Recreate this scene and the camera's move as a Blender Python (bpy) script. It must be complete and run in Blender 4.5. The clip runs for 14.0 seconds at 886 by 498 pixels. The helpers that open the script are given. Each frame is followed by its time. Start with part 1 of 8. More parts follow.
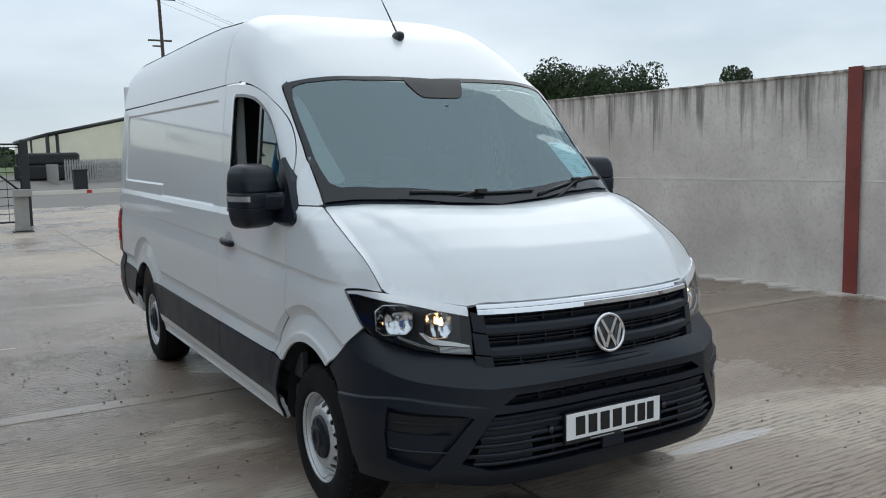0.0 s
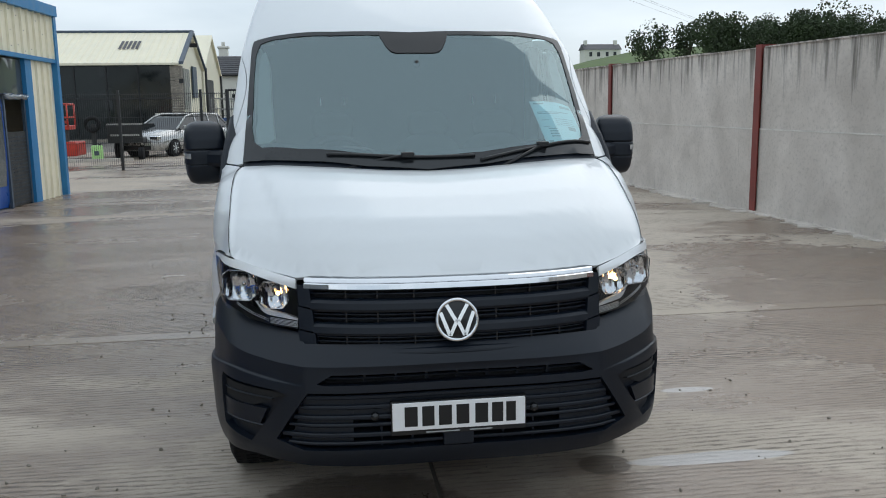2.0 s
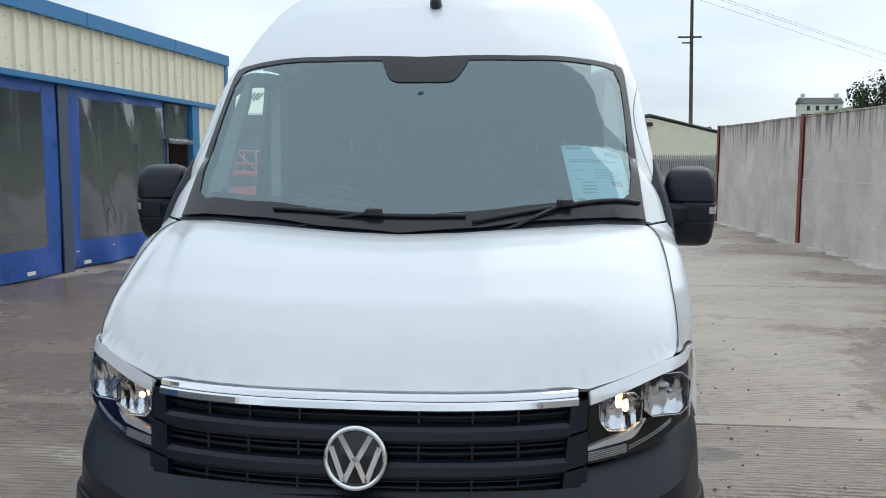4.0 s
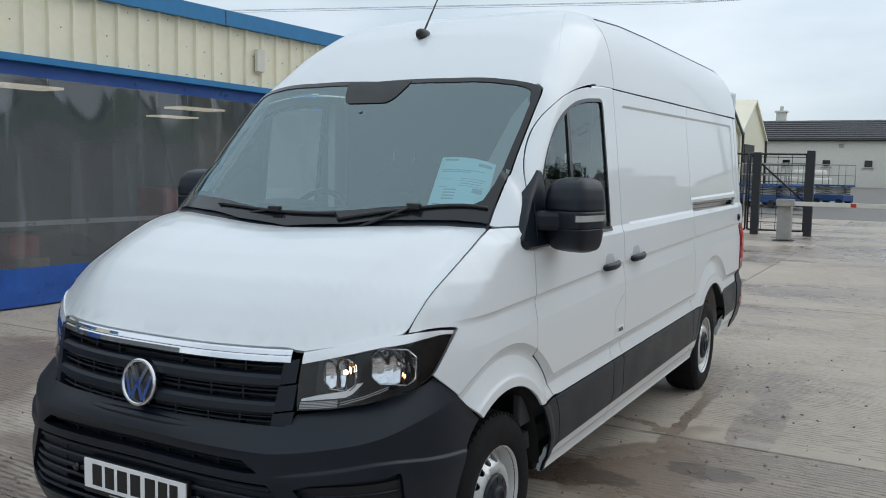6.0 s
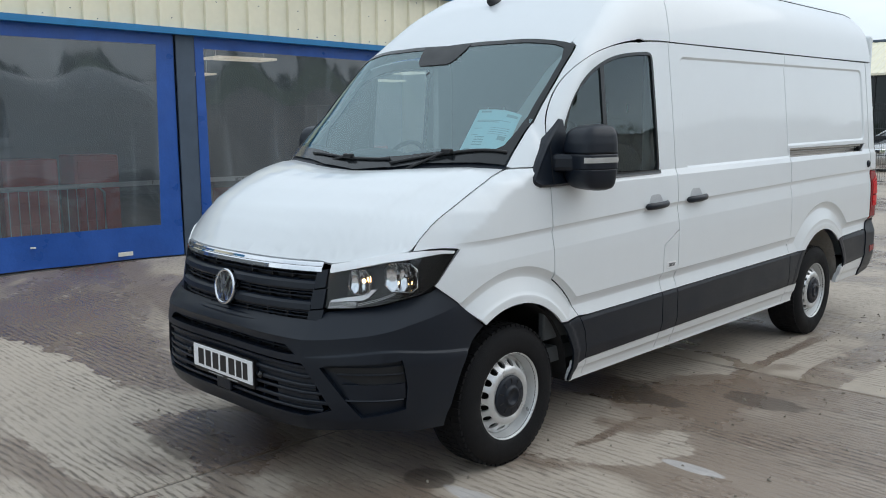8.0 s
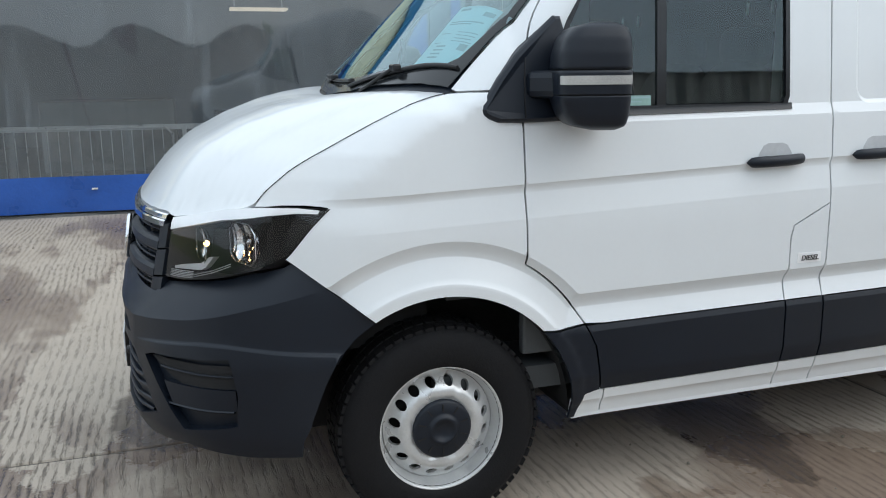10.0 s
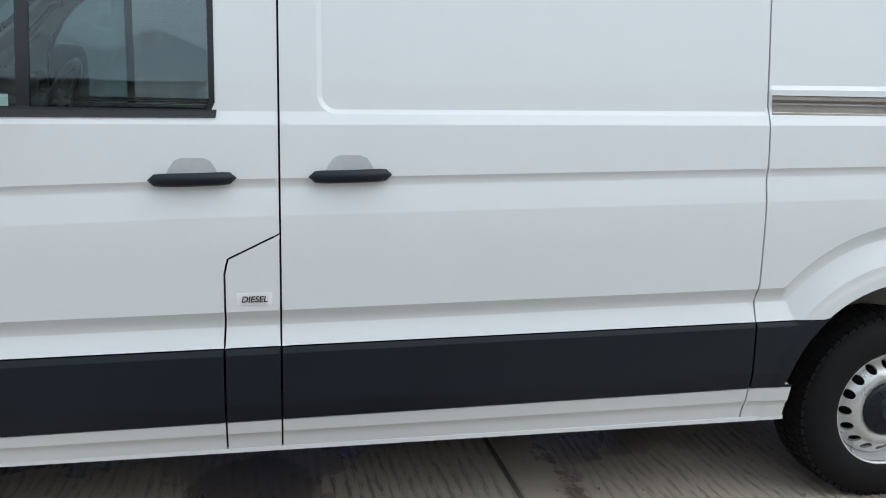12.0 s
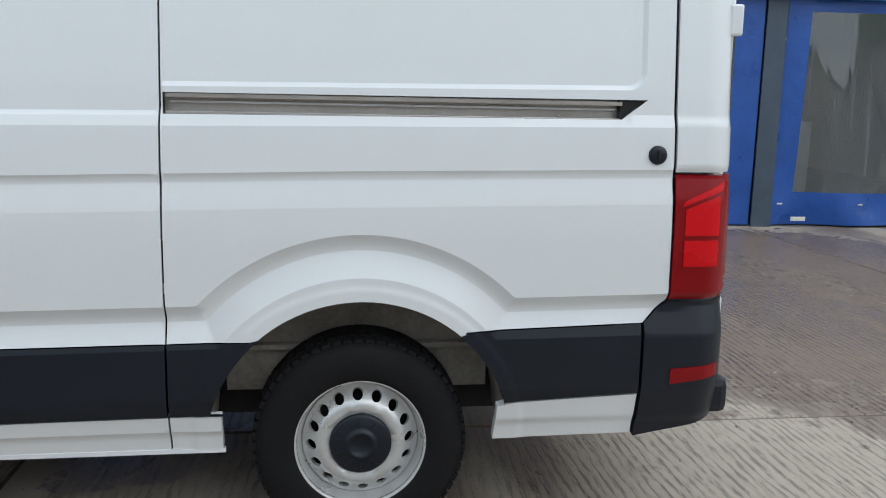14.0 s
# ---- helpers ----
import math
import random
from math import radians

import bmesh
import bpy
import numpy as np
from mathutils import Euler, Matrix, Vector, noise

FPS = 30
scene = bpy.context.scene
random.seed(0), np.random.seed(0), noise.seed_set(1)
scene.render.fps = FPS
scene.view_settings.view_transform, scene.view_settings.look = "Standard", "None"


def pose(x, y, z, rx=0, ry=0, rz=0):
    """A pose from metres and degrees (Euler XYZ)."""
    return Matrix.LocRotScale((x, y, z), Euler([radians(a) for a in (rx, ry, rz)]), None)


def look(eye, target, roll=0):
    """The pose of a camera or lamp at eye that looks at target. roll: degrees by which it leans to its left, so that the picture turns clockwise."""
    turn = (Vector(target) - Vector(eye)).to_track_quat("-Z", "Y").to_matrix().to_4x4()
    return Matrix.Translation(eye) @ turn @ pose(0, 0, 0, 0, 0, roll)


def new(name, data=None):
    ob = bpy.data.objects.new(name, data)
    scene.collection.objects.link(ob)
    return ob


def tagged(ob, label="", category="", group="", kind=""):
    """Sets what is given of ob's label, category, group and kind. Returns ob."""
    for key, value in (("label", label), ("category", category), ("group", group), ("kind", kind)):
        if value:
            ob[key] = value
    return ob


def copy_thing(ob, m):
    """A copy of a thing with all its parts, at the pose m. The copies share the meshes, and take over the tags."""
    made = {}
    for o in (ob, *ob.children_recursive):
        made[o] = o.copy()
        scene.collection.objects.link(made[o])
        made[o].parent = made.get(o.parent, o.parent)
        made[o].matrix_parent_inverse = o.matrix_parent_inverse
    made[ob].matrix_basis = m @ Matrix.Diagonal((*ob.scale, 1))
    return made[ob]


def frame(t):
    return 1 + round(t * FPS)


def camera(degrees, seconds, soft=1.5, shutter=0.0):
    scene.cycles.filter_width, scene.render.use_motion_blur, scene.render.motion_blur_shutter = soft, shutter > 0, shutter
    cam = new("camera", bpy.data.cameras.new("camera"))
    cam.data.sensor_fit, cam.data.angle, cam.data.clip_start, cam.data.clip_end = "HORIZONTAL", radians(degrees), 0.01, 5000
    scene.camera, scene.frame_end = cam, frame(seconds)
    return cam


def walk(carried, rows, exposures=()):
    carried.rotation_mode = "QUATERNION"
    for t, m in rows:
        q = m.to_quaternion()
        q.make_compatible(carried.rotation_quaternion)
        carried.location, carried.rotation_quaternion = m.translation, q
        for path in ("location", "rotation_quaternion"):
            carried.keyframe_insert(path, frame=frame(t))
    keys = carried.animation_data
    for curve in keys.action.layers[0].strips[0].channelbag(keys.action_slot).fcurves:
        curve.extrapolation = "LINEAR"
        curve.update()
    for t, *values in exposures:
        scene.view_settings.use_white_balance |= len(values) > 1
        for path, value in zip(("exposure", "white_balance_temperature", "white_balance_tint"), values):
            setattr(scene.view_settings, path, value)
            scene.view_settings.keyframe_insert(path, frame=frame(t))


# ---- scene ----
cam = camera(54.5, 14.0, soft=1.0)
PATH = [
    (0, (-2.417, -2.721, 1.66), (-1.419, -1.001, 1.441), -1.3),
    (0.5, (-1.896, -2.893, 1.705), (-1.06, -1.089, 1.485), -1.1),
    (1, (-1.382, -2.932, 1.69), (-0.752, -1.047, 1.463), -0.9),
    (1.5, (-0.858, -3.104, 1.68), (-0.429, -1.169, 1.411), -0.7),
    (2, (-0.486, -3.124, 1.707), (-0.218, -1.171, 1.374), -0.8),
    (2.5, (-0.349, -2.744, 1.575), (-0.17, -0.799, 1.145), -0.9),
    (3, (-0.223, -2.362, 1.525), (-0.109, -0.419, 1.065), -0.3),
    (3.5, (0.032, -2.218, 1.591), (0.046, -0.237, 1.317), 0.6),
    (3.7, (0.183, -2.126, 1.656), (0.122, -0.141, 1.425), 0.4),
    (5.8, (2.183, -2.009, 1.686), (1.265, -0.242, 1.504), 1.1),
    (6, (2.407, -2.033, 1.668), (1.427, -0.3, 1.479), 1.0),
    (6.5, (2.871, -2.227, 1.665), (1.777, -0.565, 1.459), 1.0),
    (7, (3.22, -2.357, 1.681), (2.041, -0.757, 1.455), 0.9),
    (7.5, (3.507, -2.303, 1.681), (2.239, -0.778, 1.42), 0.6),
    (7.7, (3.55, -2.234, 1.668), (2.238, -0.749, 1.4), 0.2),
    (9.8, (3.431, -0.064, 1.5), (1.592, 0.607, 1.09), -1.0),
    (10, (3.474, 0.167, 1.488), (1.615, 0.787, 1.088), -0.5),
    (10.5, (3.447, 0.714, 1.514), (1.569, 1.248, 1.081), 0.7),
    (11, (3.525, 1.274, 1.486), (1.624, 1.743, 1.083), 1.3),
    (11.5, (3.58, 1.841, 1.465), (1.664, 2.278, 1.089), 1.4),
    (12, (3.553, 2.449, 1.453), (1.625, 2.835, 1.086), 1.3),
    (12.5, (3.616, 2.98, 1.423), (1.686, 3.365, 1.068), 1.2),
    (13, (3.567, 3.541, 1.455), (1.638, 3.887, 1.056), 1.1),
    (13.5, (3.609, 4.054, 1.454), (1.674, 4.37, 1.055), 1.2),
    (14, (3.605, 4.551, 1.457), (1.652, 4.804, 1.109), 1.2),
]
walk(cam, [(t, look(eye, target, roll)) for t, eye, target, roll in PATH], [(0, 0.22), (1.5, 0.15), (2.5, 0.38), (3, 0.46), (3.4, 0.45), (3.7, 0.42), (6, 0.22), (7.7, 0.34), (9.8, 0.67), (11.6, 0.63), (12.6, 0.50), (14.0, 0.49)])
# ==== BODY
# ---- light ----
sky_world = bpy.data.worlds.new("overcast_sky")
scene.world = sky_world
sky_world.use_nodes = True
wt = sky_world.node_tree
wt.nodes.clear()
w_out = wt.nodes.new("ShaderNodeOutputWorld")
w_bg = wt.nodes.new("ShaderNodeBackground")
w_sky = wt.nodes.new("ShaderNodeTexSky")
w_sky.sky_type, w_sky.sun_disc = "NISHITA", False
w_sky.sun_elevation, w_sky.sun_rotation = radians(42), radians(37)
w_co = wt.nodes.new("ShaderNodeTexCoord")
w_map = wt.nodes.new("ShaderNodeMapping")
w_map.inputs["Scale"].default_value = (1.0, 1.0, 3.2)
w_noise = wt.nodes.new("ShaderNodeTexNoise")
w_noise.inputs["Scale"].default_value, w_noise.inputs["Detail"].default_value = 2.1, 5.0
w_ramp = wt.nodes.new("ShaderNodeValToRGB")
w_ramp.color_ramp.elements[0].position, w_ramp.color_ramp.elements[0].color = 0.34, (0.49, 0.59, 0.68, 1)
w_ramp.color_ramp.elements[1].position, w_ramp.color_ramp.elements[1].color = 0.66, (0.80, 0.89, 0.97, 1)
w_sep = wt.nodes.new("ShaderNodeSeparateXYZ")
w_up = wt.nodes.new("ShaderNodeMapRange")
w_up.inputs["From Min"].default_value, w_up.inputs["From Max"].default_value = 0.0, 0.9
w_up.inputs["To Min"].default_value, w_up.inputs["To Max"].default_value = 0.94, 1.14
w_mul = wt.nodes.new("ShaderNodeVectorMath")
w_mul.operation = "SCALE"
w_sc = wt.nodes.new("ShaderNodeVectorMath")
w_sc.operation = "SCALE"
w_sc.inputs["Scale"].default_value = 0.09
w_mix = wt.nodes.new("ShaderNodeMix")
w_mix.data_type = "RGBA"
w_mix.inputs["Factor"].default_value = 0.86
wt.links.new(w_co.outputs["Generated"], w_map.inputs["Vector"])
wt.links.new(w_map.outputs["Vector"], w_noise.inputs["Vector"])
w_zen = wt.nodes.new("ShaderNodeMapRange")
w_zen.interpolation_type = "SMOOTHSTEP"
w_zen.inputs["From Min"].default_value, w_zen.inputs["From Max"].default_value = 0.3, 0.75
w_even = wt.nodes.new("ShaderNodeMix")
w_even.inputs["B"].default_value = 0.54
wt.links.new(w_noise.outputs["Fac"], w_even.inputs["A"])
wt.links.new(w_zen.outputs["Result"], w_even.inputs["Factor"])
wt.links.new(w_even.outputs["Result"], w_ramp.inputs["Fac"])
wt.links.new(w_co.outputs["Generated"], w_sep.inputs["Vector"])
wt.links.new(w_sep.outputs["Z"], w_up.inputs["Value"])
wt.links.new(w_sep.outputs["Z"], w_zen.inputs["Value"])
wt.links.new(w_ramp.outputs["Color"], w_mul.inputs[0])
wt.links.new(w_up.outputs["Result"], w_mul.inputs["Scale"])
wt.links.new(w_sky.outputs["Color"], w_sc.inputs[0])
wt.links.new(w_sc.outputs["Vector"], w_mix.inputs["A"])
wt.links.new(w_mul.outputs["Vector"], w_mix.inputs["B"])
wt.links.new(w_mix.outputs["Result"], w_bg.inputs["Color"])
w_bg.inputs["Strength"].default_value = 1.0
wt.links.new(w_bg.outputs["Background"], w_out.inputs["Surface"])

sun_data = bpy.data.lights.new("sun", "SUN")
sun_data.energy, sun_data.angle, sun_data.color = 0.55, radians(58), (1.0, 0.97, 0.93)
sun_ob = new("sun", sun_data)
sun_ob.matrix_world = look((30, 43, 45), (0, 3, 0))
scene.view_settings.exposure = 0.0


# ---- materials ----
def mat(name, color, rough=0.5, metal=0.0, vary=0.12, scale=6.0, fine=60.0, bump=0.0, bump_scale=None, coat=0.0, spec=0.5, rvary=0.1):
    """A surface with colour, roughness and relief that vary at two scales."""
    m = bpy.data.materials.new(name)
    m.use_nodes = True
    t = m.node_tree
    b = t.nodes["Principled BSDF"]
    co = t.nodes.new("ShaderNodeTexCoord")
    n1, n2 = t.nodes.new("ShaderNodeTexNoise"), t.nodes.new("ShaderNodeTexNoise")
    n1.inputs["Scale"].default_value, n1.inputs["Detail"].default_value = scale, 4
    n2.inputs["Scale"].default_value, n2.inputs["Detail"].default_value = fine, 3
    for n in (n1, n2):
        t.links.new(co.outputs["Object"], n.inputs["Vector"])
    add = t.nodes.new("ShaderNodeMath")
    add.operation = "ADD"
    t.links.new(n1.outputs["Fac"], add.inputs[0])
    half = t.nodes.new("ShaderNodeMath")
    half.operation = "MULTIPLY"
    half.inputs[1].default_value = 0.5
    t.links.new(n2.outputs["Fac"], half.inputs[0])
    t.links.new(half.outputs[0], add.inputs[1])
    mr = t.nodes.new("ShaderNodeMapRange")
    mr.inputs["From Min"].default_value, mr.inputs["From Max"].default_value = 0.45, 1.05
    mr.inputs["To Min"].default_value, mr.inputs["To Max"].default_value = 1 - vary, 1 + vary
    t.links.new(add.outputs[0], mr.inputs["Value"])
    sc = t.nodes.new("ShaderNodeVectorMath")
    sc.operation = "SCALE"
    sc.inputs[0].default_value = color[:3]
    t.links.new(mr.outputs["Result"], sc.inputs["Scale"])
    t.links.new(sc.outputs["Vector"], b.inputs["Base Color"])
    rr = t.nodes.new("ShaderNodeMapRange")
    rr.inputs["From Min"].default_value, rr.inputs["From Max"].default_value = 0.3, 0.7
    rr.inputs["To Min"].default_value, rr.inputs["To Max"].default_value = max(0.0, rough - rvary), min(1.0, rough + rvary)
    t.links.new(n1.outputs["Fac"], rr.inputs["Value"])
    t.links.new(rr.outputs["Result"], b.inputs["Roughness"])
    b.inputs["Metallic"].default_value = metal
    b.inputs["Specular IOR Level"].default_value = spec
    b.inputs["Coat Weight"].default_value, b.inputs["Coat Roughness"].default_value = coat, 0.03
    if bump:
        bp = t.nodes.new("ShaderNodeBump")
        bp.inputs["Strength"].default_value, bp.inputs["Distance"].default_value = bump, 0.01
        n3 = t.nodes.new("ShaderNodeTexNoise")
        n3.inputs["Scale"].default_value, n3.inputs["Detail"].default_value = bump_scale or fine, 4
        t.links.new(co.outputs["Object"], n3.inputs["Vector"])
        t.links.new(n3.outputs["Fac"], bp.inputs["Height"])
        t.links.new(bp.outputs["Normal"], b.inputs["Normal"])
    return m


def glass(name, tint=(0.75, 0.82, 0.82), ior=1.5, rough=0.0, milk=0.0, milk_color=(0.5, 0.55, 0.58), sheen=(1.0, 1.0, 1.0), streaks=0.0):
    """A thin pane: clear, tinted, with a Fresnel gloss; milk is the part that scatters."""
    m = bpy.data.materials.new(name)
    m.use_nodes = True
    t = m.node_tree
    t.nodes.clear()
    out = t.nodes.new("ShaderNodeOutputMaterial")
    tr, gl, fr, mx = (t.nodes.new("ShaderNode" + n) for n in ("BsdfTransparent", "BsdfGlossy", "Fresnel", "MixShader"))
    tr.inputs["Color"].default_value = (*tint, 1)
    gl.inputs["Roughness"].default_value = rough
    gl.inputs["Color"].default_value = (*sheen, 1)
    fr.inputs["IOR"].default_value = ior
    t.links.new(fr.outputs[0], mx.inputs[0])
    base = tr
    if milk:
        df, m2, nz, mr, co = (t.nodes.new("ShaderNode" + n) for n in ("BsdfDiffuse", "MixShader", "TexNoise", "MapRange", "TexCoord"))
        df.inputs["Color"].default_value = (*milk_color, 1)
        nz.inputs["Scale"].default_value, nz.inputs["Detail"].default_value = 1.6, 5
        t.links.new(co.outputs["Object"], nz.inputs["Vector"])
        mr.inputs["From Min"].default_value, mr.inputs["From Max"].default_value = 0.3, 0.75
        mr.inputs["To Min"].default_value, mr.inputs["To Max"].default_value = milk * 0.88, milk * 1.12
        t.links.new(nz.outputs["Fac"], mr.inputs["Value"])
        amount = mr.outputs["Result"]
        if streaks:
            mp, sn, sr, su = (t.nodes.new("ShaderNode" + n) for n in ("Mapping", "TexNoise", "MapRange", "Math"))
            mp.inputs["Scale"].default_value = (1.0, 7.0, 0.45)
            sn.inputs["Scale"].default_value, sn.inputs["Detail"].default_value, sn.inputs["Distortion"].default_value = 1.3, 6, 0.6
            sr.inputs["From Min"].default_value, sr.inputs["From Max"].default_value, sr.inputs["To Max"].default_value = 0.54, 0.78, streaks
            su.operation = "ADD"
            t.links.new(co.outputs["Object"], mp.inputs["Vector"])
            t.links.new(mp.outputs["Vector"], sn.inputs["Vector"])
            t.links.new(sn.outputs["Fac"], sr.inputs["Value"])
            t.links.new(sr.outputs["Result"], su.inputs[0])
            t.links.new(amount, su.inputs[1])
            amount = su.outputs[0]
        t.links.new(amount, m2.inputs[0])
        t.links.new(tr.outputs[0], m2.inputs[1])
        t.links.new(df.outputs[0], m2.inputs[2])
        base = m2
    t.links.new(base.outputs[0], mx.inputs[1])
    t.links.new(gl.outputs[0], mx.inputs[2])
    t.links.new(mx.outputs[0], out.inputs["Surface"])
    return m


def glow(name, color, strength):
    m = bpy.data.materials.new(name)
    m.use_nodes = True
    b = m.node_tree.nodes["Principled BSDF"]
    b.inputs["Base Color"].default_value = (*color, 1)
    b.inputs["Emission Color"].default_value = (*color, 1)
    b.inputs["Emission Strength"].default_value = strength
    return m


M_PAINT = mat("white_paint", (0.765, 0.79, 0.802), 0.32, vary=0.012, coat=0.6, rvary=0.03, bump=0.0015, bump_scale=9)
M_PLASTIC = mat("grey_plastic", (0.0048, 0.0086, 0.0160), 0.41, vary=0.12, scale=4, fine=400, bump=0.06, bump_scale=700, rvary=0.05, spec=0.39)
M_GLOSSBLACK = mat("black_gloss", (0.012, 0.013, 0.015), 0.18, vary=0.1, rvary=0.05)
M_BORDER = mat("screen_print", (0.016, 0.018, 0.020), 0.16, vary=0.05, rvary=0.04)
M_SEAM = mat("dark_gap", (0.012, 0.012, 0.013), 0.8)
M_RUBBER = mat("tyre_rubber", (0.0085, 0.0085, 0.0095), 0.75, vary=0.3, scale=12, fine=90, bump=0.2, bump_scale=160, spec=0.22)
M_STEEL = mat("silver_steel", (0.62, 0.63, 0.63), 0.36, 0.5, vary=0.10, scale=9, fine=120, rvary=0.12)
M_CHROME = mat("chrome", (0.80, 0.81, 0.83), 0.07, 1.0, vary=0.02, rvary=0.03)
M_RAIL = mat("rail_steel", (0.50, 0.47, 0.44), 0.35, 0.8, vary=0.15, scale=5)
M_PLATE = mat("plate_white", (0.88, 0.88, 0.88), 0.35, vary=0.03)
M_INK = mat("black_ink", (0.010, 0.010, 0.011), 0.4, vary=0.05)
M_RED_LENS = mat("red_lens", (0.24, 0.002, 0.005), 0.22, vary=0.12, spec=0.3)
M_RED_BRIGHT = mat("red_lens_bright", (0.62, 0.003, 0.008), 0.3, vary=0.12, fine=300, spec=0.25)
M_TRIM = mat("cabin_trim", (0.075, 0.080, 0.084), 0.7, vary=0.15, fine=200, bump=0.1, bump_scale=400)
M_TRIM_LIGHT = mat("cabin_trim_light", (0.40, 0.42, 0.41), 0.75, vary=0.08)
M_CLOTH = mat("seat_cloth", (0.024, 0.025, 0.028), 0.9, spec=0.2, vary=0.25, scale=12, fine=300, bump=0.2)
M_BULKHEAD = mat("bulkhead_grey", (0.022, 0.025, 0.027), 0.8, vary=0.1, spec=0.2)
M_SCREEN = glass("windscreen_glass", (0.72, 0.88, 0.90), 2.65, sheen=(0.78, 0.97, 1.0))
M_SIDEGLASS = glass("side_glass", (0.66, 0.82, 0.82), 1.8, sheen=(0.85, 0.97, 1.0))
M_LENS = glass("lamp_cover", (0.95, 0.96, 0.97), 1.48)
M_PAPER = mat("pale_blue_paper", (0.66, 0.90, 0.93), 0.7, vary=0.02)
M_PRINT = mat("grey_print", (0.36, 0.53, 0.56), 0.7)
M_BULB = glow("warm_bulb", (1.0, 0.55, 0.20), 9.0)
M_BROW = mat("bright_lamp_trim", (0.88, 0.89, 0.90), 0.20, 0.3, vary=0.03, rvary=0.05)
M_DIRT = mat("underbody", (0.30, 0.28, 0.25), 0.85, vary=0.4, scale=5, bump=0.3)

M_WALL = None


# ---- mesh helpers ----
def bm_new():
    return bmesh.new()


def part(name, bm, material, parent=None, label="", smooth=False):
    """Links a bmesh as one mesh object, as a child of parent if one is given."""
    me = bpy.data.meshes.new(name)
    bm.to_mesh(me)
    bm.free()
    me.materials.append(material)
    if smooth:
        for p in me.polygons:
            p.use_smooth = True
    ob = new(name, me)
    if parent is not None:
        ob.parent = parent
    if label:
        tagged(ob, label)
    return ob


def empty(name, m=None):
    ob = new(name)
    if m is not None:
        ob.matrix_basis = m
    return ob


def box(bm, lo, hi, bevel=0.0, m=None, seg=2):
    lo, hi = Vector(lo), Vector(hi)
    mm = Matrix.Translation((lo + hi) / 2) @ Matrix.Diagonal((*[max(abs(v), 1e-4) for v in hi - lo], 1))
    vs = bmesh.ops.create_cube(bm, size=1, matrix=mm)["verts"]
    if bevel:
        es = list({e for v in vs for e in v.link_edges})
        r = bmesh.ops.bevel(bm, geom=es, offset=bevel, segments=seg, affect="EDGES", profile=0.5)
        vs = list({v for f in r["faces"] for v in f.verts} | {v for v in vs if v.is_valid})
    if m is not None:
        bmesh.ops.transform(bm, matrix=m, verts=[v for v in vs if v.is_valid])
    return bm


def boxes(*specs, bevel=0.0):
    bm = bm_new()
    for lo, hi in specs:
        box(bm, lo, hi, bevel)
    return bm


def rod(bm, a, b, r, r2=None, seg=10):
    a, b = Vector(a), Vector(b)
    d = b - a
    m = Matrix.Translation((a + b) / 2) @ d.to_track_quat("Z", "Y").to_matrix().to_4x4()
    bmesh.ops.create_cone(bm, cap_ends=True, segments=seg, radius1=r, radius2=r if r2 is None else r2, depth=d.length, matrix=m)
    return bm


def lathe(bm, profile, seg=48, axis="x", close=False):
    """Turns (r, h) pairs round an axis through the origin."""
    rings = []
    for r, h in profile:
        ring = []
        for i in range(seg):
            a = 2 * math.pi * i / seg
            c, s = r * math.cos(a), r * math.sin(a)
            ring.append(bm.verts.new((h, c, s) if axis == "x" else (c, s, h)))
        rings.append(ring)
    pairs = list(zip(rings, rings[1:])) + ([(rings[-1], rings[0])] if close else [])
    for p, q in pairs:
        for i in range(seg):
            j = (i + 1) % seg
            f = bm.faces.new((p[i], p[j], q[j], q[i]))
            f.smooth = True
    return bm


def prism(bm, poly, h0, h1, axis="z"):
    """A flat outline pushed through from h0 to h1 along an axis."""
    def at(p, h):
        return {"z": (p[0], p[1], h), "x": (h, p[0], p[1]), "y": (p[0], h, p[1])}[axis]
    lo, hi = [bm.verts.new(at(p, h0)) for p in poly], [bm.verts.new(at(p, h1)) for p in poly]
    bm.faces.new(lo), bm.faces.new(hi)
    for i in range(len(poly)):
        j = (i + 1) % len(poly)
        bm.faces.new((lo[i], lo[j], hi[j], hi[i]))
    bmesh.ops.recalc_face_normals(bm, faces=bm.faces)
    return bm


def tube(bm, pts, r, seg=8, closed=False):
    """A round bar along a line of points."""
    pts = [Vector(p) for p in pts]
    n, rings = len(pts), []
    for i, p in enumerate(pts):
        a = pts[(i - 1) % n] if (i or closed) else p
        b = pts[(i + 1) % n] if (i < n - 1 or closed) else p
        q = (b - a).to_track_quat("Z", "Y")
        rings.append([bm.verts.new(p + q @ Vector((r * math.cos(2 * math.pi * k / seg), r * math.sin(2 * math.pi * k / seg), 0))) for k in range(seg)])
    for i in range(n if closed else n - 1):
        p, q = rings[i], rings[(i + 1) % n]
        for k in range(seg):
            f = bm.faces.new((p[k], p[(k + 1) % seg], q[(k + 1) % seg], q[k]))
            f.smooth = True
    if not closed:
        bm.faces.new(rings[0][::-1]), bm.faces.new(rings[-1])
    return bm


def inside(poly, px, py):
    """Which of the points lie in the outline."""
    res = np.zeros(px.shape, bool)
    for (x0, y0), (x1, y1) in zip(poly, np.roll(poly, -1, axis=0)):
        hit = (y0 > py) != (y1 > py)
        with np.errstate(divide="ignore", invalid="ignore"):
            res ^= hit & (px < (x1 - x0) * (py - y0) / (y1 - y0 + 1e-15) + x0)
    return res


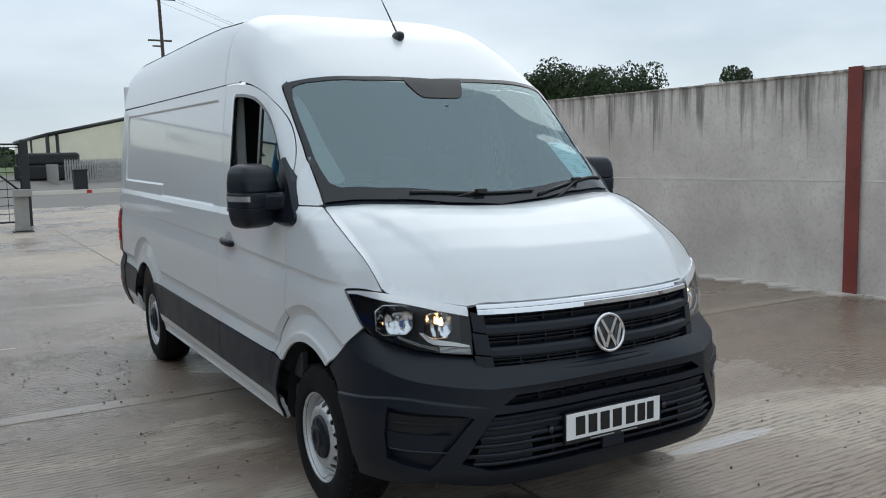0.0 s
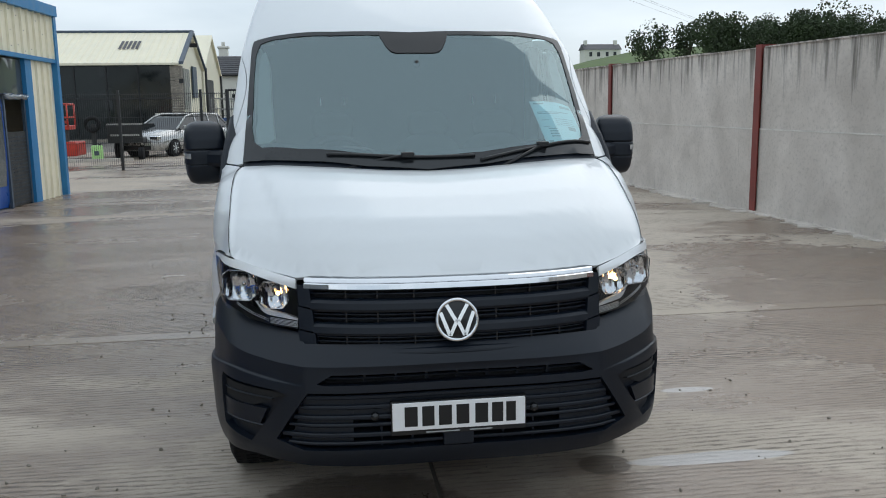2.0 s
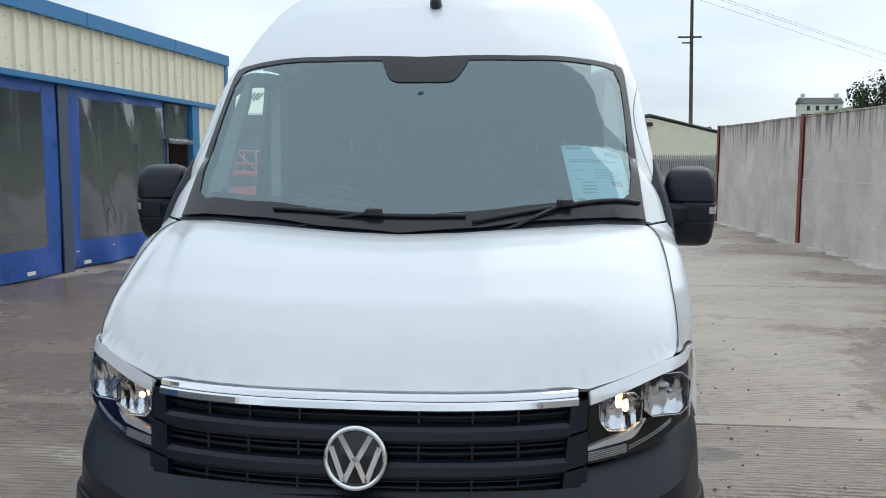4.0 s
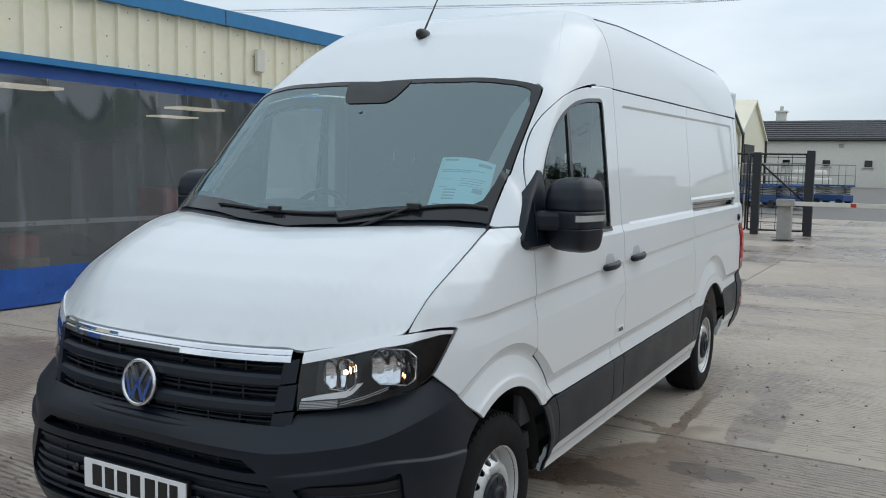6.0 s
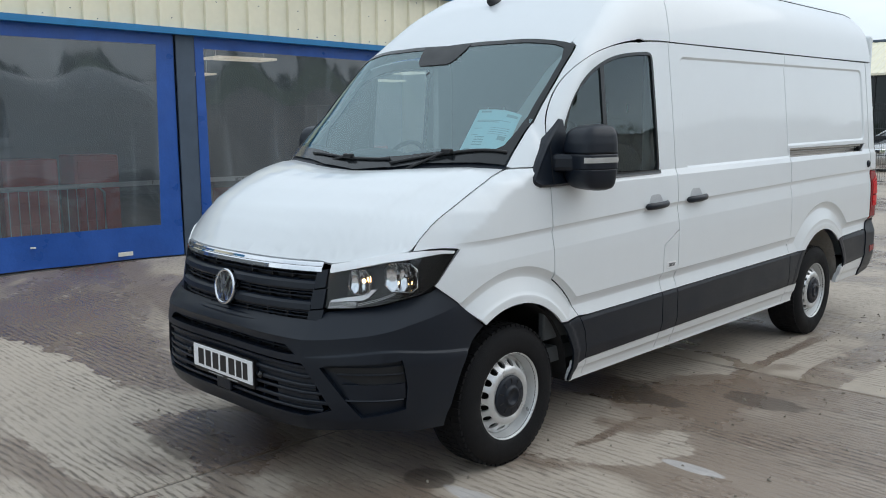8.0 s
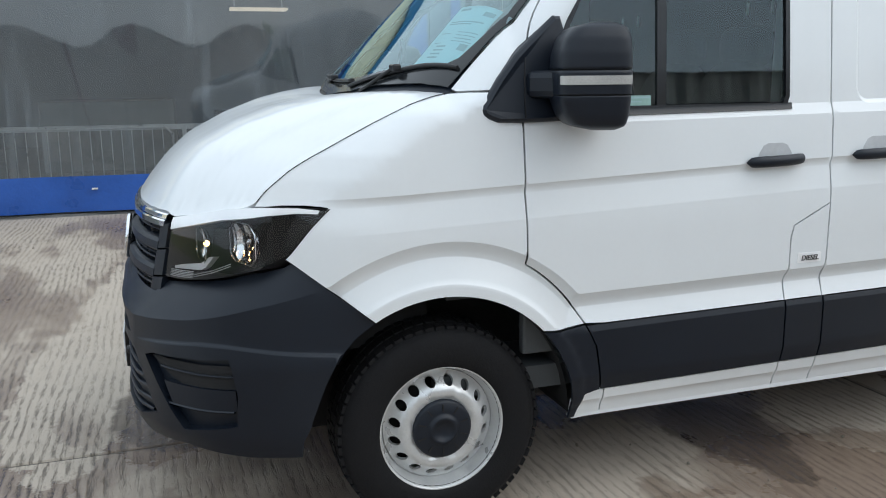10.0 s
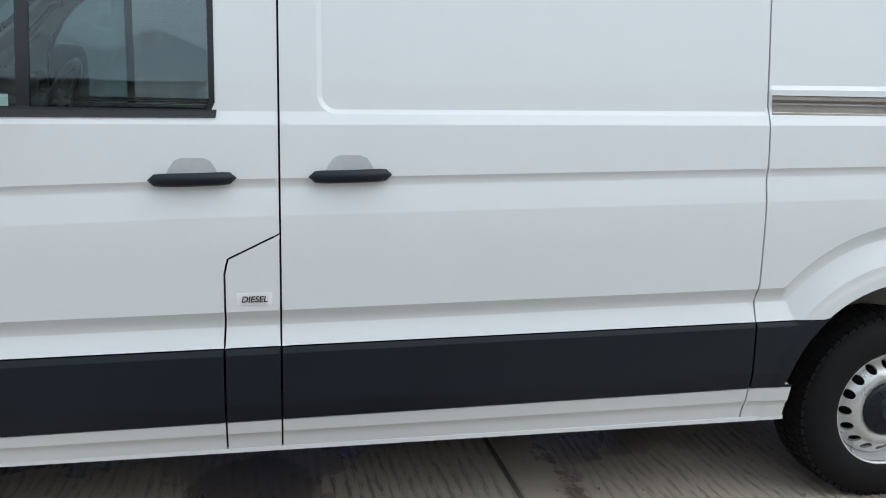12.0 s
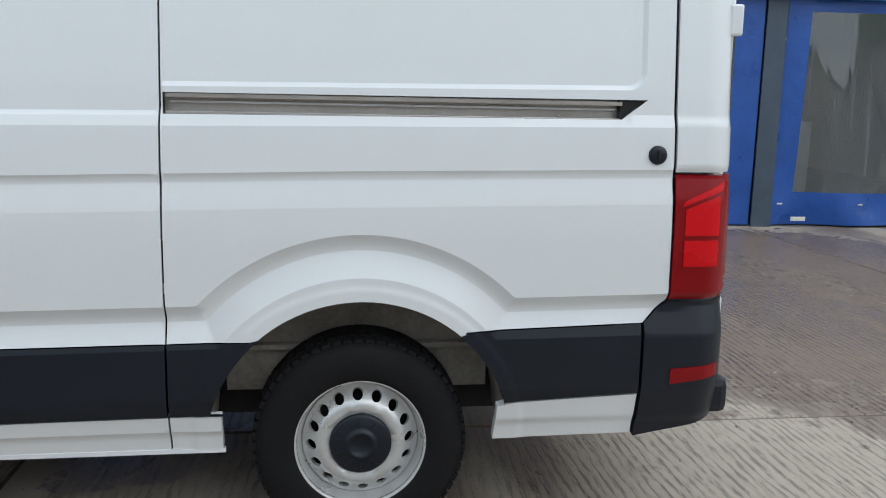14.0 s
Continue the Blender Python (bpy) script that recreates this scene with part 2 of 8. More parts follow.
def resample(poly, step):
    out = []
    for p, q in zip(poly, poly[1:] + poly[:1]):
        n = max(1, int(math.ceil(math.dist(p, q) / step)))
        out += [(p[0] + (q[0] - p[0]) * i / n, p[1] + (q[1] - p[1]) * i / n) for i in range(n)]
    return out


def inset(poly, gap):
    """The outline drawn in by gap."""
    p = np.array(poly)
    area = 0.5 * np.sum(p[:, 0] * np.roll(p[:, 1], -1) - np.roll(p[:, 0], -1) * p[:, 1])
    e = np.roll(p, -1, axis=0) - p
    n = np.stack([-e[:, 1], e[:, 0]], 1) / (np.linalg.norm(e, axis=1)[:, None] + 1e-12) * np.sign(area)
    v = n + np.roll(n, 1, axis=0)
    v /= np.maximum(np.linalg.norm(v, axis=1)[:, None], 0.6)
    return [tuple(q) for q in p + v * gap]


def patch(name, outer, surf, material, parent=None, label="", holes=(), step=0.03, gap=0.0, thick=0.012, off=0.0, core=(0, 3, 1.1), lines=()):
    """A sheet cut to an outline in the plane of a surface's two parameters, laid on that surface, with turned-in edges."""
    from mathutils.geometry import delaunay_2d_cdt
    o = resample(inset(resample(list(outer), step), gap) if gap else list(outer), step)
    hs = [resample(list(h), step) for h in holes]
    arr = np.array(o)
    gx, gy = np.meshgrid(np.arange(arr[:, 0].min(), arr[:, 0].max(), step), np.arange(arr[:, 1].min(), arr[:, 1].max(), step))
    gx, gy = gx.ravel() + step / 3, gy.ravel() + step / 3
    ok = inside(arr, gx, gy)
    for h in hs:
        ok &= ~inside(np.array(h), gx, gy)
    gx, gy = gx[ok], gy[ok]
    edge_pts = np.concatenate([arr] + [np.array(h) for h in hs])
    runs = []
    for ln in lines:
        a = np.array(ln)
        ok = inside(arr, a[:, 0], a[:, 1])
        for h in hs:
            ok &= ~inside(np.array(h), a[:, 0], a[:, 1])
        d2 = np.array([np.min((edge_pts[:, 0] - p) ** 2 + (edge_pts[:, 1] - q) ** 2) for p, q in a])
        ok &= d2 > (0.2 * step) ** 2
        cur = []
        for p, k in zip(ln, ok):
            if k:
                cur.append(p)
            else:
                runs.append(cur)
                cur = []
        runs.append(cur)
    runs = [r for r in runs if len(r) > 1]
    if runs:
        edge_pts = np.concatenate([edge_pts] + [np.array(r) for r in runs])
    if len(gx):
        near = np.array([np.min((edge_pts[:, 0] - a) ** 2 + (edge_pts[:, 1] - b) ** 2) for a, b in zip(gx, gy)])
        gx, gy = gx[near > (0.45 * step) ** 2], gy[near > (0.45 * step) ** 2]
    vs = [Vector(p) for p in o] + [Vector(p) for h in hs for p in h] + [Vector(p) for r in runs for p in r] + [Vector((a, b)) for a, b in zip(gx, gy)]
    es, k = [], 0
    for ring in [o] + hs:
        es += [(k + i, k + (i + 1) % len(ring)) for i in range(len(ring))]
        k += len(ring)
    for r in runs:
        es += [(k + i, k + i + 1) for i in range(len(r) - 1)]
        k += len(r)
    v2, e2, f2 = delaunay_2d_cdt(vs, es, [], 0, 1e-6)[:3]
    P = np.array([tuple(v) for v in v2])
    F = np.array([f for f in f2 if len(f) == 3])
    c = P[F].mean(1)
    ok = inside(arr, c[:, 0], c[:, 1])
    for h in hs:
        ok &= ~inside(np.array(h), c[:, 0], c[:, 1])
    F = F[ok]
    d = 0.0006
    A = surf(P[:, 0], P[:, 1])
    du = surf(P[:, 0] + d, P[:, 1]) - surf(P[:, 0] - d, P[:, 1])
    dv = surf(P[:, 0], P[:, 1] + d) - surf(P[:, 0], P[:, 1] - d)
    N = np.cross(du, dv)
    N /= np.linalg.norm(N, axis=1)[:, None] + 1e-12
    mid = np.array([core[0], core[1], core[2]])
    out = A - mid
    if np.median((N * out).sum(1)) < 0:
        N = -N
    A = A + off * N
    fn = np.cross(A[F[:, 1]] - A[F[:, 0]], A[F[:, 2]] - A[F[:, 0]])
    flip = (fn * N[F[:, 0]]).sum(1) < 0
    F[flip] = F[flip][:, ::-1]
    # the turned edge
    verts, norms, faces = list(map(tuple, A)), list(map(tuple, N)), [tuple(int(i) for i in f) for f in F]
    if thick:
        seen = {}
        for f in faces:
            for a, b in zip(f, f[1:] + f[:1]):
                seen[(a, b)] = seen.get((a, b), 0) + 1
        rim = [(a, b) for a, b in seen if (b, a) not in seen]
        for a, b in rim:
            t = A[b] - A[a]
            n = np.cross(t, N[a])
            n = n / (np.linalg.norm(n) + 1e-12)
            i = len(verts)
            for q in (A[a], A[b], A[b] - thick * N[b], A[a] - thick * N[a]):
                verts.append(tuple(q))
                norms.append(tuple(n))
            faces.append((i + 1, i, i + 3, i + 2))
    me = bpy.data.meshes.new(name)
    me.from_pydata(verts, [], faces)
    me.polygons.foreach_set("use_smooth", [True] * len(me.polygons))
    me.materials.append(material)
    me.validate()
    if len(me.vertices) == len(norms):
        me.normals_split_custom_set_from_vertices(norms)
    ob = new(name, me)
    if parent is not None:
        ob.parent = parent
    if label:
        tagged(ob, label)
    return ob


def curve_of(xs, ys, soft=0.0):
    """A smooth line through a few pairs, for arrays."""
    xs, ys = np.array(xs, float), np.array(ys, float)

    def f(x):
        x = np.asarray(x, float)
        if not soft:
            return np.interp(x, xs, ys)
        w = np.array([1, 2, 3, 4, 3, 2, 1]) / 16
        return sum(k * np.interp(x + soft * s, xs, ys) for k, s in zip(w, np.linspace(-1, 1, 7)))
    return f


def ease(a, b, x):
    t = np.clip((x - a) / (b - a), 0, 1)
    return t * t * (3 - 2 * t)


# ---- surfaces of the yard ----
def node(t, kind, **sets):
    n = t.nodes.new("ShaderNode" + kind)
    for k, v in sets.items():
        n.inputs[k.replace("_", " ")].default_value = v
    return n


def math_node(t, op, a, b=None, c=None):
    n = t.nodes.new("ShaderNodeMath")
    n.operation = op
    for i, v in enumerate((a, b, c)):
        if v is None:
            continue
        if isinstance(v, (int, float)):
            n.inputs[i].default_value = v
        else:
            t.links.new(v, n.inputs[i])
    return n.outputs[0]


def ramp(t, src, *stops):
    n = t.nodes.new("ShaderNodeValToRGB")
    e = n.color_ramp.elements
    while len(e) < len(stops):
        e.new(0.5)
    for el, (p, c) in zip(e, stops):
        el.position = p
        el.color = (*c, 1) if isinstance(c, tuple) else (c, c, c, 1)
    t.links.new(src, n.inputs["Fac"])
    return n.outputs["Color"]


def mix_color(t, fac, a, b, blend="MIX"):
    n = t.nodes.new("ShaderNodeMix")
    n.data_type, n.blend_type = "RGBA", blend
    for key, v in (("Factor", fac), ("A", a), ("B", b)):
        if isinstance(v, (int, float)):
            n.inputs[key].default_value = v
        elif isinstance(v, tuple):
            n.inputs[key].default_value = (*v, 1)
        else:
            t.links.new(v, n.inputs[key])
    return n.outputs["Result"]


def noise_node(t, vec, scale, detail=4, rough=0.55, distort=0.0):
    n = node(t, "TexNoise", Scale=scale, Detail=detail, Roughness=rough, Distortion=distort)
    t.links.new(vec, n.inputs["Vector"])
    return n.outputs["Fac"]


def brushed_concrete():
    """Tined concrete, partly wet: furrows across the yard, damp stains, grit."""
    m = bpy.data.materials.new("brushed_concrete")
    m.use_nodes = True
    t = m.node_tree
    b = t.nodes["Principled BSDF"]
    co = t.nodes.new("ShaderNodeTexCoord").outputs["Object"]
    info = t.nodes.new("ShaderNodeObjectInfo").outputs["Random"]
    sep = t.nodes.new("ShaderNodeSeparateXYZ")
    t.links.new(co, sep.inputs[0])
    X, Y = sep.outputs["X"], sep.outputs["Y"]

    def scaled(x, y):
        n = t.nodes.new("ShaderNodeMapping")
        n.inputs["Scale"].default_value = (x, y, 1.0)
        t.links.new(co, n.inputs["Vector"])
        return n.outputs["Vector"]

    def mul(a, k):
        return math_node(t, "MULTIPLY", a, k)

    def add(a, k):
        return math_node(t, "ADD", a, k)

    sv = scaled(0.45, 1.0)
    big = noise_node(t, sv, 0.42, 5, 0.62, 0.6)
    mid = noise_node(t, sv, 1.7, 6, 0.65, 0.3)
    rag = noise_node(t, co, 5.0, 5, 0.7)
    grit = noise_node(t, co, 45, 5, 0.8)
    # furrows: a comb drawn across, wandering a little and broken by wear
    wander = noise_node(t, scaled(0.5, 1.6), 1.0, 2, 0.5)
    phase = add(mul(Y, 2 * math.pi / 0.043), mul(wander, 30.0))
    comb = add(mul(math_node(t, "SINE", phase), 0.5), 0.5)
    streak = noise_node(t, scaled(7.5, 50.0), 1.0, 5, 0.72, 0.2)
    worn = ramp(t, noise_node(t, scaled(0.7, 1.2), 0.9, 4, 0.6), (0.36, 0.25), (0.60, 1.0))
    furrow = add(mul(comb, 0.17), mul(streak, 1.04))

    def blob(cx, cy, rx, ry, edge=0.7):
        """One inside a ragged oval on the ground, none outside."""
        dx = math_node(t, "DIVIDE", math_node(t, "SUBTRACT", X, cx), rx)
        dy = math_node(t, "DIVIDE", math_node(t, "SUBTRACT", Y, cy), ry)
        d = math_node(t, "SQRT", add(mul(dx, dx), mul(dy, dy)))
        d = add(d, mul(math_node(t, "SUBTRACT", add(mul(rag, 0.5), mul(mid, 0.5)), 0.5), edge * 2.6))
        n = t.nodes.new("ShaderNodeMapRange")
        n.inputs["From Min"].default_value, n.inputs["From Max"].default_value = 1.06, 0.94
        t.links.new(d, n.inputs["Value"])
        return n.outputs["Result"]

    wet0 = add(mul(big, 0.73), add(mul(mid, 0.24), mul(rag, 0.06)))
    for cx, cy, rx, ry, k in ((-2.5, 0.0, 1.3, 0.30, -0.15), (-0.8, -0.28, 1.1, 0.26, -0.16), (1.9, 0.10, 1.3, 0.60, 0.05), (2.5, 1.9, 1.1, 1.3, 0.03), (-3.0, 8.2, 3.0, 2.7, 0.13), (1.4, 6.4, 1.6, 0.8, -0.08), (2.6, 4.6, 1.2, 1.4, -0.04), (-2.7, 2.1, 2.1, 1.45, 0.03), (-3.0, 5.6, 1.9, 2.1, 0.10), (0.9, 1.7, 0.6, 0.5, -0.12), (1.5, 3.9, 0.16, 0.75, 0.10), (1.75, 5.3, 0.45, 1.1, 0.05), (0.62, 3.1, 0.45, 0.45, -0.12), (1.08, 2.42, 0.36, 0.72, 0.11), (-0.45, 0.10, 0.55, 0.45, 0.14), (4.5, 3.2, 1.7, 3.6, 0.15), (-3.4, 4.2, 2.2, 2.6, 0.03), (0.9, 4.0, 0.5, 0.5, -0.08), (-2.6, -1.6, 2.6, 0.9, 0.03)):
        wet0 = add(wet0, mul(blob(cx, cy, rx, ry), k))
    wet0 = add(wet0, mul(math_node(t, "SUBTRACT", info, 0.5), 0.07))
    wet = ramp(t, wet0, (0.485, 0.0), (0.525, 0.75), (0.60, 1.0))
    # a narrow ragged strip of the wet tone along the sill
    sill_strip = blob(1.06, 3.2, 0.05, 1.7, 1.6)
    wet = math_node(t, "MAXIMUM", wet, mul(sill_strip, 0.9))
    dryc = mix_color(t, mid, (0.41, 0.345, 0.277), (0.56, 0.484, 0.400))
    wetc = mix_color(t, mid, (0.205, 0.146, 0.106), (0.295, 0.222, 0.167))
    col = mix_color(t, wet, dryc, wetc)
    # dark brown ragged spots under and beside the van
    dark_spots = None
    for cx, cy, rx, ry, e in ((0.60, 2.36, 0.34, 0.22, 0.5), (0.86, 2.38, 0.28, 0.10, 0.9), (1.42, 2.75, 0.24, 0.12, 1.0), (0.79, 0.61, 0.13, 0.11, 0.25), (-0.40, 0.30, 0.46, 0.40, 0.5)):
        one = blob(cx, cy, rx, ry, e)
        dark_spots = one if dark_spots is None else math_node(t, "MAXIMUM", dark_spots, one)
    col = mix_color(t, mul(dark_spots, 0.72), col, (0.085, 0.062, 0.046))
    # the smooth margin along the cross joint, and two pale streaks
    my = math_node(t, "SUBTRACT", math_node(t, "ABSOLUTE", math_node(t, "SUBTRACT", add(Y, mul(rag, 0.03)), 3.435)), 0.085)
    margin = math_node(t, "LESS_THAN", my, 0.0)
    col = mix_color(t, mul(margin, 0.3), col, (0.40, 0.34, 0.265))
    pale_streak = math_node(t, "MAXIMUM", blob(1.62, 1.565, 0.17, 0.045, 0.35), blob(1.32, 0.60, 0.42, 0.065, 0.35))
    groove = ramp(t, furrow, (0.46, 1.0), (0.555, 0.25), (0.66, 0.0))
    groove = mul(mul(groove, worn), math_node(t, "SUBTRACT", 1.0, margin))
    col = mix_color(t, mul(groove, 0.74), col, mix_color(t, wet, (0.105, 0.085, 0.066), (0.055, 0.043, 0.033)))
    ridge = ramp(t, furrow, (0.66, 0.0), (0.86, 1.0))
    col = mix_color(t, mul(mul(ridge, worn), 0.15), col, (0.52, 0.47, 0.41))
    col = mix_color(t, mul(pale_streak, 0.72), col, (0.60, 0.58, 0.57))
    speck = ramp(t, grit, (0.28, 0.30), (0.40, 1.0), (0.62, 1.0), (0.72, 1.4))
    col = mix_color(t, 1.0, col, speck, "MULTIPLY")
    chip = ramp(t, noise_node(t, co, 16, 2, 0.5), (0.20, 1.0), (0.235, 0.0))
    col = mix_color(t, mul(chip, 0.75), col, (0.035, 0.03, 0.026))
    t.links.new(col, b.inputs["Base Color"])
    film = ramp(t, noise_node(t, sv, 0.8, 4, 0.6, 0.5), (0.46, 0.0), (0.6, 1.0))
    rough_wet = mix_color(t, film, (0.27, 0.27, 0.27), (0.10, 0.10, 0.10))
    rough = mix_color(t, wet, (0.75, 0.75, 0.75), rough_wet)
    t.links.new(rough, b.inputs["Roughness"])
    b.inputs["Specular IOR Level"].default_value = 0.62
    bp = node(t, "Bump", Strength=0.6, Distance=0.008)
    h = add(mul(mul(groove, -1.0), 0.8), mul(grit, 0.5))
    t.links.new(h, bp.inputs["Height"])
    t.links.new(bp.outputs["Normal"], b.inputs["Normal"])
    return m


def stained_wall():
    """Precast concrete with dark runs down from the top edge."""
    m = bpy.data.materials.new("stained_concrete")
    m.use_nodes = True
    t = m.node_tree
    b = t.nodes["Principled BSDF"]
    co = t.nodes.new("ShaderNodeTexCoord").outputs["Object"]
    sm = t.nodes.new("ShaderNodeMapping")
    sm.inputs["Scale"].default_value = (9.0, 9.0, 0.55)
    t.links.new(co, sm.inputs["Vector"])
    run = noise_node(t, sm.outputs["Vector"], 1.0, 4, 0.6)
    cloud = noise_node(t, co, 1.1, 5, 0.6, 0.5)
    fine = noise_node(t, co, 22, 4, 0.65)
    sep = t.nodes.new("ShaderNodeSeparateXYZ")
    t.links.new(co, sep.inputs[0])
    up = t.nodes.new("ShaderNodeMapRange")
    up.inputs["From Min"].default_value, up.inputs["From Max"].default_value = 1.5, 2.5
    t.links.new(sep.outputs["Z"], up.inputs["Value"])
    k = math_node(t, "ADD", run, math_node(t, "MULTIPLY", up.outputs["Result"], 0.26))
    dirt = ramp(t, k, (0.66, 0.0), (0.84, 1.0))
    base = mix_color(t, ramp(t, cloud, (0.3, 0.0), (0.7, 1.0)), (0.50, 0.455, 0.41), (0.72, 0.665, 0.61))
    base = mix_color(t, ramp(t, fine, (0.25, 0.35), (0.5, 0.0)), base, (0.22, 0.20, 0.18))
    col = mix_color(t, math_node(t, "MULTIPLY", dirt, 0.75), base, (0.085, 0.078, 0.065))
    t.links.new(col, b.inputs["Base Color"])
    b.inputs["Roughness"].default_value = 0.85
    bp = node(t, "Bump", Strength=0.35, Distance=0.01)
    t.links.new(math_node(t, "ADD", cloud, math_node(t, "MULTIPLY", fine, 0.5)), bp.inputs["Height"])
    t.links.new(bp.outputs["Normal"], b.inputs["Normal"])
    return m


M_CONC = brushed_concrete()
M_WALL = stained_wall()
M_MORTAR = mat("pale_mortar", (0.68, 0.65, 0.60), 0.85, vary=0.2, scale=3, fine=30)
M_JOINT = mat("joint_filler", (0.16, 0.14, 0.12), 0.8, vary=0.35, scale=3)
M_GRASS = mat("grass", (0.085, 0.13, 0.035), 0.9, vary=0.35, scale=0.3, fine=4, bump=0.4)
M_TARMAC = mat("tarmac", (0.17, 0.155, 0.14), 0.7, vary=0.3, scale=0.5, fine=20, bump=0.2)
M_REDPOST = mat("red_oxide_steel", (0.20, 0.036, 0.028), 0.55, vary=0.25, scale=3)
M_CREAM = mat("cream_cladding", (0.86, 0.80, 0.62), 0.5, vary=0.05, scale=1.5, fine=12)
M_BLUETRIM = mat("blue_trim", (0.020, 0.19, 0.42), 0.45, vary=0.12)
M_BLUEPVC = mat("blue_sheeting", (0.018, 0.088, 0.36), 0.34, vary=0.18, scale=3, bump=0.9, bump_scale=7)
M_STEELPOST = mat("blue_grey_steel", (0.06, 0.085, 0.12), 0.5, vary=0.2, scale=4)
M_PVC = glass("clear_sheeting", (0.76, 0.80, 0.81), 1.85, 0.04, 0.13, (0.48, 0.56, 0.62), streaks=0.15)
M_DARKFENCE = mat("dark_coated_steel", (0.018, 0.020, 0.024), 0.5, vary=0.2)
M_GREY = mat("grey_paint", (0.34, 0.33, 0.31), 0.6, vary=0.15)
M_WHITE = mat("white_render", (0.72, 0.70, 0.63), 0.8, vary=0.06)
M_SLATE = mat("dark_roof", (0.075, 0.075, 0.082), 0.6, vary=0.25, scale=1.2, fine=8)
M_DARKGLASS = mat("dark_shopfront", (0.012, 0.016, 0.017), 0.12, vary=0.4, scale=0.8)
M_STONE = mat("stone", (0.26, 0.23, 0.19), 0.85, vary=0.45, scale=4, fine=14, bump=0.4)
M_RED = mat("red_paint", (0.55, 0.045, 0.025), 0.4, vary=0.15)
M_BLUE = mat("machine_blue", (0.025, 0.08, 0.24), 0.5, vary=0.2)
M_BLACK = mat("black_machine", (0.014, 0.015, 0.016), 0.5, vary=0.3)
M_SILVER = mat("silver_car_paint", (0.50, 0.50, 0.49), 0.28, 0.55, vary=0.03, coat=0.6)
M_CARGLASS = mat("dark_car_glass", (0.02, 0.024, 0.026), 0.06, vary=0.1)
M_BROWN = mat("brown_brick_base", (0.11, 0.075, 0.058), 0.8, vary=0.2)
M_LIME = mat("lime_plastic", (0.45, 0.75, 0.30), 0.5, vary=0.1)
M_SHED = mat("shed_inside", (0.19, 0.20, 0.21), 0.8, vary=0.2, scale=0.8)
M_SHEDFLOOR = mat("shed_floor", (0.16, 0.16, 0.155), 0.5, vary=0.2)
M_TUBE = glow("ceiling_light", (1.0, 0.86, 0.68), 0.42)


# ---- ground ----
def land(x, y):
    """Height of the land: flat yard, a gentle rise beyond, a hill behind the wall."""
    z = -0.014 + 0.80 * ease(30, 68, y)
    hill = 13.0 * ease(70, 210, np.hypot(x, y)) * ease(0.08, 0.40, np.arctan2(x, np.maximum(y, 1e-3))) * (np.asarray(y) > 0)
    return z + hill


xs = np.concatenate([np.linspace(-900, -60, 15), np.linspace(-50, 60, 40), np.linspace(72, 900, 26)])
ys = np.concatenate([np.linspace(-700, -30, 10), np.linspace(-20, 100, 41), np.linspace(110, 900, 30)])
gx, gy = np.meshgrid(xs, ys)
gz = land(gx, gy)
nx = len(xs)
g_me = bpy.data.meshes.new("ground")
g_me.from_pydata(list(zip(gx.ravel(), gy.ravel(), gz.ravel())), [], [(j * nx + i, j * nx + i + 1, (j + 1) * nx + i + 1, (j + 1) * nx + i) for j in range(len(ys) - 1) for i in range(nx - 1)])
for m_ in (M_TARMAC, M_GRASS):
    g_me.materials.append(m_)
for p in g_me.polygons:
    c = p.center
    p.use_smooth = True
    p.material_index = 0 if (-30 < c.x < 12 and c.y < 74 and c.y > -40) else 1
tagged(new("ground", g_me), "grey yard surface running out into green fields", "ground", kind="structure")

pavement = empty("pavement")
tagged(pavement, "cast concrete yard slabs with a brushed finish, partly wet", "concrete yard", kind="structure")
Y_EDGES = (-14.8, -8.75, -2.7, 3.32, 9.40, 15.45, 21.9, 29.0, 37.0)
for j in range(len(Y_EDGES) - 1):
    for i in range(-1, 3):
        x0, x1 = ((-13.0, -6.57), (-6.55, -0.035), (-0.015, 6.6), (6.62, 13.0))[i + 1]
        if i in (-1, 2) and Y_EDGES[j] < 15:
            continue
        bm = bm_new()
        box(bm, (x0, Y_EDGES[j] + 0.011, -0.15), (x1, Y_EDGES[j + 1] - 0.011, 0.0), 0.006, seg=1)
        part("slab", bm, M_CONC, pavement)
# pale worn filler along the cross joint ahead of the door, and the long joint
part("joint", boxes(((-6.5, 3.309, -0.1), (-0.04, 3.331, -0.006)), ((0.0, 3.309, -0.1), (6.5, 3.331, -0.008)), ((-0.035, -14, -0.1), (-0.015, 36, -0.008))), M_JOINT, pavement)

# loose grit and small stones on the slabs
rng = random.Random(5)
bm = bm_new()
for _ in range(420):
    x, y = rng.uniform(-5.5, 5.8), rng.uniform(-3.0, 16)
    if rng.random() < 0.55:
        x, y = rng.gauss(-1.6, 0.5) if rng.random() < 0.5 else rng.gauss(1.6, 0.5), rng.uniform(0, 6)
    r = rng.uniform(0.003, 0.011)
    bmesh.ops.create_icosphere(bm, subdivisions=1, radius=r, matrix=Matrix.Translation((x, y, r * 0.3)) @ Euler((rng.random() * 3, rng.random() * 3, 0)).to_matrix().to_4x4() @ Matrix.Diagonal((1.4, 0.9, 0.7, 1)))
tagged(part("grit", bm, M_STONE), "scattered dark grit and small stones on concrete", "grit", kind="stuff")


# ---- the concrete wall ----
def wall_x(y):
    return 6.3 - 0.045 * (y - 3.2)


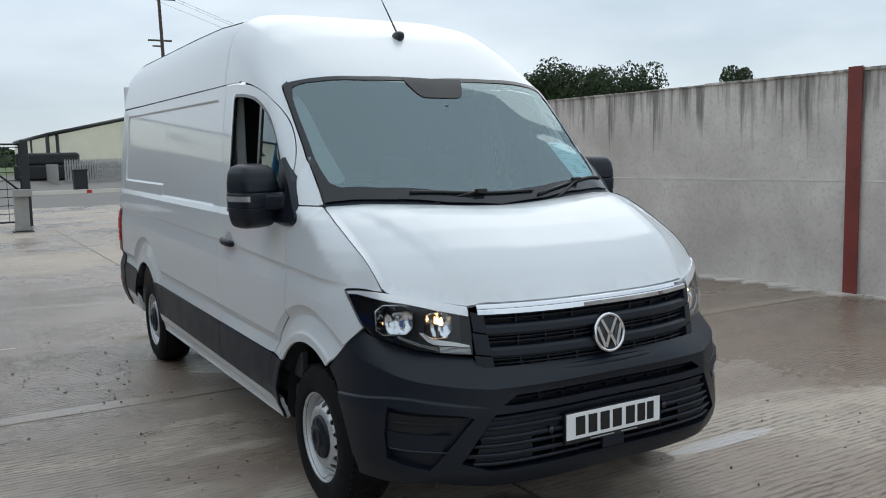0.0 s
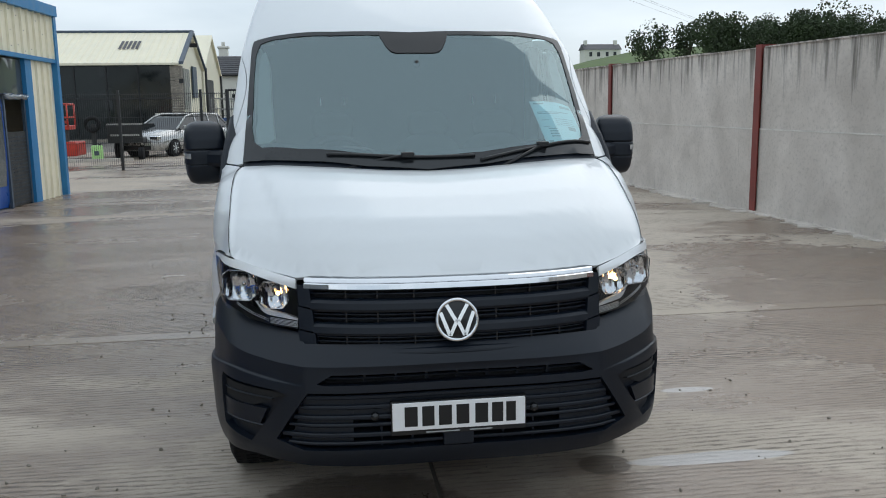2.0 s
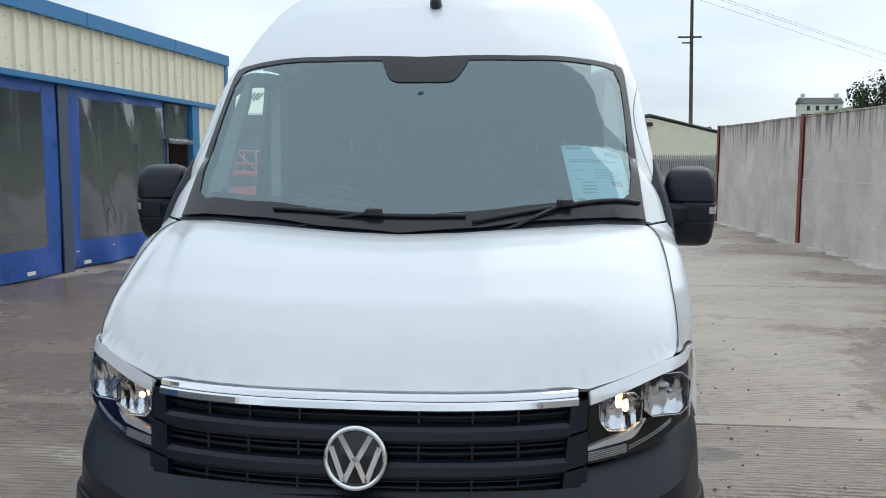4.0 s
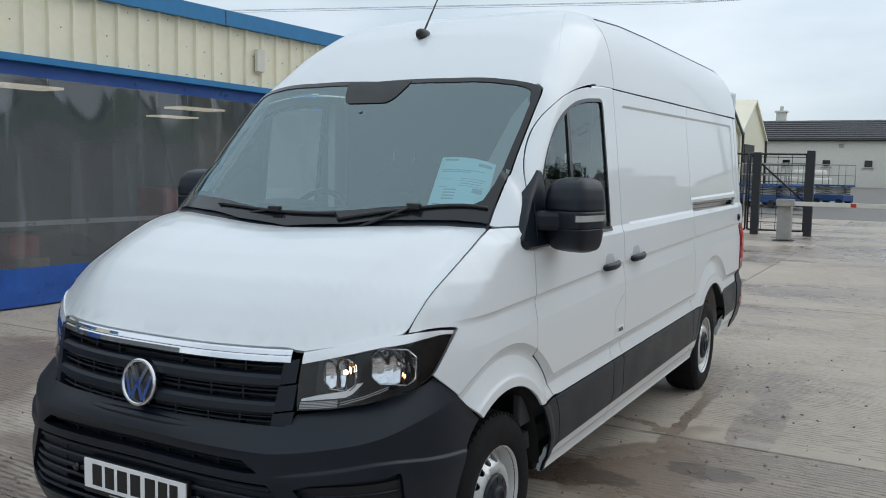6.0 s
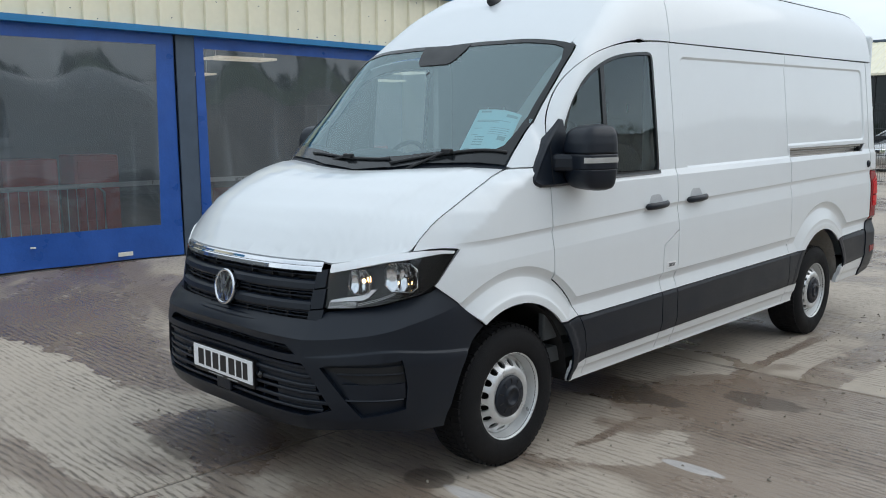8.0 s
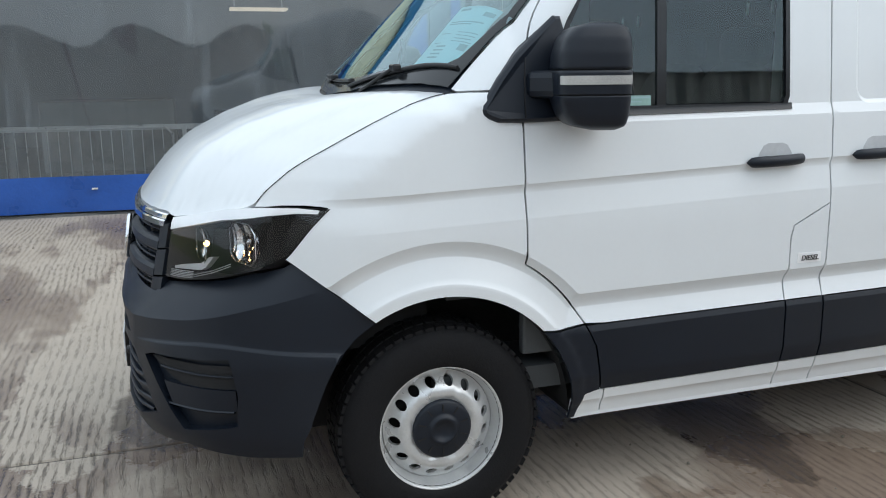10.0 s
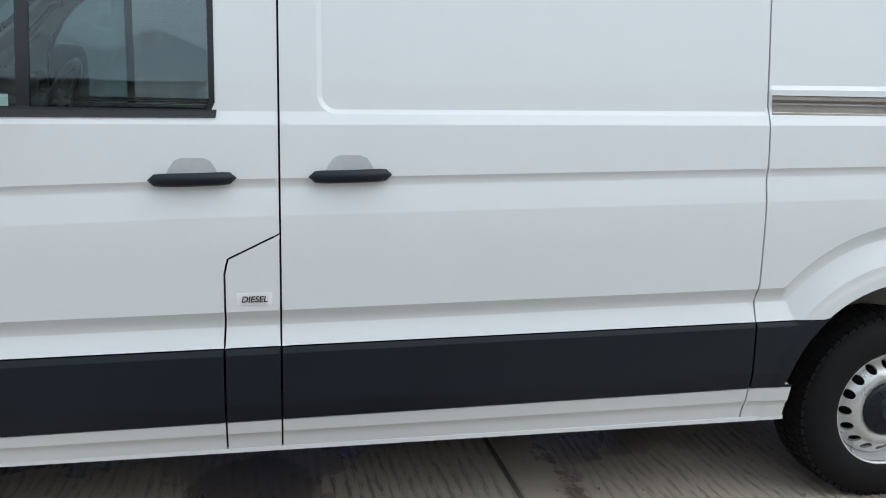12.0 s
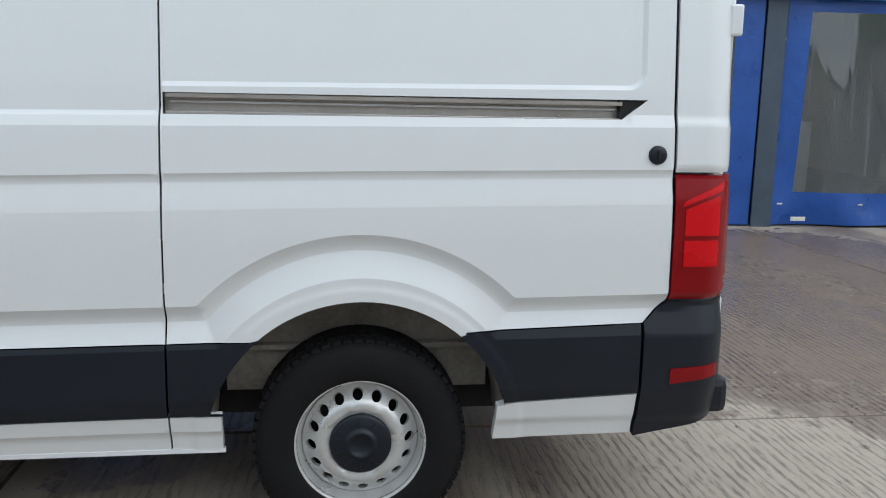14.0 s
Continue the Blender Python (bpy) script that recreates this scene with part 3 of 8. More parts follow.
wall = empty("wall_east")
tagged(wall, "tall precast concrete panel wall with dark water stains", "wall", kind="structure")
POSTS = (-8.85, -2.75, 3.22, 9.22, 15.2, 21.2)
for a, b in zip(POSTS, POSTS[1:]):
    for k, (z0, z1) in enumerate(((0.0, 1.255), (1.275, 2.46))):
        bm = bm_new()
        sh = 0.012 * k
        prism(bm, [(wall_x(a + 0.06) + sh, a + 0.06), (wall_x(b - 0.06) + sh, b - 0.06), (wall_x(b - 0.06) + 0.16, b - 0.06), (wall_x(a + 0.06) + 0.16, a + 0.06)], z0, z1)
        part("wall_panel", bm, M_WALL, wall)
    part("joint_strip", prism(bm_new(), [(wall_x(a + 0.06) - 0.004, a + 0.06), (wall_x(b - 0.06) - 0.004, b - 0.06), (wall_x(b - 0.06) + 0.15, b - 0.06), (wall_x(a + 0.06) + 0.15, a + 0.06)], 1.256, 1.274), M_MORTAR, wall, "pale mortar joint between panels")
    # chipped coping: short lengths of uneven height
    bm = bm_new()
    y = a + 0.06
    while y < b - 0.3:
        w = rng.uniform(0.5, 2.2)
        y1 = min(b - 0.06, y + w)
        h = rng.uniform(0.012, 0.035)
        prism(bm, [(wall_x(y) - 0.012, y), (wall_x(y1) - 0.012, y1), (wall_x(y1) + 0.17, y1), (wall_x(y) + 0.17, y)], 2.46, 2.46 + h)
        y = y1
    part("coping", bm, M_WALL, wall)
for y in POSTS:
    x = wall_x(y)
    bm = bm_new()
    box(bm, (x - 0.035, y - 0.085, 0), (x - 0.022, y + 0.085, 2.51))
    box(bm, (x - 0.022, y - 0.006, 0), (x + 0.18, y + 0.006, 2.51))
    box(bm, (x + 0.18, y - 0.085, 0), (x + 0.193, y + 0.085, 2.51))
    part("wall_post", bm, M_REDPOST, wall, "red oxide steel post")
# broken mortar fillet along the foot of the wall
bm = bm_new()
for i in range(150):
    y = -6 + 27 * i / 150 + rng.uniform(0, 0.1)
    w, d, h = rng.uniform(0.1, 0.5), rng.uniform(0.05, 0.35), rng.uniform(0.006, 0.03)
    x = wall_x(y)
    prism(bm, [(x, y), (x, y + w), (x - d * rng.uniform(0.3, 1), y + w * 0.9), (x - d, y + w * 0.4), (x - d * 0.5, y)], -0.01, h)
tagged(part("mortar_fillet", bm, M_WALL), "crumbled mortar along the foot of the wall", "mortar", kind="stuff")


# ---- the blue and cream workshop beside the yard ----
shed = empty("workshop", Matrix.Translation((-6.42, 3.45, 0)) @ Matrix.Rotation(radians(-3.3), 4, "Z"))
tagged(shed, "cream clad workshop with blue trim and clear sheeting bays", "building")
SHED0, SHED1 = -12.6, 11.7


def lint(s):
    return 2.79 - 0.013 * s


def shed_part(name, bm, material, label=""):
    return part(name, bm, material, shed, label)


# ribbed cladding over the bays
def ribbed(name, s0, s1, zlo, zhi, x=0.06, pitch=0.30):
    bm = bm_new()
    prof, s = [], s0
    while s < s1:
        prof += [(s, 0.0), (s + 0.24, 0.0), (s + 0.252, 0.042), (s + 0.288, 0.042)]
        s += pitch
    prof = [(min(a, s1), h) for a, h in prof] + [(s1, 0.0)]
    lo = [bm.verts.new((x + h, a, zlo(a))) for a, h in prof]
    hi = [bm.verts.new((x + h, a, zhi(a))) for a, h in prof]
    for i in range(len(prof) - 1):
        if prof[i + 1][0] > prof[i][0]:
            bm.faces.new((lo[i], lo[i + 1], hi[i + 1], hi[i]))
    return shed_part(name, bm, M_CREAM, "cream ribbed metal cladding")


clad = ribbed("cladding", SHED0, SHED1, lambda s: lint(s) + 0.02, lambda s: 3.62 - 0.006 * s)
ribbed("cladding", 10.55, SHED1, lambda s: 0.0, lambda s: lint(s) - 0.03, 0.02)
# screws
bm = bm_new()
s = SHED0 + 0.12
while s < SHED1:
    for z in (2.90, 3.20, 3.48):
        if rng.random() < 0.5:
            zr = z - 0.0096 * s + rng.uniform(-0.05, 0.05)
            box(bm, (0.06, s - 0.0055, zr - 0.0055), (0.068, s + 0.0055, zr + 0.0055))
    s += 0.30
tagged(shed_part("cladding_screws", bm, M_STEELPOST), kind="stuff")
bm = bm_new()
prism(bm, [(SHED0, lint(SHED0) - 0.045), (SHED1 + 0.05, lint(SHED1) - 0.045), (SHED1 + 0.05, lint(SHED1) + 0.03), (SHED0, lint(SHED0) + 0.03)], 0.0, 0.11, "x")
shed_part("lintel_trim", bm, M_BLUETRIM, "blue pressed metal flashing")
bm = bm_new()
prism(bm, [(SHED0, 3.56 - 0.006 * SHED0), (SHED1 + 0.08, 3.56 - 0.006 * SHED1), (SHED1 + 0.08, 3.76 - 0.006 * SHED1), (SHED0, 3.76 - 0.006 * SHED0)], -0.1, 0.17, "x")
shed_part("eaves_fascia", bm, M_BLUETRIM, "blue eaves fascia")
shed_part("corner_trim", boxes(((-0.10, SHED1 - 0.03, 0), (0.13, SHED1 + 0.10, 3.55))), M_BLUETRIM)
for s in (-9.5, -6.4, -3.2, 0.4, 3.4, 6.6, 9.4):
    shed_part("fascia_seam", boxes(((0.170, s, 3.57 - 0.006 * s), (0.173, s + 0.02, 3.75 - 0.006 * s))), M_STEELPOST)
bm = bm_new()
prism(bm, [(-0.1, 3.70), (0.12, 3.66), (-10, 4.7), (-10, 4.6)], SHED0, SHED1, "y")
shed_part("shed_roof", bm, M_GREY)
shed_part("end_wall", boxes(((-10, SHED1 - 0.05, 0), (0.0, SHED1, 3.6))), M_CREAM)
shed_part("end_wall", boxes(((-10, SHED0, 0), (0.0, SHED0 + 0.05, 3.6))), M_CREAM)
shed_part("rear_wall", boxes(((-10.1, SHED0, 0), (-10, SHED1, 4.6))), M_SHED)
shed_part("shed_ceiling", boxes(((-10, SHED0, 3.55), (-0.12, SHED1, 3.60))), M_SHED)
shed_part("shed_floor", boxes(((-10, SHED0, -0.1), (-0.06, SHED1, 0.004))), M_SHEDFLOOR)
for s in (-6.15, 0.0, 6.2):
    bm = bm_new()
    prism(bm, [(0.0, s - 0.12), (0.0, s + 0.12), (-0.02, s + 0.12), (-0.02, s + 0.01), (-0.16, s + 0.01), (-0.16, s + 0.12), (-0.18, s + 0.12), (-0.18, s - 0.12), (-0.16, s - 0.12), (-0.16, s - 0.01), (-0.02, s - 0.01), (-0.02, s - 0.12)], 0.0, lint(s) - 0.04, "z")
    shed_part("steel_column", bm, M_STEELPOST, "blue-grey steel column")
shed_part("sensor_box", boxes(((0.09, 4.02, 2.98), (0.15, 4.17, 3.30)), bevel=0.01), M_WHITE, "small white box on the cladding")


def sheet_wave(amp, seed):
    def f(s, z):
        w = amp * (np.sin(s * 2.1 + seed) * 0.6 + np.sin(s * 5.3 + 1.7 * z + seed * 2)) * (0.35 + 0.65 * np.clip((0.9 - z) / 0.9, 0, 1))
        w = w + 0.35 * amp * np.sin(z * 9 + 2 * np.sin(s * 3 + seed)) * np.clip((0.6 - z) / 0.6, 0, 1)
        return np.stack([-0.03 + w, s, z], 1)
    return f


def curtain(s0, s1, seed, win, amp=0.018, extra=()):
    zt = lint((s0 + s1) / 2) - 0.05
    f = sheet_wave(amp, seed)
    outer = [(s0, 0.02), ((s0 + s1) / 2, 0.03), (s1, 0.02), (s1, lint(s1) - 0.03), (s0, lint(s0) - 0.03)]
    c = patch("sheeting_frame", outer, f, M_BLUEPVC, shed, "creased blue sheeting border", holes=[win], thick=0.004, step=0.12, core=(-5, 0, 1))
    p = patch("clear_panel", win, f, M_PVC, shed, "milky clear sheeting", thick=0, step=0.15, core=(-5, 0, 1))
    p.visible_shadow = False
    st = [(s0 + 0.08 + k, 0.28) for k in range(int(s1 - s0))]
    for s, z in st:
        part("eyelet", boxes(((-0.02, s - 0.03, z - 0.008), (0.0, s + 0.03, z + 0.008))), M_WHITE, c)
    lab = s1 - 0.75 if seed < 3 else s0 + 0.32
    part("sheet_label", boxes(((-0.015, lab - 0.09, 0.075), (0.005, lab + 0.09, 0.125)), bevel=0.004), M_WHITE, c, "small white label")
    return c


curtain(-12.2, -6.30, 0.3, [(-11.9, 0.45), (-6.7, 0.45), (-6.7, 2.72), (-11.9, 2.72)])
curtain(-6.02, -0.14, 1.1, [(-5.7, 0.42), (-0.42, 0.42), (-0.36, 2.62), (-5.7, 2.62)])
curtain(0.14, 6.06, 2.2, [(0.28, 0.46), (5.75, 0.42), (5.72, 2.52), (0.26, 2.60)])
curtain(6.34, 9.3, 3.4, [(6.60, 0.42), (9.25, 0.40), (9.25, 2.50), (6.62, 2.52)], 0.05)
# doorway with a dark tread-plate door beside the last bay
for a, b, z0, z1 in ((9.3, 10.25, 1.95, 2.60),):
    patch("clear_panel", [(a, z0), (b, z0), (b, z1), (a, z1)], sheet_wave(0.02, 5.0), M_PVC, shed, thick=0, step=0.1, core=(-5, 0, 1)).visible_shadow = False
door = shed_part("plate_door", boxes(((-0.06, 9.35, 0.02), (-0.02, 10.2, 1.32)), bevel=0.004), M_BLACK, "dark tread-plate door")
bm = bm_new()
for i in range(12):
    for j in range(18):
        m = Matrix.Translation((-0.018, 9.40 + 0.068 * i + 0.03 * (j % 2), 0.07 + 0.068 * j)) @ Matrix.Rotation(radians(45 if (i + j) % 2 else -45), 4, "X") @ Matrix.Diagonal((0.006, 0.034, 0.009, 1))
        bmesh.ops.create_cube(bm, size=1, matrix=m)
tagged(part("tread_pattern", bm, M_STEELPOST, door), kind="stuff")
shed_part("door_frame", boxes(((-0.05, 9.30, 0), (0.0, 9.36, 1.95)), ((-0.05, 10.18, 0), (0.0, 10.24, 1.95)), ((-0.05, 9.3, 1.90), (0.0, 10.24, 1.96))), M_STEELPOST)
shed_part("blue_column", boxes(((-0.03, 10.26, 0), (0.05, 10.55, lint(10.4) - 0.04))), M_BLUETRIM, "blue steel door column")
roll = shed_part("rolled_sheet", tube(bm_new(), [(0.02, 9.25 + 0.1 * i, 1.93 + 0.015 * math.sin(i * 2.0)) for i in range(11)], 0.055, 10), M_PVC, "rolled up clear sheet")
# what stands inside, seen through the sheeting
for x, s, w, d, h, mt, nm, lb in ((-2.2, -1.35, 0.6, 0.7, 1.20, M_RED, "tool_cabinet", "red tool cabinet behind clear sheeting"), (-2.2, -0.48, 0.6, 0.62, 1.24, M_RED, "tool_cabinet", "red tool cabinet behind clear sheeting"), (-2.9, -2.3, 0.6, 0.6, 1.0, M_BLACK, "cupboard", "dark cupboard inside the workshop"), (-2.3, 1.80, 0.5, 0.45, 0.64, M_RED, "crate", "red plastic crate on the workshop floor"), (-1.8, 1.72, 0.35, 0.36, 0.36, mat("cardboard", (0.32, 0.22, 0.12), 0.8), "carton", "brown cardboard carton on the workshop floor"), (-2.2, 4.35, 0.6, 0.7, 1.26, M_RED, "tool_cabinet", "red tool cabinet behind clear sheeting"), (-5.0, -4.2, 1.0, 2.0, 1.1, M_GREY, "workbench", "grey workbench inside the workshop"), (-3.5, 7.8, 0.8, 1.0, 1.2, M_WHITE, "cupboard", "white cupboard inside the workshop"), (-4.0, 4.9, 1.2, 1.4, 2.0, M_SHED, "cupboard", "tall grey cupboard inside the workshop")):
    bm = bm_new()
    box(bm, (-w / 2, -d / 2, 0.0), (w / 2, d / 2, h), 0.02)
    o = part(nm, bm, mt)
    o.matrix_basis = shed.matrix_basis @ Matrix.Translation((x, s, 0.005))
    tagged(o, lb, nm.replace("_", " "))
    if nm == "tool_cabinet":
        for i in range(4):
            part("drawer", boxes(((w / 2, -d / 2 + 0.05, 0.1 + i * h * 0.22), (w / 2 + 0.015, d / 2 - 0.05, 0.1 + (i + 0.88) * h * 0.22)), bevel=0.004), mt, o)


def crowd_barrier(s0, s1):
    """A galvanised barrier standing behind the sheeting."""
    cb = empty("crowd_barrier", shed.matrix_basis @ Matrix.Translation((-0.55, s0, 0.004)))
    tagged(cb, "galvanised steel crowd barrier behind clear sheeting", "barrier", "barriers behind the sheeting")
    w = s1 - s0
    part("barrier_frame", tube(bm_new(), [(0, 0.06, 0.20), (0, 0.0, 0.30), (0, 0.0, 0.82), (0, 0.08, 0.90), (0, w - 0.08, 0.90), (0, w, 0.82), (0, w, 0.30), (0, w - 0.06, 0.20)], 0.018, 8, closed=True), M_STEEL, cb)
    n = int(w / 0.11)
    for i in range(1, n):
        part("barrier_bar", tube(bm_new(), [(0, w * i / n, 0.20), (0, w * i / n, 0.89)], 0.006, 5), M_STEEL, cb)
    for y in (0.25, w - 0.25):
        part("barrier_foot", tube(bm_new(), [(-0.25, y, 0.012), (-0.03, y, 0.10), (0, y, 0.20), (0.03, y, 0.10), (0.25, y, 0.012)], 0.012, 6), M_STEEL, cb)


crowd_barrier(-5.25, -3.1)
crowd_barrier(-2.9, -0.9)
shed_part("inner_rail", boxes(((-0.9, -6.0, 0.86), (-0.85, 6.0, 0.92)), ((-0.9, -3.0, 0), (-0.85, -2.95, 0.9)), ((-0.9, 3.0, 0), (-0.85, 3.05, 0.9))), M_STEEL)
for x, s in ((-9.3, 4.5), (-4.4, 3.2), (-6.0, 8.25), (-9.2, 10.3), (-4.6, -2.8), (-9.3, -1.5), (-6.0, -5.6), (-9.2, -8.4)):
    lamp_ = shed_part("ceiling_panel", boxes(((x - 0.3, s - 0.6, 2.84), (x + 0.3, s + 0.6, 2.88))), M_TUBE, "lit hanging light panel")
    for k in (-0.5, 0.5):
        part("hanger", rod(bm_new(), (x, s + k, 2.88), (x, s + k, 3.56), 0.008, seg=6), M_STEEL, lamp_)


# ---- fence, gates and barrier ----
def mesh_panel(name, p, q, z0, z1, pitch=0.055, rails=(0.06, 0.75, 1.45, 2.08), parent=None, r=0.0045):
    p, q = Vector((*p, 0)), Vector((*q, 0))
    n = int((q - p).length / pitch)
    bm = bm_new()
    for i in range(n + 1):
        a = p.lerp(q, i / n)
        rod(bm, (a.x, a.y, z0), (a.x, a.y, z1), r, seg=4)
    for z in rails:
        rod(bm, (p.x, p.y, z), (q.x, q.y, z), r * 1.5, seg=4)
    return part(name, bm, M_DARKFENCE, parent)


fence = empty("mesh_fence")
tagged(fence, "dark welded mesh security fence", "fence")
line = [(-14.0, 21.6), (-11.2, 21.75), (-8.6, 21.9), (-6.05, 22.05), (-3.86, 22.3), (-3.16, 22.5)]
for p, q in zip(line, line[1:]):
    mesh_panel("fence_mesh", p, q, 0.05, 2.12, parent=fence)
for p in line:
    part("fence_post", boxes(((p[0] - 0.035, p[1] - 0.035, 0), (p[0] + 0.035, p[1] + 0.035, 2.2))), M_DARKFENCE, fence)


def gate(p, q, brace):
    gt = empty("yard_gate")
    tagged(gt, "dark steel gate with vertical bars" if not brace else "dark steel gate with a diagonal brace", "gate", "yard gates")
    z0, z1 = 0.12, 2.18
    bm = bm_new()
    P, Q = Vector((*p, 0)), Vector((*q, 0))
    for z in (z0, z1):
        tube(bm, [(P.x, P.y, z), (Q.x, Q.y, z)], 0.025, 4)
    for a in (P, Q):
        tube(bm, [(a.x, a.y, z0), (a.x, a.y, z1)], 0.025, 4)
    part("gate_frame", bm, M_DARKFENCE, gt)
    if brace:
        part("brace", tube(bm_new(), [(P.x, P.y, z1), (Q.x, Q.y, 0.9)], 0.025, 4), M_DARKFENCE, gt)
        for i in range(1, 10):
            z = 0.12 + 0.22 * i
            part("gate_rail", rod(bm_new(), (P.x, P.y, z), (Q.x, Q.y, z), 0.0105, seg=4), M_DARKFENCE, gt)
        for i in range(1, 4):
            a = P.lerp(Q, i / 4)
            part("gate_bar", rod(bm_new(), (a.x, a.y, z0), (a.x, a.y, z1), 0.007, seg=4), M_DARKFENCE, gt)
    else:
        n = int((Q - P).length / 0.075)
        for i in range(1, n):
            a = P.lerp(Q, i / n)
            part("gate_bar", rod(bm_new(), (a.x, a.y, z0), (a.x, a.y, z1), 0.007, seg=4), M_DARKFENCE, gt)
        for z in (0.12, 1.1, 2.16):
            part("gate_rail", rod(bm_new(), (P.x, P.y, z), (Q.x, Q.y, z), 0.011, seg=4), M_DARKFENCE, gt)
    return gt


gate((-3.12, 22.52), (-2.0, 22.55), False)
gate((-1.95, 22.6), (-0.55, 22.85), True)
for x, y, h in ((-1.75, 22.56, 2.22), (-0.44, 22.85, 2.28)):
    bm = bm_new()
    box(bm, (x - 0.10, y - 0.10, 0), (x + 0.10, y + 0.10, h), 0.008)
    o = part("gate_post", bm, M_DARKFENCE)
    tagged(o, "heavy dark square steel gate post", "gate post", "gate posts")

barrier = empty("vehicle_barrier")
tagged(barrier, "grey barrier cabinet with a lowered white and red boom", "barrier")
bm = bm_new()
box(bm, (-0.90, 20.62, 0.02), (-0.58, 20.96, 1.02), 0.02)
part("cabinet", bm, M_GREY, barrier)
part("cabinet_foot", boxes(((-0.98, 20.56, 0.0), (-0.50, 21.02, 0.02))), M_DARKFENCE, barrier)
part("cabinet_head", boxes(((-0.92, 20.50, 0.86), (-0.50, 20.66, 1.04)), bevel=0.015), M_GREY, barrier)
boom = part("boom", boxes(((-0.50, 20.53, 0.88), (5.0, 20.57, 0.985)), bevel=0.006), M_WHITE, barrier)
for x, w in ((0.75, 0.12), (1.75, 0.22), (2.35, 1.2), (3.9, 0.2)):
    part("boom_mark", boxes(((x, 20.522, 0.89), (x + w, 20.529, 0.975))), M_RED, boom, "red reflective marking")
part("boom_print", boxes(((2.45, 20.518, 0.918), (3.35, 20.522, 0.948))), M_WHITE, boom)

# ---- beyond the fence ----
def estate_car(m):
    c = empty("estate_car", m)
    tagged(c, "silver estate car parked behind the mesh fence", "car")
    # outline along the length: x half-width, y back, z up
    ys_ = np.array([0.0, 0.12, 0.5, 1.0, 1.5, 2.6, 3.6, 4.4, 4.68, 4.76])
    top = np.array([0.62, 0.72, 0.82, 0.90, 0.96, 0.97, 0.98, 0.98, 0.95, 0.80])
    half = np.array([0.60, 0.76, 0.86, 0.89, 0.90, 0.905, 0.90, 0.87, 0.80, 0.70])
    bm = bm_new()
    rings = []
    for y, t_, w in zip(ys_, top, half):
        lo = 0.24
        rings.append([bm.verts.new(v) for v in ((-w * 0.92, y, lo), (-w, y, lo + 0.22), (-w, y, t_ - 0.16), (-w * 0.90, y, t_), (0, y, t_ + 0.02), (w * 0.90, y, t_), (w, y, t_ - 0.16), (w, y, lo + 0.22), (w * 0.92, y, lo))])
    for a, b in zip(rings, rings[1:]):
        for i in range(8):
            bm.faces.new((a[i], a[i + 1], b[i + 1], b[i]))
        bm.faces.new((a[8], a[0], b[0], b[8]))
    bm.faces.new(rings[0]), bm.faces.new(rings[-1][::-1])
    bmesh.ops.recalc_face_normals(bm, faces=bm.faces)
    body = part("body", bm, M_SILVER, c, smooth=True)
    bm = bm_new()
    prof = [(1.18, 0.93), (1.95, 1.36), (2.4, 1.455), (3.4, 1.47), (4.2, 1.42), (4.68, 0.98)]
    left = [bm.verts.new((-(0.84 - 0.20 * (z - 0.93) / 0.5), y, z)) for y, z in prof]
    right = [bm.verts.new(((0.84 - 0.20 * (z - 0.93) / 0.5), y, z)) for y, z in prof]
    for i in range(len(prof) - 1):
        bm.faces.new((left[i], left[i + 1], right[i + 1], right[i]))
    bm.faces.new(left), bm.faces.new(right)
    bmesh.ops.recalc_face_normals(bm, faces=bm.faces)
    part("cabin_glass", bm, M_CARGLASS, c)
    bm = bm_new()
    for s in (-1, 1):
        tube(bm, [(s * 0.83, 1.16, 0.95), (s * 0.66, 1.97, 1.38), (s * 0.63, 2.4, 1.465), (s * 0.625, 3.4, 1.48), (s * 0.645, 4.2, 1.43), (s * 0.80, 4.66, 1.0)], 0.035, 6)
        for y0, y1 in ((2.45, 2.55), (3.35, 3.42), (4.05, 4.12)):
            tube(bm, [(s * 0.83, y0, 0.96), (s * 0.64, y1, 1.46)], 0.03, 6)
    box(bm, (-0.62, 2.3, 1.455), (0.62, 4.15, 1.49), 0.02)
    part("roof", bm, M_SILVER, c)
    part("roof_bars", tube(tube(bm_new(), [(-0.58, 2.4, 1.53), (-0.58, 4.1, 1.52)], 0.015, 6), [(0.58, 2.4, 1.53), (0.58, 4.1, 1.52)], 0.015, 6), M_BLACK, c)
    for y in (0.92, 3.63):
        for s in (-1, 1):
            w = empty("wheel")
            w.parent = c
            w.matrix_basis = Matrix.Translation((s * 0.80, y, 0.315))
            part("tyre", rod(bm_new(), (-0.10, 0, 0), (0.11, 0, 0), 0.315, seg=28), M_RUBBER, w)
            bm = bm_new()
            rod(bm, (s * 0.09, 0, 0), (s * 0.118, 0, 0), 0.21, seg=24)
            part("rim", bm, M_BLACK, w)
            bm = bm_new()
            for k in range(7):
                tube(bm, [(s * 0.122, 0, 0), (s * 0.122, 0.20 * math.cos(k * 0.898), 0.20 * math.sin(k * 0.898))], 0.02, 4)
            part("spokes", bm, M_STEEL, w)
    for s in (-1, 1):
        bm = bm_new()
        box(bm, (s * 0.66 - 0.17, 0.02, 0.62), (s * 0.66 + 0.17, 0.25, 0.76), 0.03)
        part("headlight", bm, M_CHROME, c)
        bm = bm_new()
        box(bm, (s * 0.98 - 0.09, 1.45, 0.96), (s * 0.98 + 0.09, 1.56, 1.08), 0.03)
        part("mirror", bm, M_SILVER, c)
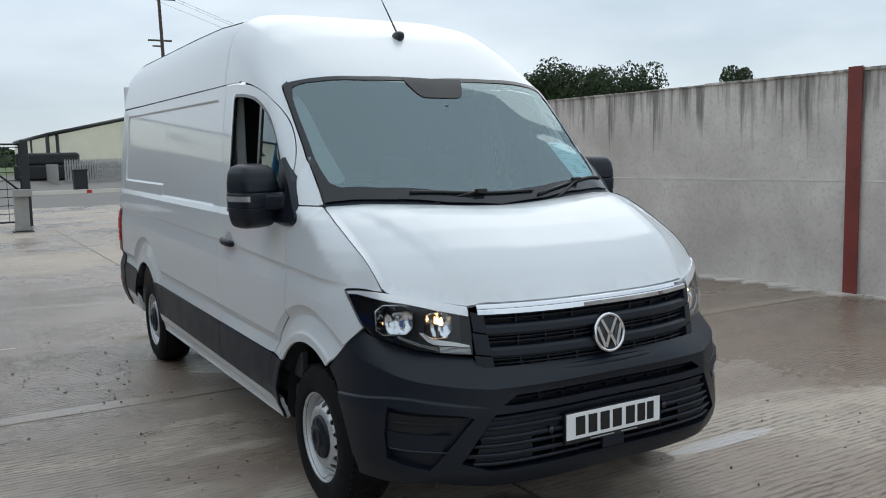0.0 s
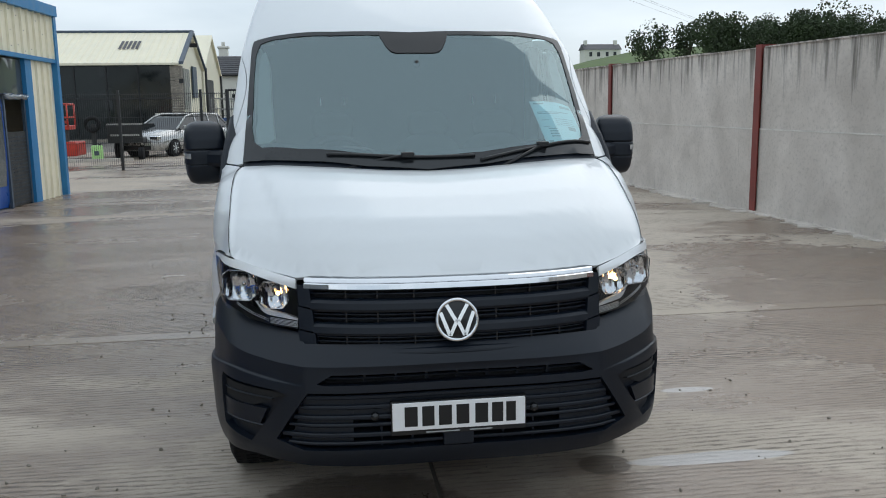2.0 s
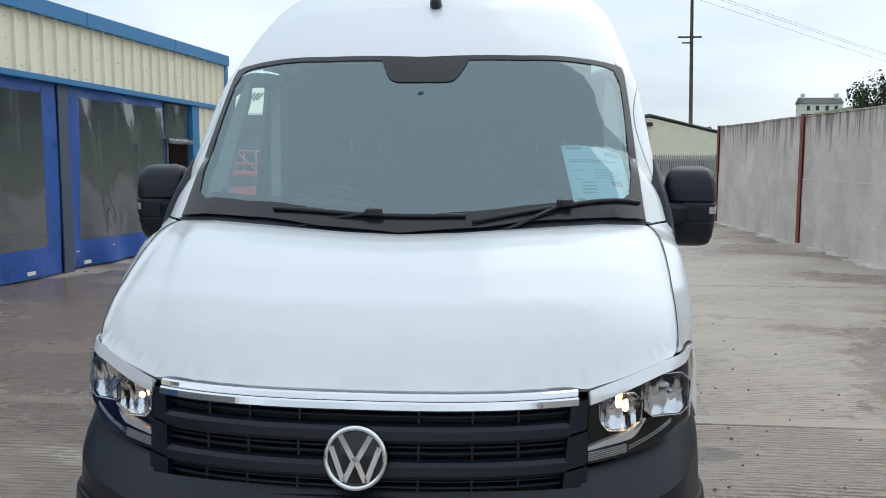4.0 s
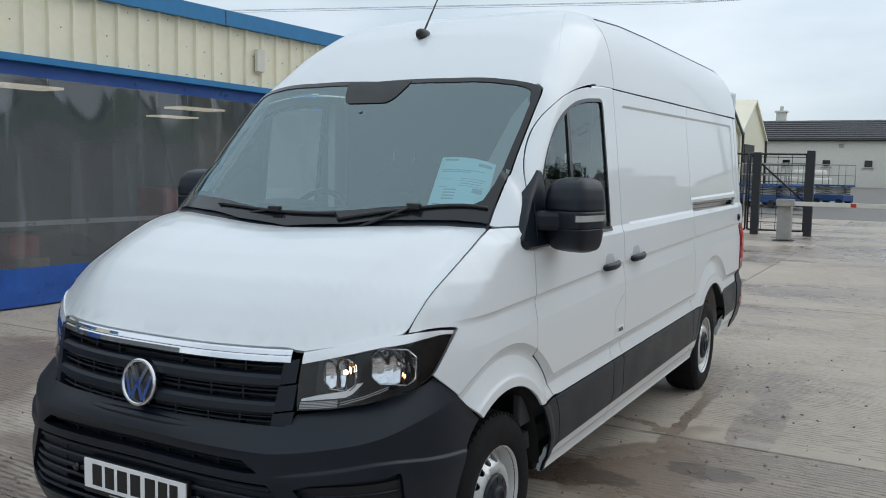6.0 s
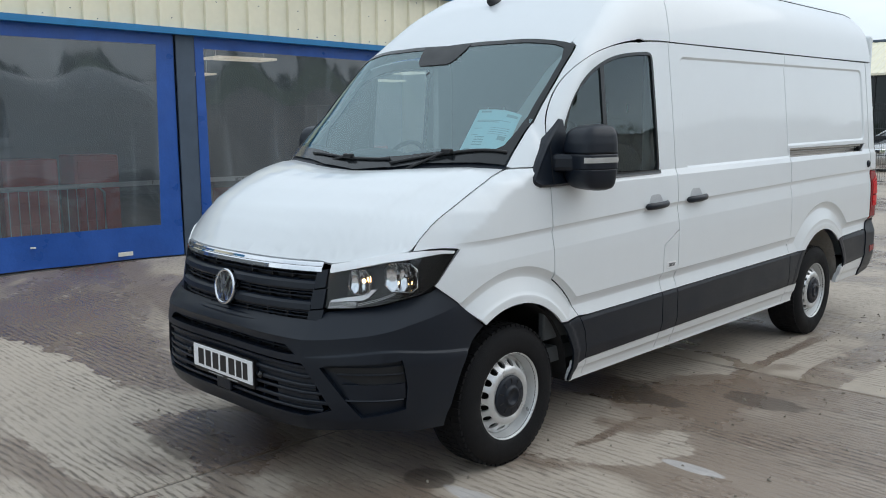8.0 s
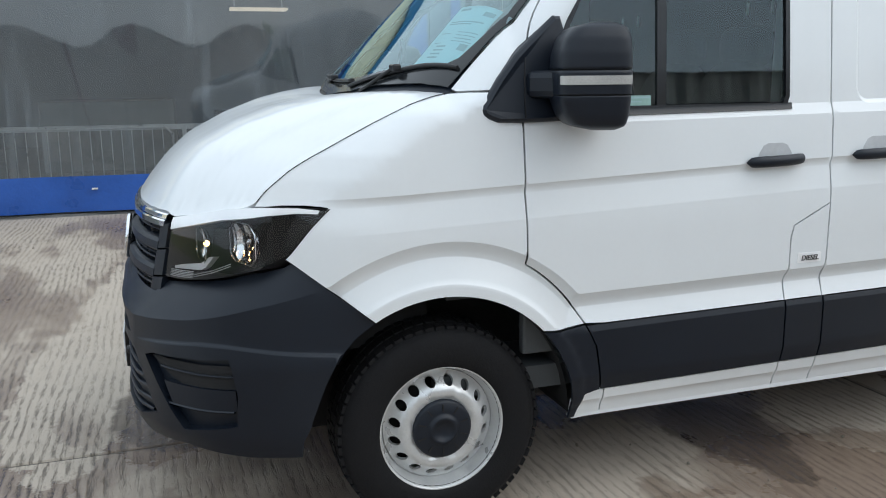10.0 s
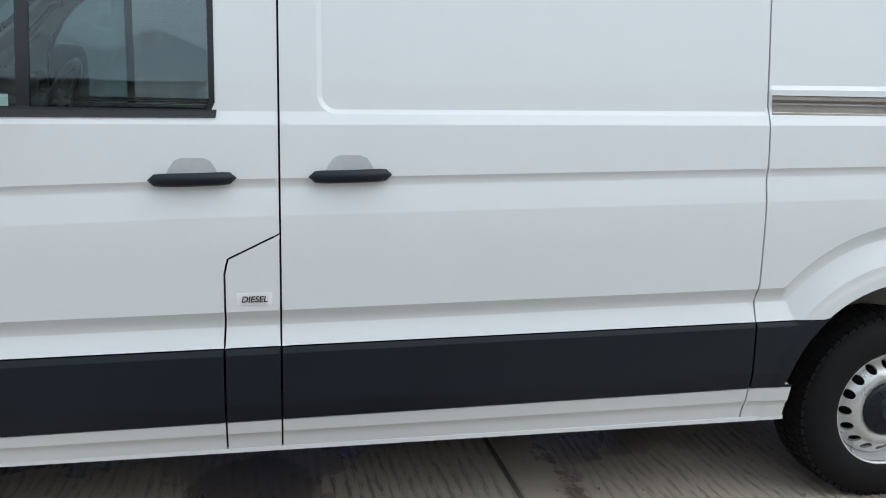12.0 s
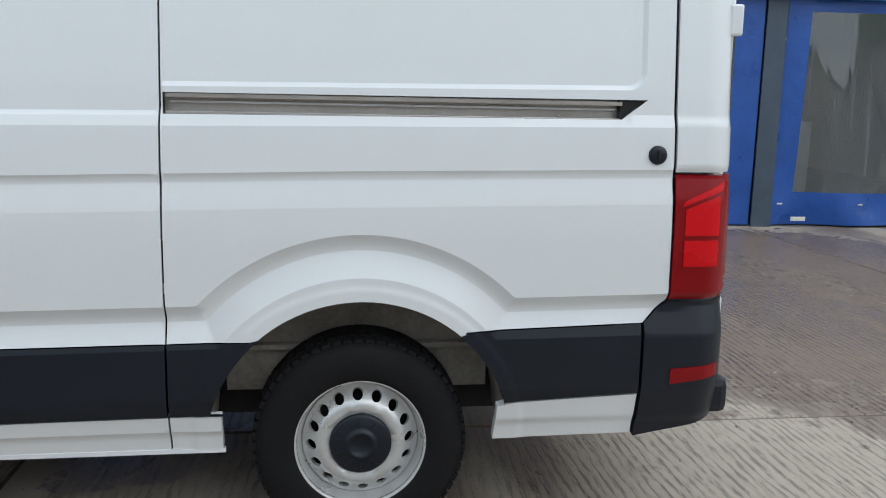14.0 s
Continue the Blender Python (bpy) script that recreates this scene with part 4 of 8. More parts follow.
    part("grille", boxes(((-0.40, -0.03, 0.55), (0.40, 0.02, 0.68)), ((-0.55, -0.03, 0.28), (0.55, 0.03, 0.42)), bevel=0.01), M_BLACK, c)
    part("plate", boxes(((-0.26, -0.04, 0.45), (0.26, -0.025, 0.53))), M_PLATE, c)
    part("plate_bars", boxes(((-0.2, -0.043, 0.465), (-0.02, -0.039, 0.515)), ((0.03, -0.043, 0.465), (0.2, -0.039, 0.515))), M_INK, c)
    return c


estate_car(Matrix.Translation((-6.85, 28.05, -0.01)) @ Matrix.Rotation(radians(-24.8), 4, "Z"))


shop = empty("dealer_hall")
tagged(shop, "low hall with cream metal roof, dark glass front and stone pillar", "building")
bm = bm_new()
prism(bm, [(-19.5, 39.9), (-7.25, 39.9), (-7.25, 46.0), (-19.5, 46.0)], -0.3, 0.25)
part("plinth", bm, M_STONE, shop)
part("glass_front", boxes(((-19.4, 40.1, 0.2), (-7.55, 40.2, 3.75))), M_DARKGLASS, shop, "dark tinted glass front")
bm = bm_new()
for x in np.arange(-19.2, -7.6, 1.45):
    box(bm, (x - 0.03, 40.05, 0.2), (x + 0.03, 40.1, 3.75))
for z in (0.25, 2.15, 3.70):
    box(bm, (-19.4, 40.04, z - 0.04), (-7.55, 40.1, z + 0.04))
part("mullion", bm, M_BLACK, shop)
bm = bm_new()
prism(bm, [(39.85, 3.80), (44.1, 6.95 - 1.42), (48.2, 3.80), (48.2, 3.70), (44.1, 5.40), (39.85, 3.70)], -19.8, -7.0, "x")
roof = part("roof", bm, M_CREAM, shop, "cream ribbed metal roof")
bm = bm_new()
for x in np.arange(-19.6, -7.1, 0.33):
    a, b = Vector((x, 39.85, 3.81)), Vector((x, 44.1, 5.54))
    rod(bm, a, b, 0.025, seg=4)
part("roof_rib", bm, M_CREAM, roof)
part("roof_ridge", tube(bm_new(), [(-19.8, 44.1, 5.56), (-6.95, 44.1, 5.56)], 0.09, 6), M_STEELPOST, roof)
for x0 in (-18.3, -14.2, -10.2):
    bm = bm_new()
    for i in range(5):
        xa = x0 + 0.2 * i
        bm.faces.new([bm.verts.new(v) for v in ((xa, 41.6, 4.56), (xa + 0.13, 41.6, 4.56), (xa + 0.13, 42.7, 5.01), (xa, 42.7, 5.01))])
    part("roof_light", bm, M_SLATE, roof, "grey ribbed roof light")
bm = bm_new()
prism(bm, [(40.0, 0.0), (48.0, 0.0), (48.0, 3.72), (44.1, 5.42), (40.0, 3.75)], -7.35, -7.15, "x")
part("gable_wall", bm, M_CREAM, shop, "cream gable end")
bm = bm_new()
prism(bm, [(39.80, 3.72), (44.1, 5.50), (44.1, 5.62), (39.80, 3.86)], -7.1, -6.9, "x")
prism(bm, [(48.3, 3.72), (44.1, 5.50), (44.1, 5.62), (48.3, 3.86)], -7.1, -6.9, "x")
part("bargeboard", bm, M_STEELPOST, shop)
bm = bm_new()
r3 = random.Random(9)
z = 0.0
while z < 3.65:
    h = r3.uniform(0.10, 0.2)
    y = 39.95
    while y < 40.45:
        w = r3.uniform(0.15, 0.3)
        box(bm, (-7.55 - r3.uniform(0, 0.02), y, z), (-7.05 + r3.uniform(0, 0.03), min(y + w - 0.012, 40.5), z + h - 0.012))
        y += w
    z += h
part("stone_pillar", bm, M_STONE, shop, "rough coursed stone pillar")
part("gable_window", boxes(((-7.16, 40.9, 1.6), (-7.12, 43.2, 3.6)), ((-7.16, 40.9, 0.1), (-7.12, 43.2, 1.45))), M_DARKGLASS, shop)
bm = bm_new()
for y in (41.3, 41.9, 42.5):
    box(bm, (-7.13, y, 0.1), (-7.06, y + 0.06, 3.6))
part("gable_mullion", bm, M_WHITE, shop)
part("wall_sign", boxes(((-7.10, 43.9, 2.2), (-7.02, 45.2, 3.8))), M_STEELPOST, shop)
part("wall_lamp", boxes(((-7.15, 39.9, 2.85), (-6.95, 40.1, 3.05))), M_BLACK, shop)
part("wall_lamp", boxes(((-7.1, 43.6, 4.75), (-6.7, 43.8, 4.95))), M_BLACK, shop)
part("white_notice", boxes(((-8.35, 40.0, 0.55), (-7.7, 40.04, 1.45))), M_WHITE, shop)

hall = empty("rear_hall")
tagged(hall, "second cream gabled hall with a tall dark doorway", "building")
bm = bm_new()
prism(bm, [(48.4, 0.0), (56.5, 0.0), (56.5, 3.7), (52.3, 5.9), (48.4, 3.9)], -7.3, -7.1, "x")
part("gable_wall", bm, M_CREAM, hall)
bm = bm_new()
prism(bm, [(48.3, 3.8), (52.3, 5.85), (56.6, 3.6), (56.6, 3.75), (52.3, 6.02), (48.3, 3.95)], -19, -6.95, "x")
part("roof", bm, M_CREAM, hall)
part("doorway", boxes(((-7.14, 49.6, 0.1), (-7.05, 52.6, 3.3))), M_BLACK, hall)
part("drainpipe", tube(bm_new(), [(-6.95, 48.4, 3.9), (-6.95, 48.4, 0.1)], 0.07, 6), M_BLACK, hall)
part("downpipe", tube(bm_new(), [(-7.0, 56.4, 3.7), (-7.0, 56.4, 0.1)], 0.07, 6), M_BLACK, hall)

house = empty("white_house")
tagged(house, "long white rendered building with a dark slate roof and chimney", "house")
part("wall", boxes(((-19, 65.0, 0.4), (-0.38, 70.5, 4.10))), M_WHITE, house)
bm = bm_new()
prism(bm, [(64.75, 4.02), (67.75, 5.45), (70.75, 4.02), (70.75, 4.16), (67.75, 5.62), (64.75, 4.16)], -19.3, -0.25, "x")
roof = part("roof", bm, M_SLATE, house)
bm = bm_new()
for i in range(9):
    f_ = i / 9
    y, z = 64.75 + 3.0 * f_, 4.16 + 1.46 * f_
    rod(bm, (-19.3, y, z + 0.02), (-0.25, y, z + 0.02), 0.03, seg=4)
part("slate_course", bm, M_SLATE, roof)
part("roof_gutter", tube(bm_new(), [(-19.3, 64.7, 4.05), (-0.2, 64.7, 4.05)], 0.08, 6), M_BLACK, house)
bm = bm_new()
box(bm, (-8.5, 69.5, 5.0), (-7.8, 70.2, 6.5), 0.02)
box(bm, (-8.6, 69.4, 6.35), (-7.7, 70.3, 6.5), 0.02)
rod(bm, (-8.15, 69.85, 6.5), (-8.15, 69.85, 6.85), 0.14)
part("chimney", bm, M_WHITE, house)
for x in (-1.55, -4.25, -6.93, -10.5, -14.0):
    w = empty("window")
    w.parent = house
    part("window_frame", boxes(((x - 0.30, 64.95, 2.16), (x + 0.30, 65.0, 2.70))), M_WHITE, w)
    part("pane", boxes(((x - 0.25, 64.92, 2.21), (x + 0.25, 64.955, 2.65))), M_CARGLASS, w)
    part("window_sill", boxes(((x - 0.36, 64.88, 2.10), (x + 0.36, 65.0, 2.16))), M_GREY, w)
part("vent", boxes(((-3.5, 64.9, 3.55), (-3.2, 65.0, 3.80))), M_GREY, house)

# far cream shed with a brown base
far = empty("far_shed")
tagged(far, "cream industrial shed with a brown brick base", "building")
ga, gb = Vector((3.8, 59.0)), Vector((14.6, 62.6))
d_ = (gb - ga).normalized()
bk = Vector((-0.02, 1.0)) * 22
bm = bm_new()
gz0 = 0.5
apex = ga.lerp(gb, 0.5)
v = [bm.verts.new(p) for p in ((ga.x, ga.y, gz0), (gb.x, gb.y, gz0), (gb.x, gb.y, 3.5), (apex.x, apex.y, 4.65), (ga.x, ga.y, 3.5))]
w = [bm.verts.new((q.co.x + bk.x, q.co.y + bk.y, q.co.z)) for q in v]
bm.faces.new(v), bm.faces.new(w[::-1])
for i in range(5):
    bm.faces.new((v[i], v[(i + 1) % 5], w[(i + 1) % 5], w[i]))
bmesh.ops.recalc_face_normals(bm, faces=bm.faces)
part("wall", bm, M_CREAM, far)
bm = bm_new()
for A, B in (((ga.x, ga.y, 3.5), (apex.x, apex.y, 4.65)), ((apex.x, apex.y, 4.65), (gb.x, gb.y, 3.5)), ((ga.x, ga.y, 3.5), (ga.x + bk.x, ga.y + bk.y, 3.5))):
    tube(bm, [A, B], 0.13, 4)
for p in ((ga.x, ga.y), (ga.x + bk.x * 0.4, ga.y + bk.y * 0.4), (ga.x + bk.x * 0.8, ga.y + bk.y * 0.8), (ga.x + 0.6, ga.y + 0.2)):
    tube(bm, [(*p, 0.4), (*p, 3.5)], 0.12, 4)
part("trim", bm, M_BLACK, far)
bm = bm_new()
n_ = Vector((d_.y, -d_.x)) * 0.06
prism(bm, [(ga.x + n_.x, ga.y + n_.y), (gb.x + n_.x, gb.y + n_.y), (gb.x, gb.y), (ga.x, ga.y)], gz0, 1.55)
prism(bm, [(ga.x - 0.08, ga.y), (ga.x, ga.y), (ga.x + bk.x, ga.y + bk.y), (ga.x + bk.x - 0.08, ga.y + bk.y)], gz0, 1.55)
part("base_course", bm, M_BROWN, far)
part("wall_lamp", boxes(((apex.x - 0.2, apex.y - 0.5, 3.9), (apex.x + 0.2, apex.y, 4.15))), M_BLACK, far)

pal = empty("palisade_fence")
tagged(pal, "grey galvanised palisade fence", "fence")
bm = bm_new()
for i in range(70):
    x, y = 3.9 + 0.15 * i * 0.95, 52.0 + 0.15 * i * 0.32
    prism(bm, [(x, 0.35), (x + 0.10, 0.35), (x + 0.10, 1.75), (x + 0.05, 1.9), (x, 1.75)], y, y + 0.02, "y")
part("pale", bm, M_GREY, pal)
part("rail", tube(tube(bm_new(), [(3.9, 52.03, 0.7), (13.9, 55.4, 0.7)], 0.03, 4), [(3.9, 52.03, 1.5), (13.9, 55.4, 1.5)], 0.03, 4), M_GREY, pal)
part("solid_panel", boxes(((3.3, 50.0, 0.3), (3.36, 62.0, 1.6))), M_GREY, pal)
wb = empty("wheelie_bin", Matrix.Translation((3.75, 44.6, 0.24)))
tagged(wb, "dark grey wheeled refuse bin", "bin")
bm = bm_new()
prism(bm, [(-0.32, -0.30), (0.32, -0.30), (0.32, 0.30), (-0.32, 0.30)], 0.05, 1.0)
part("bin_body", bm, M_BLACK, wb)
part("bin_lid", boxes(((-0.36, -0.36, 1.0), (0.36, 0.34, 1.08)), bevel=0.02), M_BLACK, wb)
bm = bm_new()
box(bm, (-0.9, 0, 0.2), (0.9, 4.2, 0.9), 0.1)
box(bm, (-0.8, 1.0, 0.9), (0.8, 3.9, 1.4), 0.15)
o = part("parked_car", bm, M_SILVER)
o.matrix_basis = Matrix.Translation((9.3, 57.0, 0.35)) @ Matrix.Rotation(radians(70), 4, "Z")
tagged(o, "pale parked car behind a palisade fence", "car")
bm = bm_new()
box(bm, (-0.9, 0, 0.3), (0.9, 4.6, 1.2), 0.1)
box(bm, (-0.85, 0.9, 1.2), (0.85, 4.5, 1.95), 0.15)
o = part("parked_van", bm, M_BLACK)
o.matrix_basis = Matrix.Translation((6.2, 56.2, 0.35)) @ Matrix.Rotation(radians(80), 4, "Z")
tagged(o, "dark parked van behind a grey fence", "van")


def scissor_lift(m, colour, label, h=1.2):
    o = empty("scissor_lift", m)
    tagged(o, label, "scissor lift", "scissor lifts in the yard")
    bm = bm_new()
    box(bm, (-0.38, -0.85, 0.22), (0.38, 0.85, 0.52), 0.03)
    part("base", bm, colour, o)
    for x in (-0.36, 0.36):
        for y in (-0.6, 0.6):
            part("wheel", rod(bm_new(), (x - 0.06, y, 0.17), (x + 0.06, y, 0.17), 0.17, seg=14), M_BLACK, o)
    for k in range(3):
        z = 0.55 + 0.12 * k
        for x in (-0.28, 0.28):
            for up in (0.0, 0.1):
                part("scissor_arm", tube(bm_new(), [(x, -0.75, z + up), (x, 0.75, z + 0.1 - up)], 0.03, 4), M_GREY, o)
    part("deck", boxes(((-0.38, -0.9, 0.92), (0.38, 0.9, 1.0))), colour, o)
    bm = bm_new()
    for z in (1.45, 1.95):
        tube(bm, [(-0.37, -0.88, z), (0.37, -0.88, z), (0.37, 0.88, z), (-0.37, 0.88, z)], 0.022, 5, True)
    for x in (-0.37, 0.37):
        for y in (-0.88, 0.0, 0.88):
            tube(bm, [(x, y, 1.0), (x, y, 1.95)], 0.022, 5)
    part("guard_rail", bm, M_GREY, o)
    return o


lift = scissor_lift(Matrix.Translation((-4.3, 39.6, 0.12)) @ Matrix.Rotation(radians(70), 4, "Z"), M_BLUE, "blue electric scissor lift parked on the yard")
for x, y, r in ((-4.9, 41.2, 80), (-2.9, 38.6, 20), (-1.75, 43.5, 60), (-3.6, 41.5, 85)):
    copy_thing(lift, Matrix.Translation((x, y, 0.16)) @ Matrix.Rotation(radians(r), 4, "Z"))
bm = bm_new()
box(bm, (-0.85, 0, 0.3), (0.85, 4.1, 0.9), 0.12)
box(bm, (-0.72, 1.1, 0.88), (0.72, 3.6, 1.42), 0.16)
o = part("parked_car", bm, M_WHITE)
o.matrix_basis = Matrix.Translation((-5.4, 58.5, 0.5)) @ Matrix.Rotation(radians(-15), 4, "Z")
tagged(o, "white car parked by the house", "car")
bm = bm_new()
for p in (((-4.55, 36.3, 0), (-4.55, 36.3, 0.95)), ((-4.05, 36.3, 0.95), (-4.05, 36.3, 0)), ((-4.55, 36.3, 0.95), (-4.05, 36.3, 0.95)), ((-4.55, 36.3, 0.5), (-4.05, 36.3, 0.5))):
    tube(bm, p, 0.025, 5)
tagged(part("hoop_rail", bm, M_GREY), "grey tubular hoop rail", "rail")

boomlift = empty("boom_lift", Matrix.Translation((-8.9, 26.9, 0.0)))
tagged(boomlift, "red access platform with open rails, seen through mesh", "access platform")
part("chassis", boxes(((-1.4, 0.0, 0.15), (0.35, 1.2, 0.62)), bevel=0.05), M_RED, boomlift)
part("platform", boxes(((-1.4, 0.1, 1.02), (0.12, 1.0, 1.16)), bevel=0.02), M_RED, boomlift)
bm = bm_new()
for z in (1.42, 1.86):
    tube(bm, [(-1.4, 0.12, z), (0.1, 0.12, z), (0.1, 0.98, z), (-1.4, 0.98, z)], 0.035, 5, True)
for x in (-1.4, -0.6, 0.1):
    for y in (0.12, 0.98):
        tube(bm, [(x, y, 1.15), (x, y, 1.86)], 0.03, 5)
tube(bm, [(-0.6, 0.12, 1.86), (0.1, 0.12, 1.2)], 0.03, 5)
part("platform_rail", bm, M_RED, boomlift)
part("scissor_stack", boxes(((-1.2, 0.2, 0.62), (-0.1, 0.9, 1.02))), M_BLACK, boomlift)
bm = bm_new()
tube(bm, [(0.95 + 0.21 * math.cos(a), 0.0, 1.2 + 0.21 * math.sin(a)) for a in [2 * math.pi * i / 20 for i in range(20)]], 0.07, 8, True)
wheel_ = part("spare_wheel", bm, M_RUBBER)
wheel_.matrix_basis = Matrix.Translation((-8.9, 26.7, 0))
tagged(wheel_, "black spare wheel held on a post", "wheel")
tagged(part("wheel_stand", boxes(((-8.0, 26.72, 0), (-7.88, 26.84, 1.2)), ((-8.25, 26.6, 0), (-7.7, 26.95, 0.08))), M_BLACK), "dark steel stand under a wheel", "stand")
for x0, x1, y, h in ((-7.65, -6.5, 27.3, 1.15), (-11.8, -10.5, 27.6, 1.5)):
    tr = empty("plant_trailer", Matrix.Translation((0, 0, 0)))
    tagged(tr, "black low plant trailer behind the fence", "trailer")
    part("bed", boxes(((x0, y, 0.55), (x1, y + 2.2, 0.72)), bevel=0.02), M_BLACK, tr)
    for yb in (y - 0.03, y + 2.2):
        part("side_board", boxes(((x0, yb, 0.72), (x1, yb + 0.03, h)), bevel=0.01), M_BLACK, tr)
    part("headboard", boxes(((x0, y, h), (x1, y + 0.05, h + 0.05)), ((x0 + 0.1, y - 0.05, 0.78), (x1 - 0.1, y - 0.035, 0.84))), M_GREY, tr)
    for x in (x0 + 0.15, x1 - 0.15):
        part("wheel", rod(bm_new(), (x - 0.09, y + 0.9, 0.30), (x + 0.09, y + 0.9, 0.30), 0.30, seg=18), M_RUBBER, tr)
    part("jockey_wheel", rod(bm_new(), (x1 - 0.1, y - 0.25, 0.2), (x1 + 0.05, y - 0.25, 0.2), 0.2, seg=16), M_RUBBER, tr)
can = empty("jerry_can", Matrix.Translation((-7.78, 26.4, 0.0)))
tagged(can, "pale lime plastic jerry can on the ground", "jerry can")
bm = bm_new()
box(bm, (-0.17, -0.1, 0.0), (0.17, 0.1, 0.52), 0.03)
part("can_body", bm, M_LIME, can)
part("can_mark", boxes(((-0.08, -0.104, 0.2), (0.08, -0.1, 0.34)), bevel=0.001), M_STEELPOST, can)
part("can_cap", rod(bm_new(), (0.08, 0, 0.52), (0.08, 0, 0.57), 0.04), M_BLACK, can)
tagged(part("kerb", boxes(((-14, 26.0, -0.1), (-6.6, 26.15, 0.10))), M_WALL), "low concrete kerb before the machines", "kerb", kind="structure")

# telegraph pole and wires
pole = empty("telegraph_pole")
tagged(pole, "wooden telegraph pole with crossarms and wires", "pole")
px, py = 12.7, 63.6
M_WOOD = mat("pole_wood", (0.09, 0.07, 0.055), 0.85, vary=0.3)
part("pole_shaft", rod(bm_new(), (px, py, 0), (px - 0.3, py, 14.6), 0.16, 0.11, 10), M_WOOD, pole)
part("crossarm", boxes(((px - 1.3, py - 0.06, 13.4), (px + 0.9, py + 0.06, 13.55))), M_WOOD, pole)
part("crossarm", boxes(((px - 1.2, py - 0.06, 10.4), (px + 0.5, py + 0.06, 10.52)), ((px - 0.9, py - 0.06, 10.0), (px - 0.2, py + 0.06, 10.1))), M_WOOD, pole)
for dx, z in ((-1.2, 13.6), (0.0, 13.7), (0.8, 13.6)):
    part("wire", tube(bm_new(), [(px + dx, py, z), (px + dx - 25, py - 6, z - 0.6), (px + dx - 60, py - 14, z)], 0.010, 4), M_BLACK, pole)
    part("wire", tube(bm_new(), [(px + dx, py, z), (px + dx + 30, py + 30, z - 3.0), (px + dx + 70, py + 90, z - 1)], 0.010, 4), M_BLACK, pole)

# ---- trees and the far hill ----
M_LEAF = mat("leaves", (0.042, 0.062, 0.026), 0.8, vary=0.5, scale=0.6, fine=3)
M_BARK = mat("bark", (0.06, 0.05, 0.04), 0.9, vary=0.3)


def tree(x, y, z, h, spread, seed, leaves=520):
    r = random.Random(seed)
    t = empty("tree", Matrix.Translation((x, y, z)))
    bm = bm_new()
    rod(bm, (0, 0, -1), (0.2, 0, h * 0.45), 0.035 * h, 0.022 * h, 8)
    limbs = []
    for i in range(7):
        a = r.random() * 6.28
        tip = Vector((spread * 0.7 * math.cos(a) * r.uniform(0.4, 1), spread * 0.7 * math.sin(a) * r.uniform(0.4, 1), h * r.uniform(0.55, 0.92)))
        rod(bm, (0.1, 0, h * r.uniform(0.25, 0.45)), tip, 0.014 * h, 0.005 * h, 6)
        limbs.append(tip)
    part("trunk", bm, M_BARK, t)
    verts, faces = [], []
    lumps = [(tip, r.uniform(0.28, 0.46) * spread) for tip in limbs] + [(Vector((r.uniform(-0.5, 0.5) * spread, r.uniform(-0.5, 0.5) * spread, h * r.uniform(0.40, 0.86))), r.uniform(0.25, 0.46) * spread) for _ in range(9)]
    for _ in range(leaves):
        c, rad = lumps[r.randrange(len(lumps))]
        d = Vector((r.gauss(0, 1), r.gauss(0, 1), r.gauss(0, 1))).normalized()
        p = c + d * rad * (1.08 - 0.5 * r.random() ** 2)
        s = r.uniform(0.07, 0.17) * h / 9
        q = Euler((r.random() * 6.3, r.random() * 6.3, r.random() * 6.3)).to_matrix()
        i = len(verts)
        for u, v_ in ((-1, -0.6), (0.1, -1), (1, 0.1), (0.3, 1), (-0.8, 0.7)):
            verts.append(tuple(p + q @ Vector((u * s, v_ * s, r.uniform(-0.3, 0.3) * s))))
        faces.append((i, i + 1, i + 2, i + 3, i + 4))
    me = bpy.data.meshes.new("crown")
    me.from_pydata(verts, [], faces)
    me.materials.append(M_LEAF)
    cr = new("crown", me)
    cr.parent = t
    return t


tr_rng = random.Random(21)
EYE0 = (-0.8, -3.0)
spots = [(21.4, 112, 10.2, 3.0), (23.6, 116, 9.6, 2.4)]
az = 25.6
while az < 42.6:
    spots.append((az, tr_rng.uniform(104, 128), tr_rng.uniform(9.4, 12.2), tr_rng.uniform(3.4, 4.8)))
    az += tr_rng.uniform(1.0, 1.7)
spots.append((48.4, 118, 9.0, 2.6))
for i, (az, dist, h, spread) in enumerate(spots):
    x, y = EYE0[0] + dist * math.sin(radians(az)), EYE0[1] + dist * math.cos(radians(az))
    z = float(land(np.array([x]), np.array([y]))[0])
    top = 1.65 + dist * math.tan(radians(5.05 if i > 1 else 4.6)) * tr_rng.uniform(0.93, 1.06)
    t_ob = tree(x, y, z, max(5, top - z), spread, 40 + i, 5200 if i > 1 else 2200)
    tagged(t_ob, "dark green broadleaf tree on the rise behind the wall" if i > 1 else "slender open-crowned tree standing apart", "tree", "trees behind the wall")
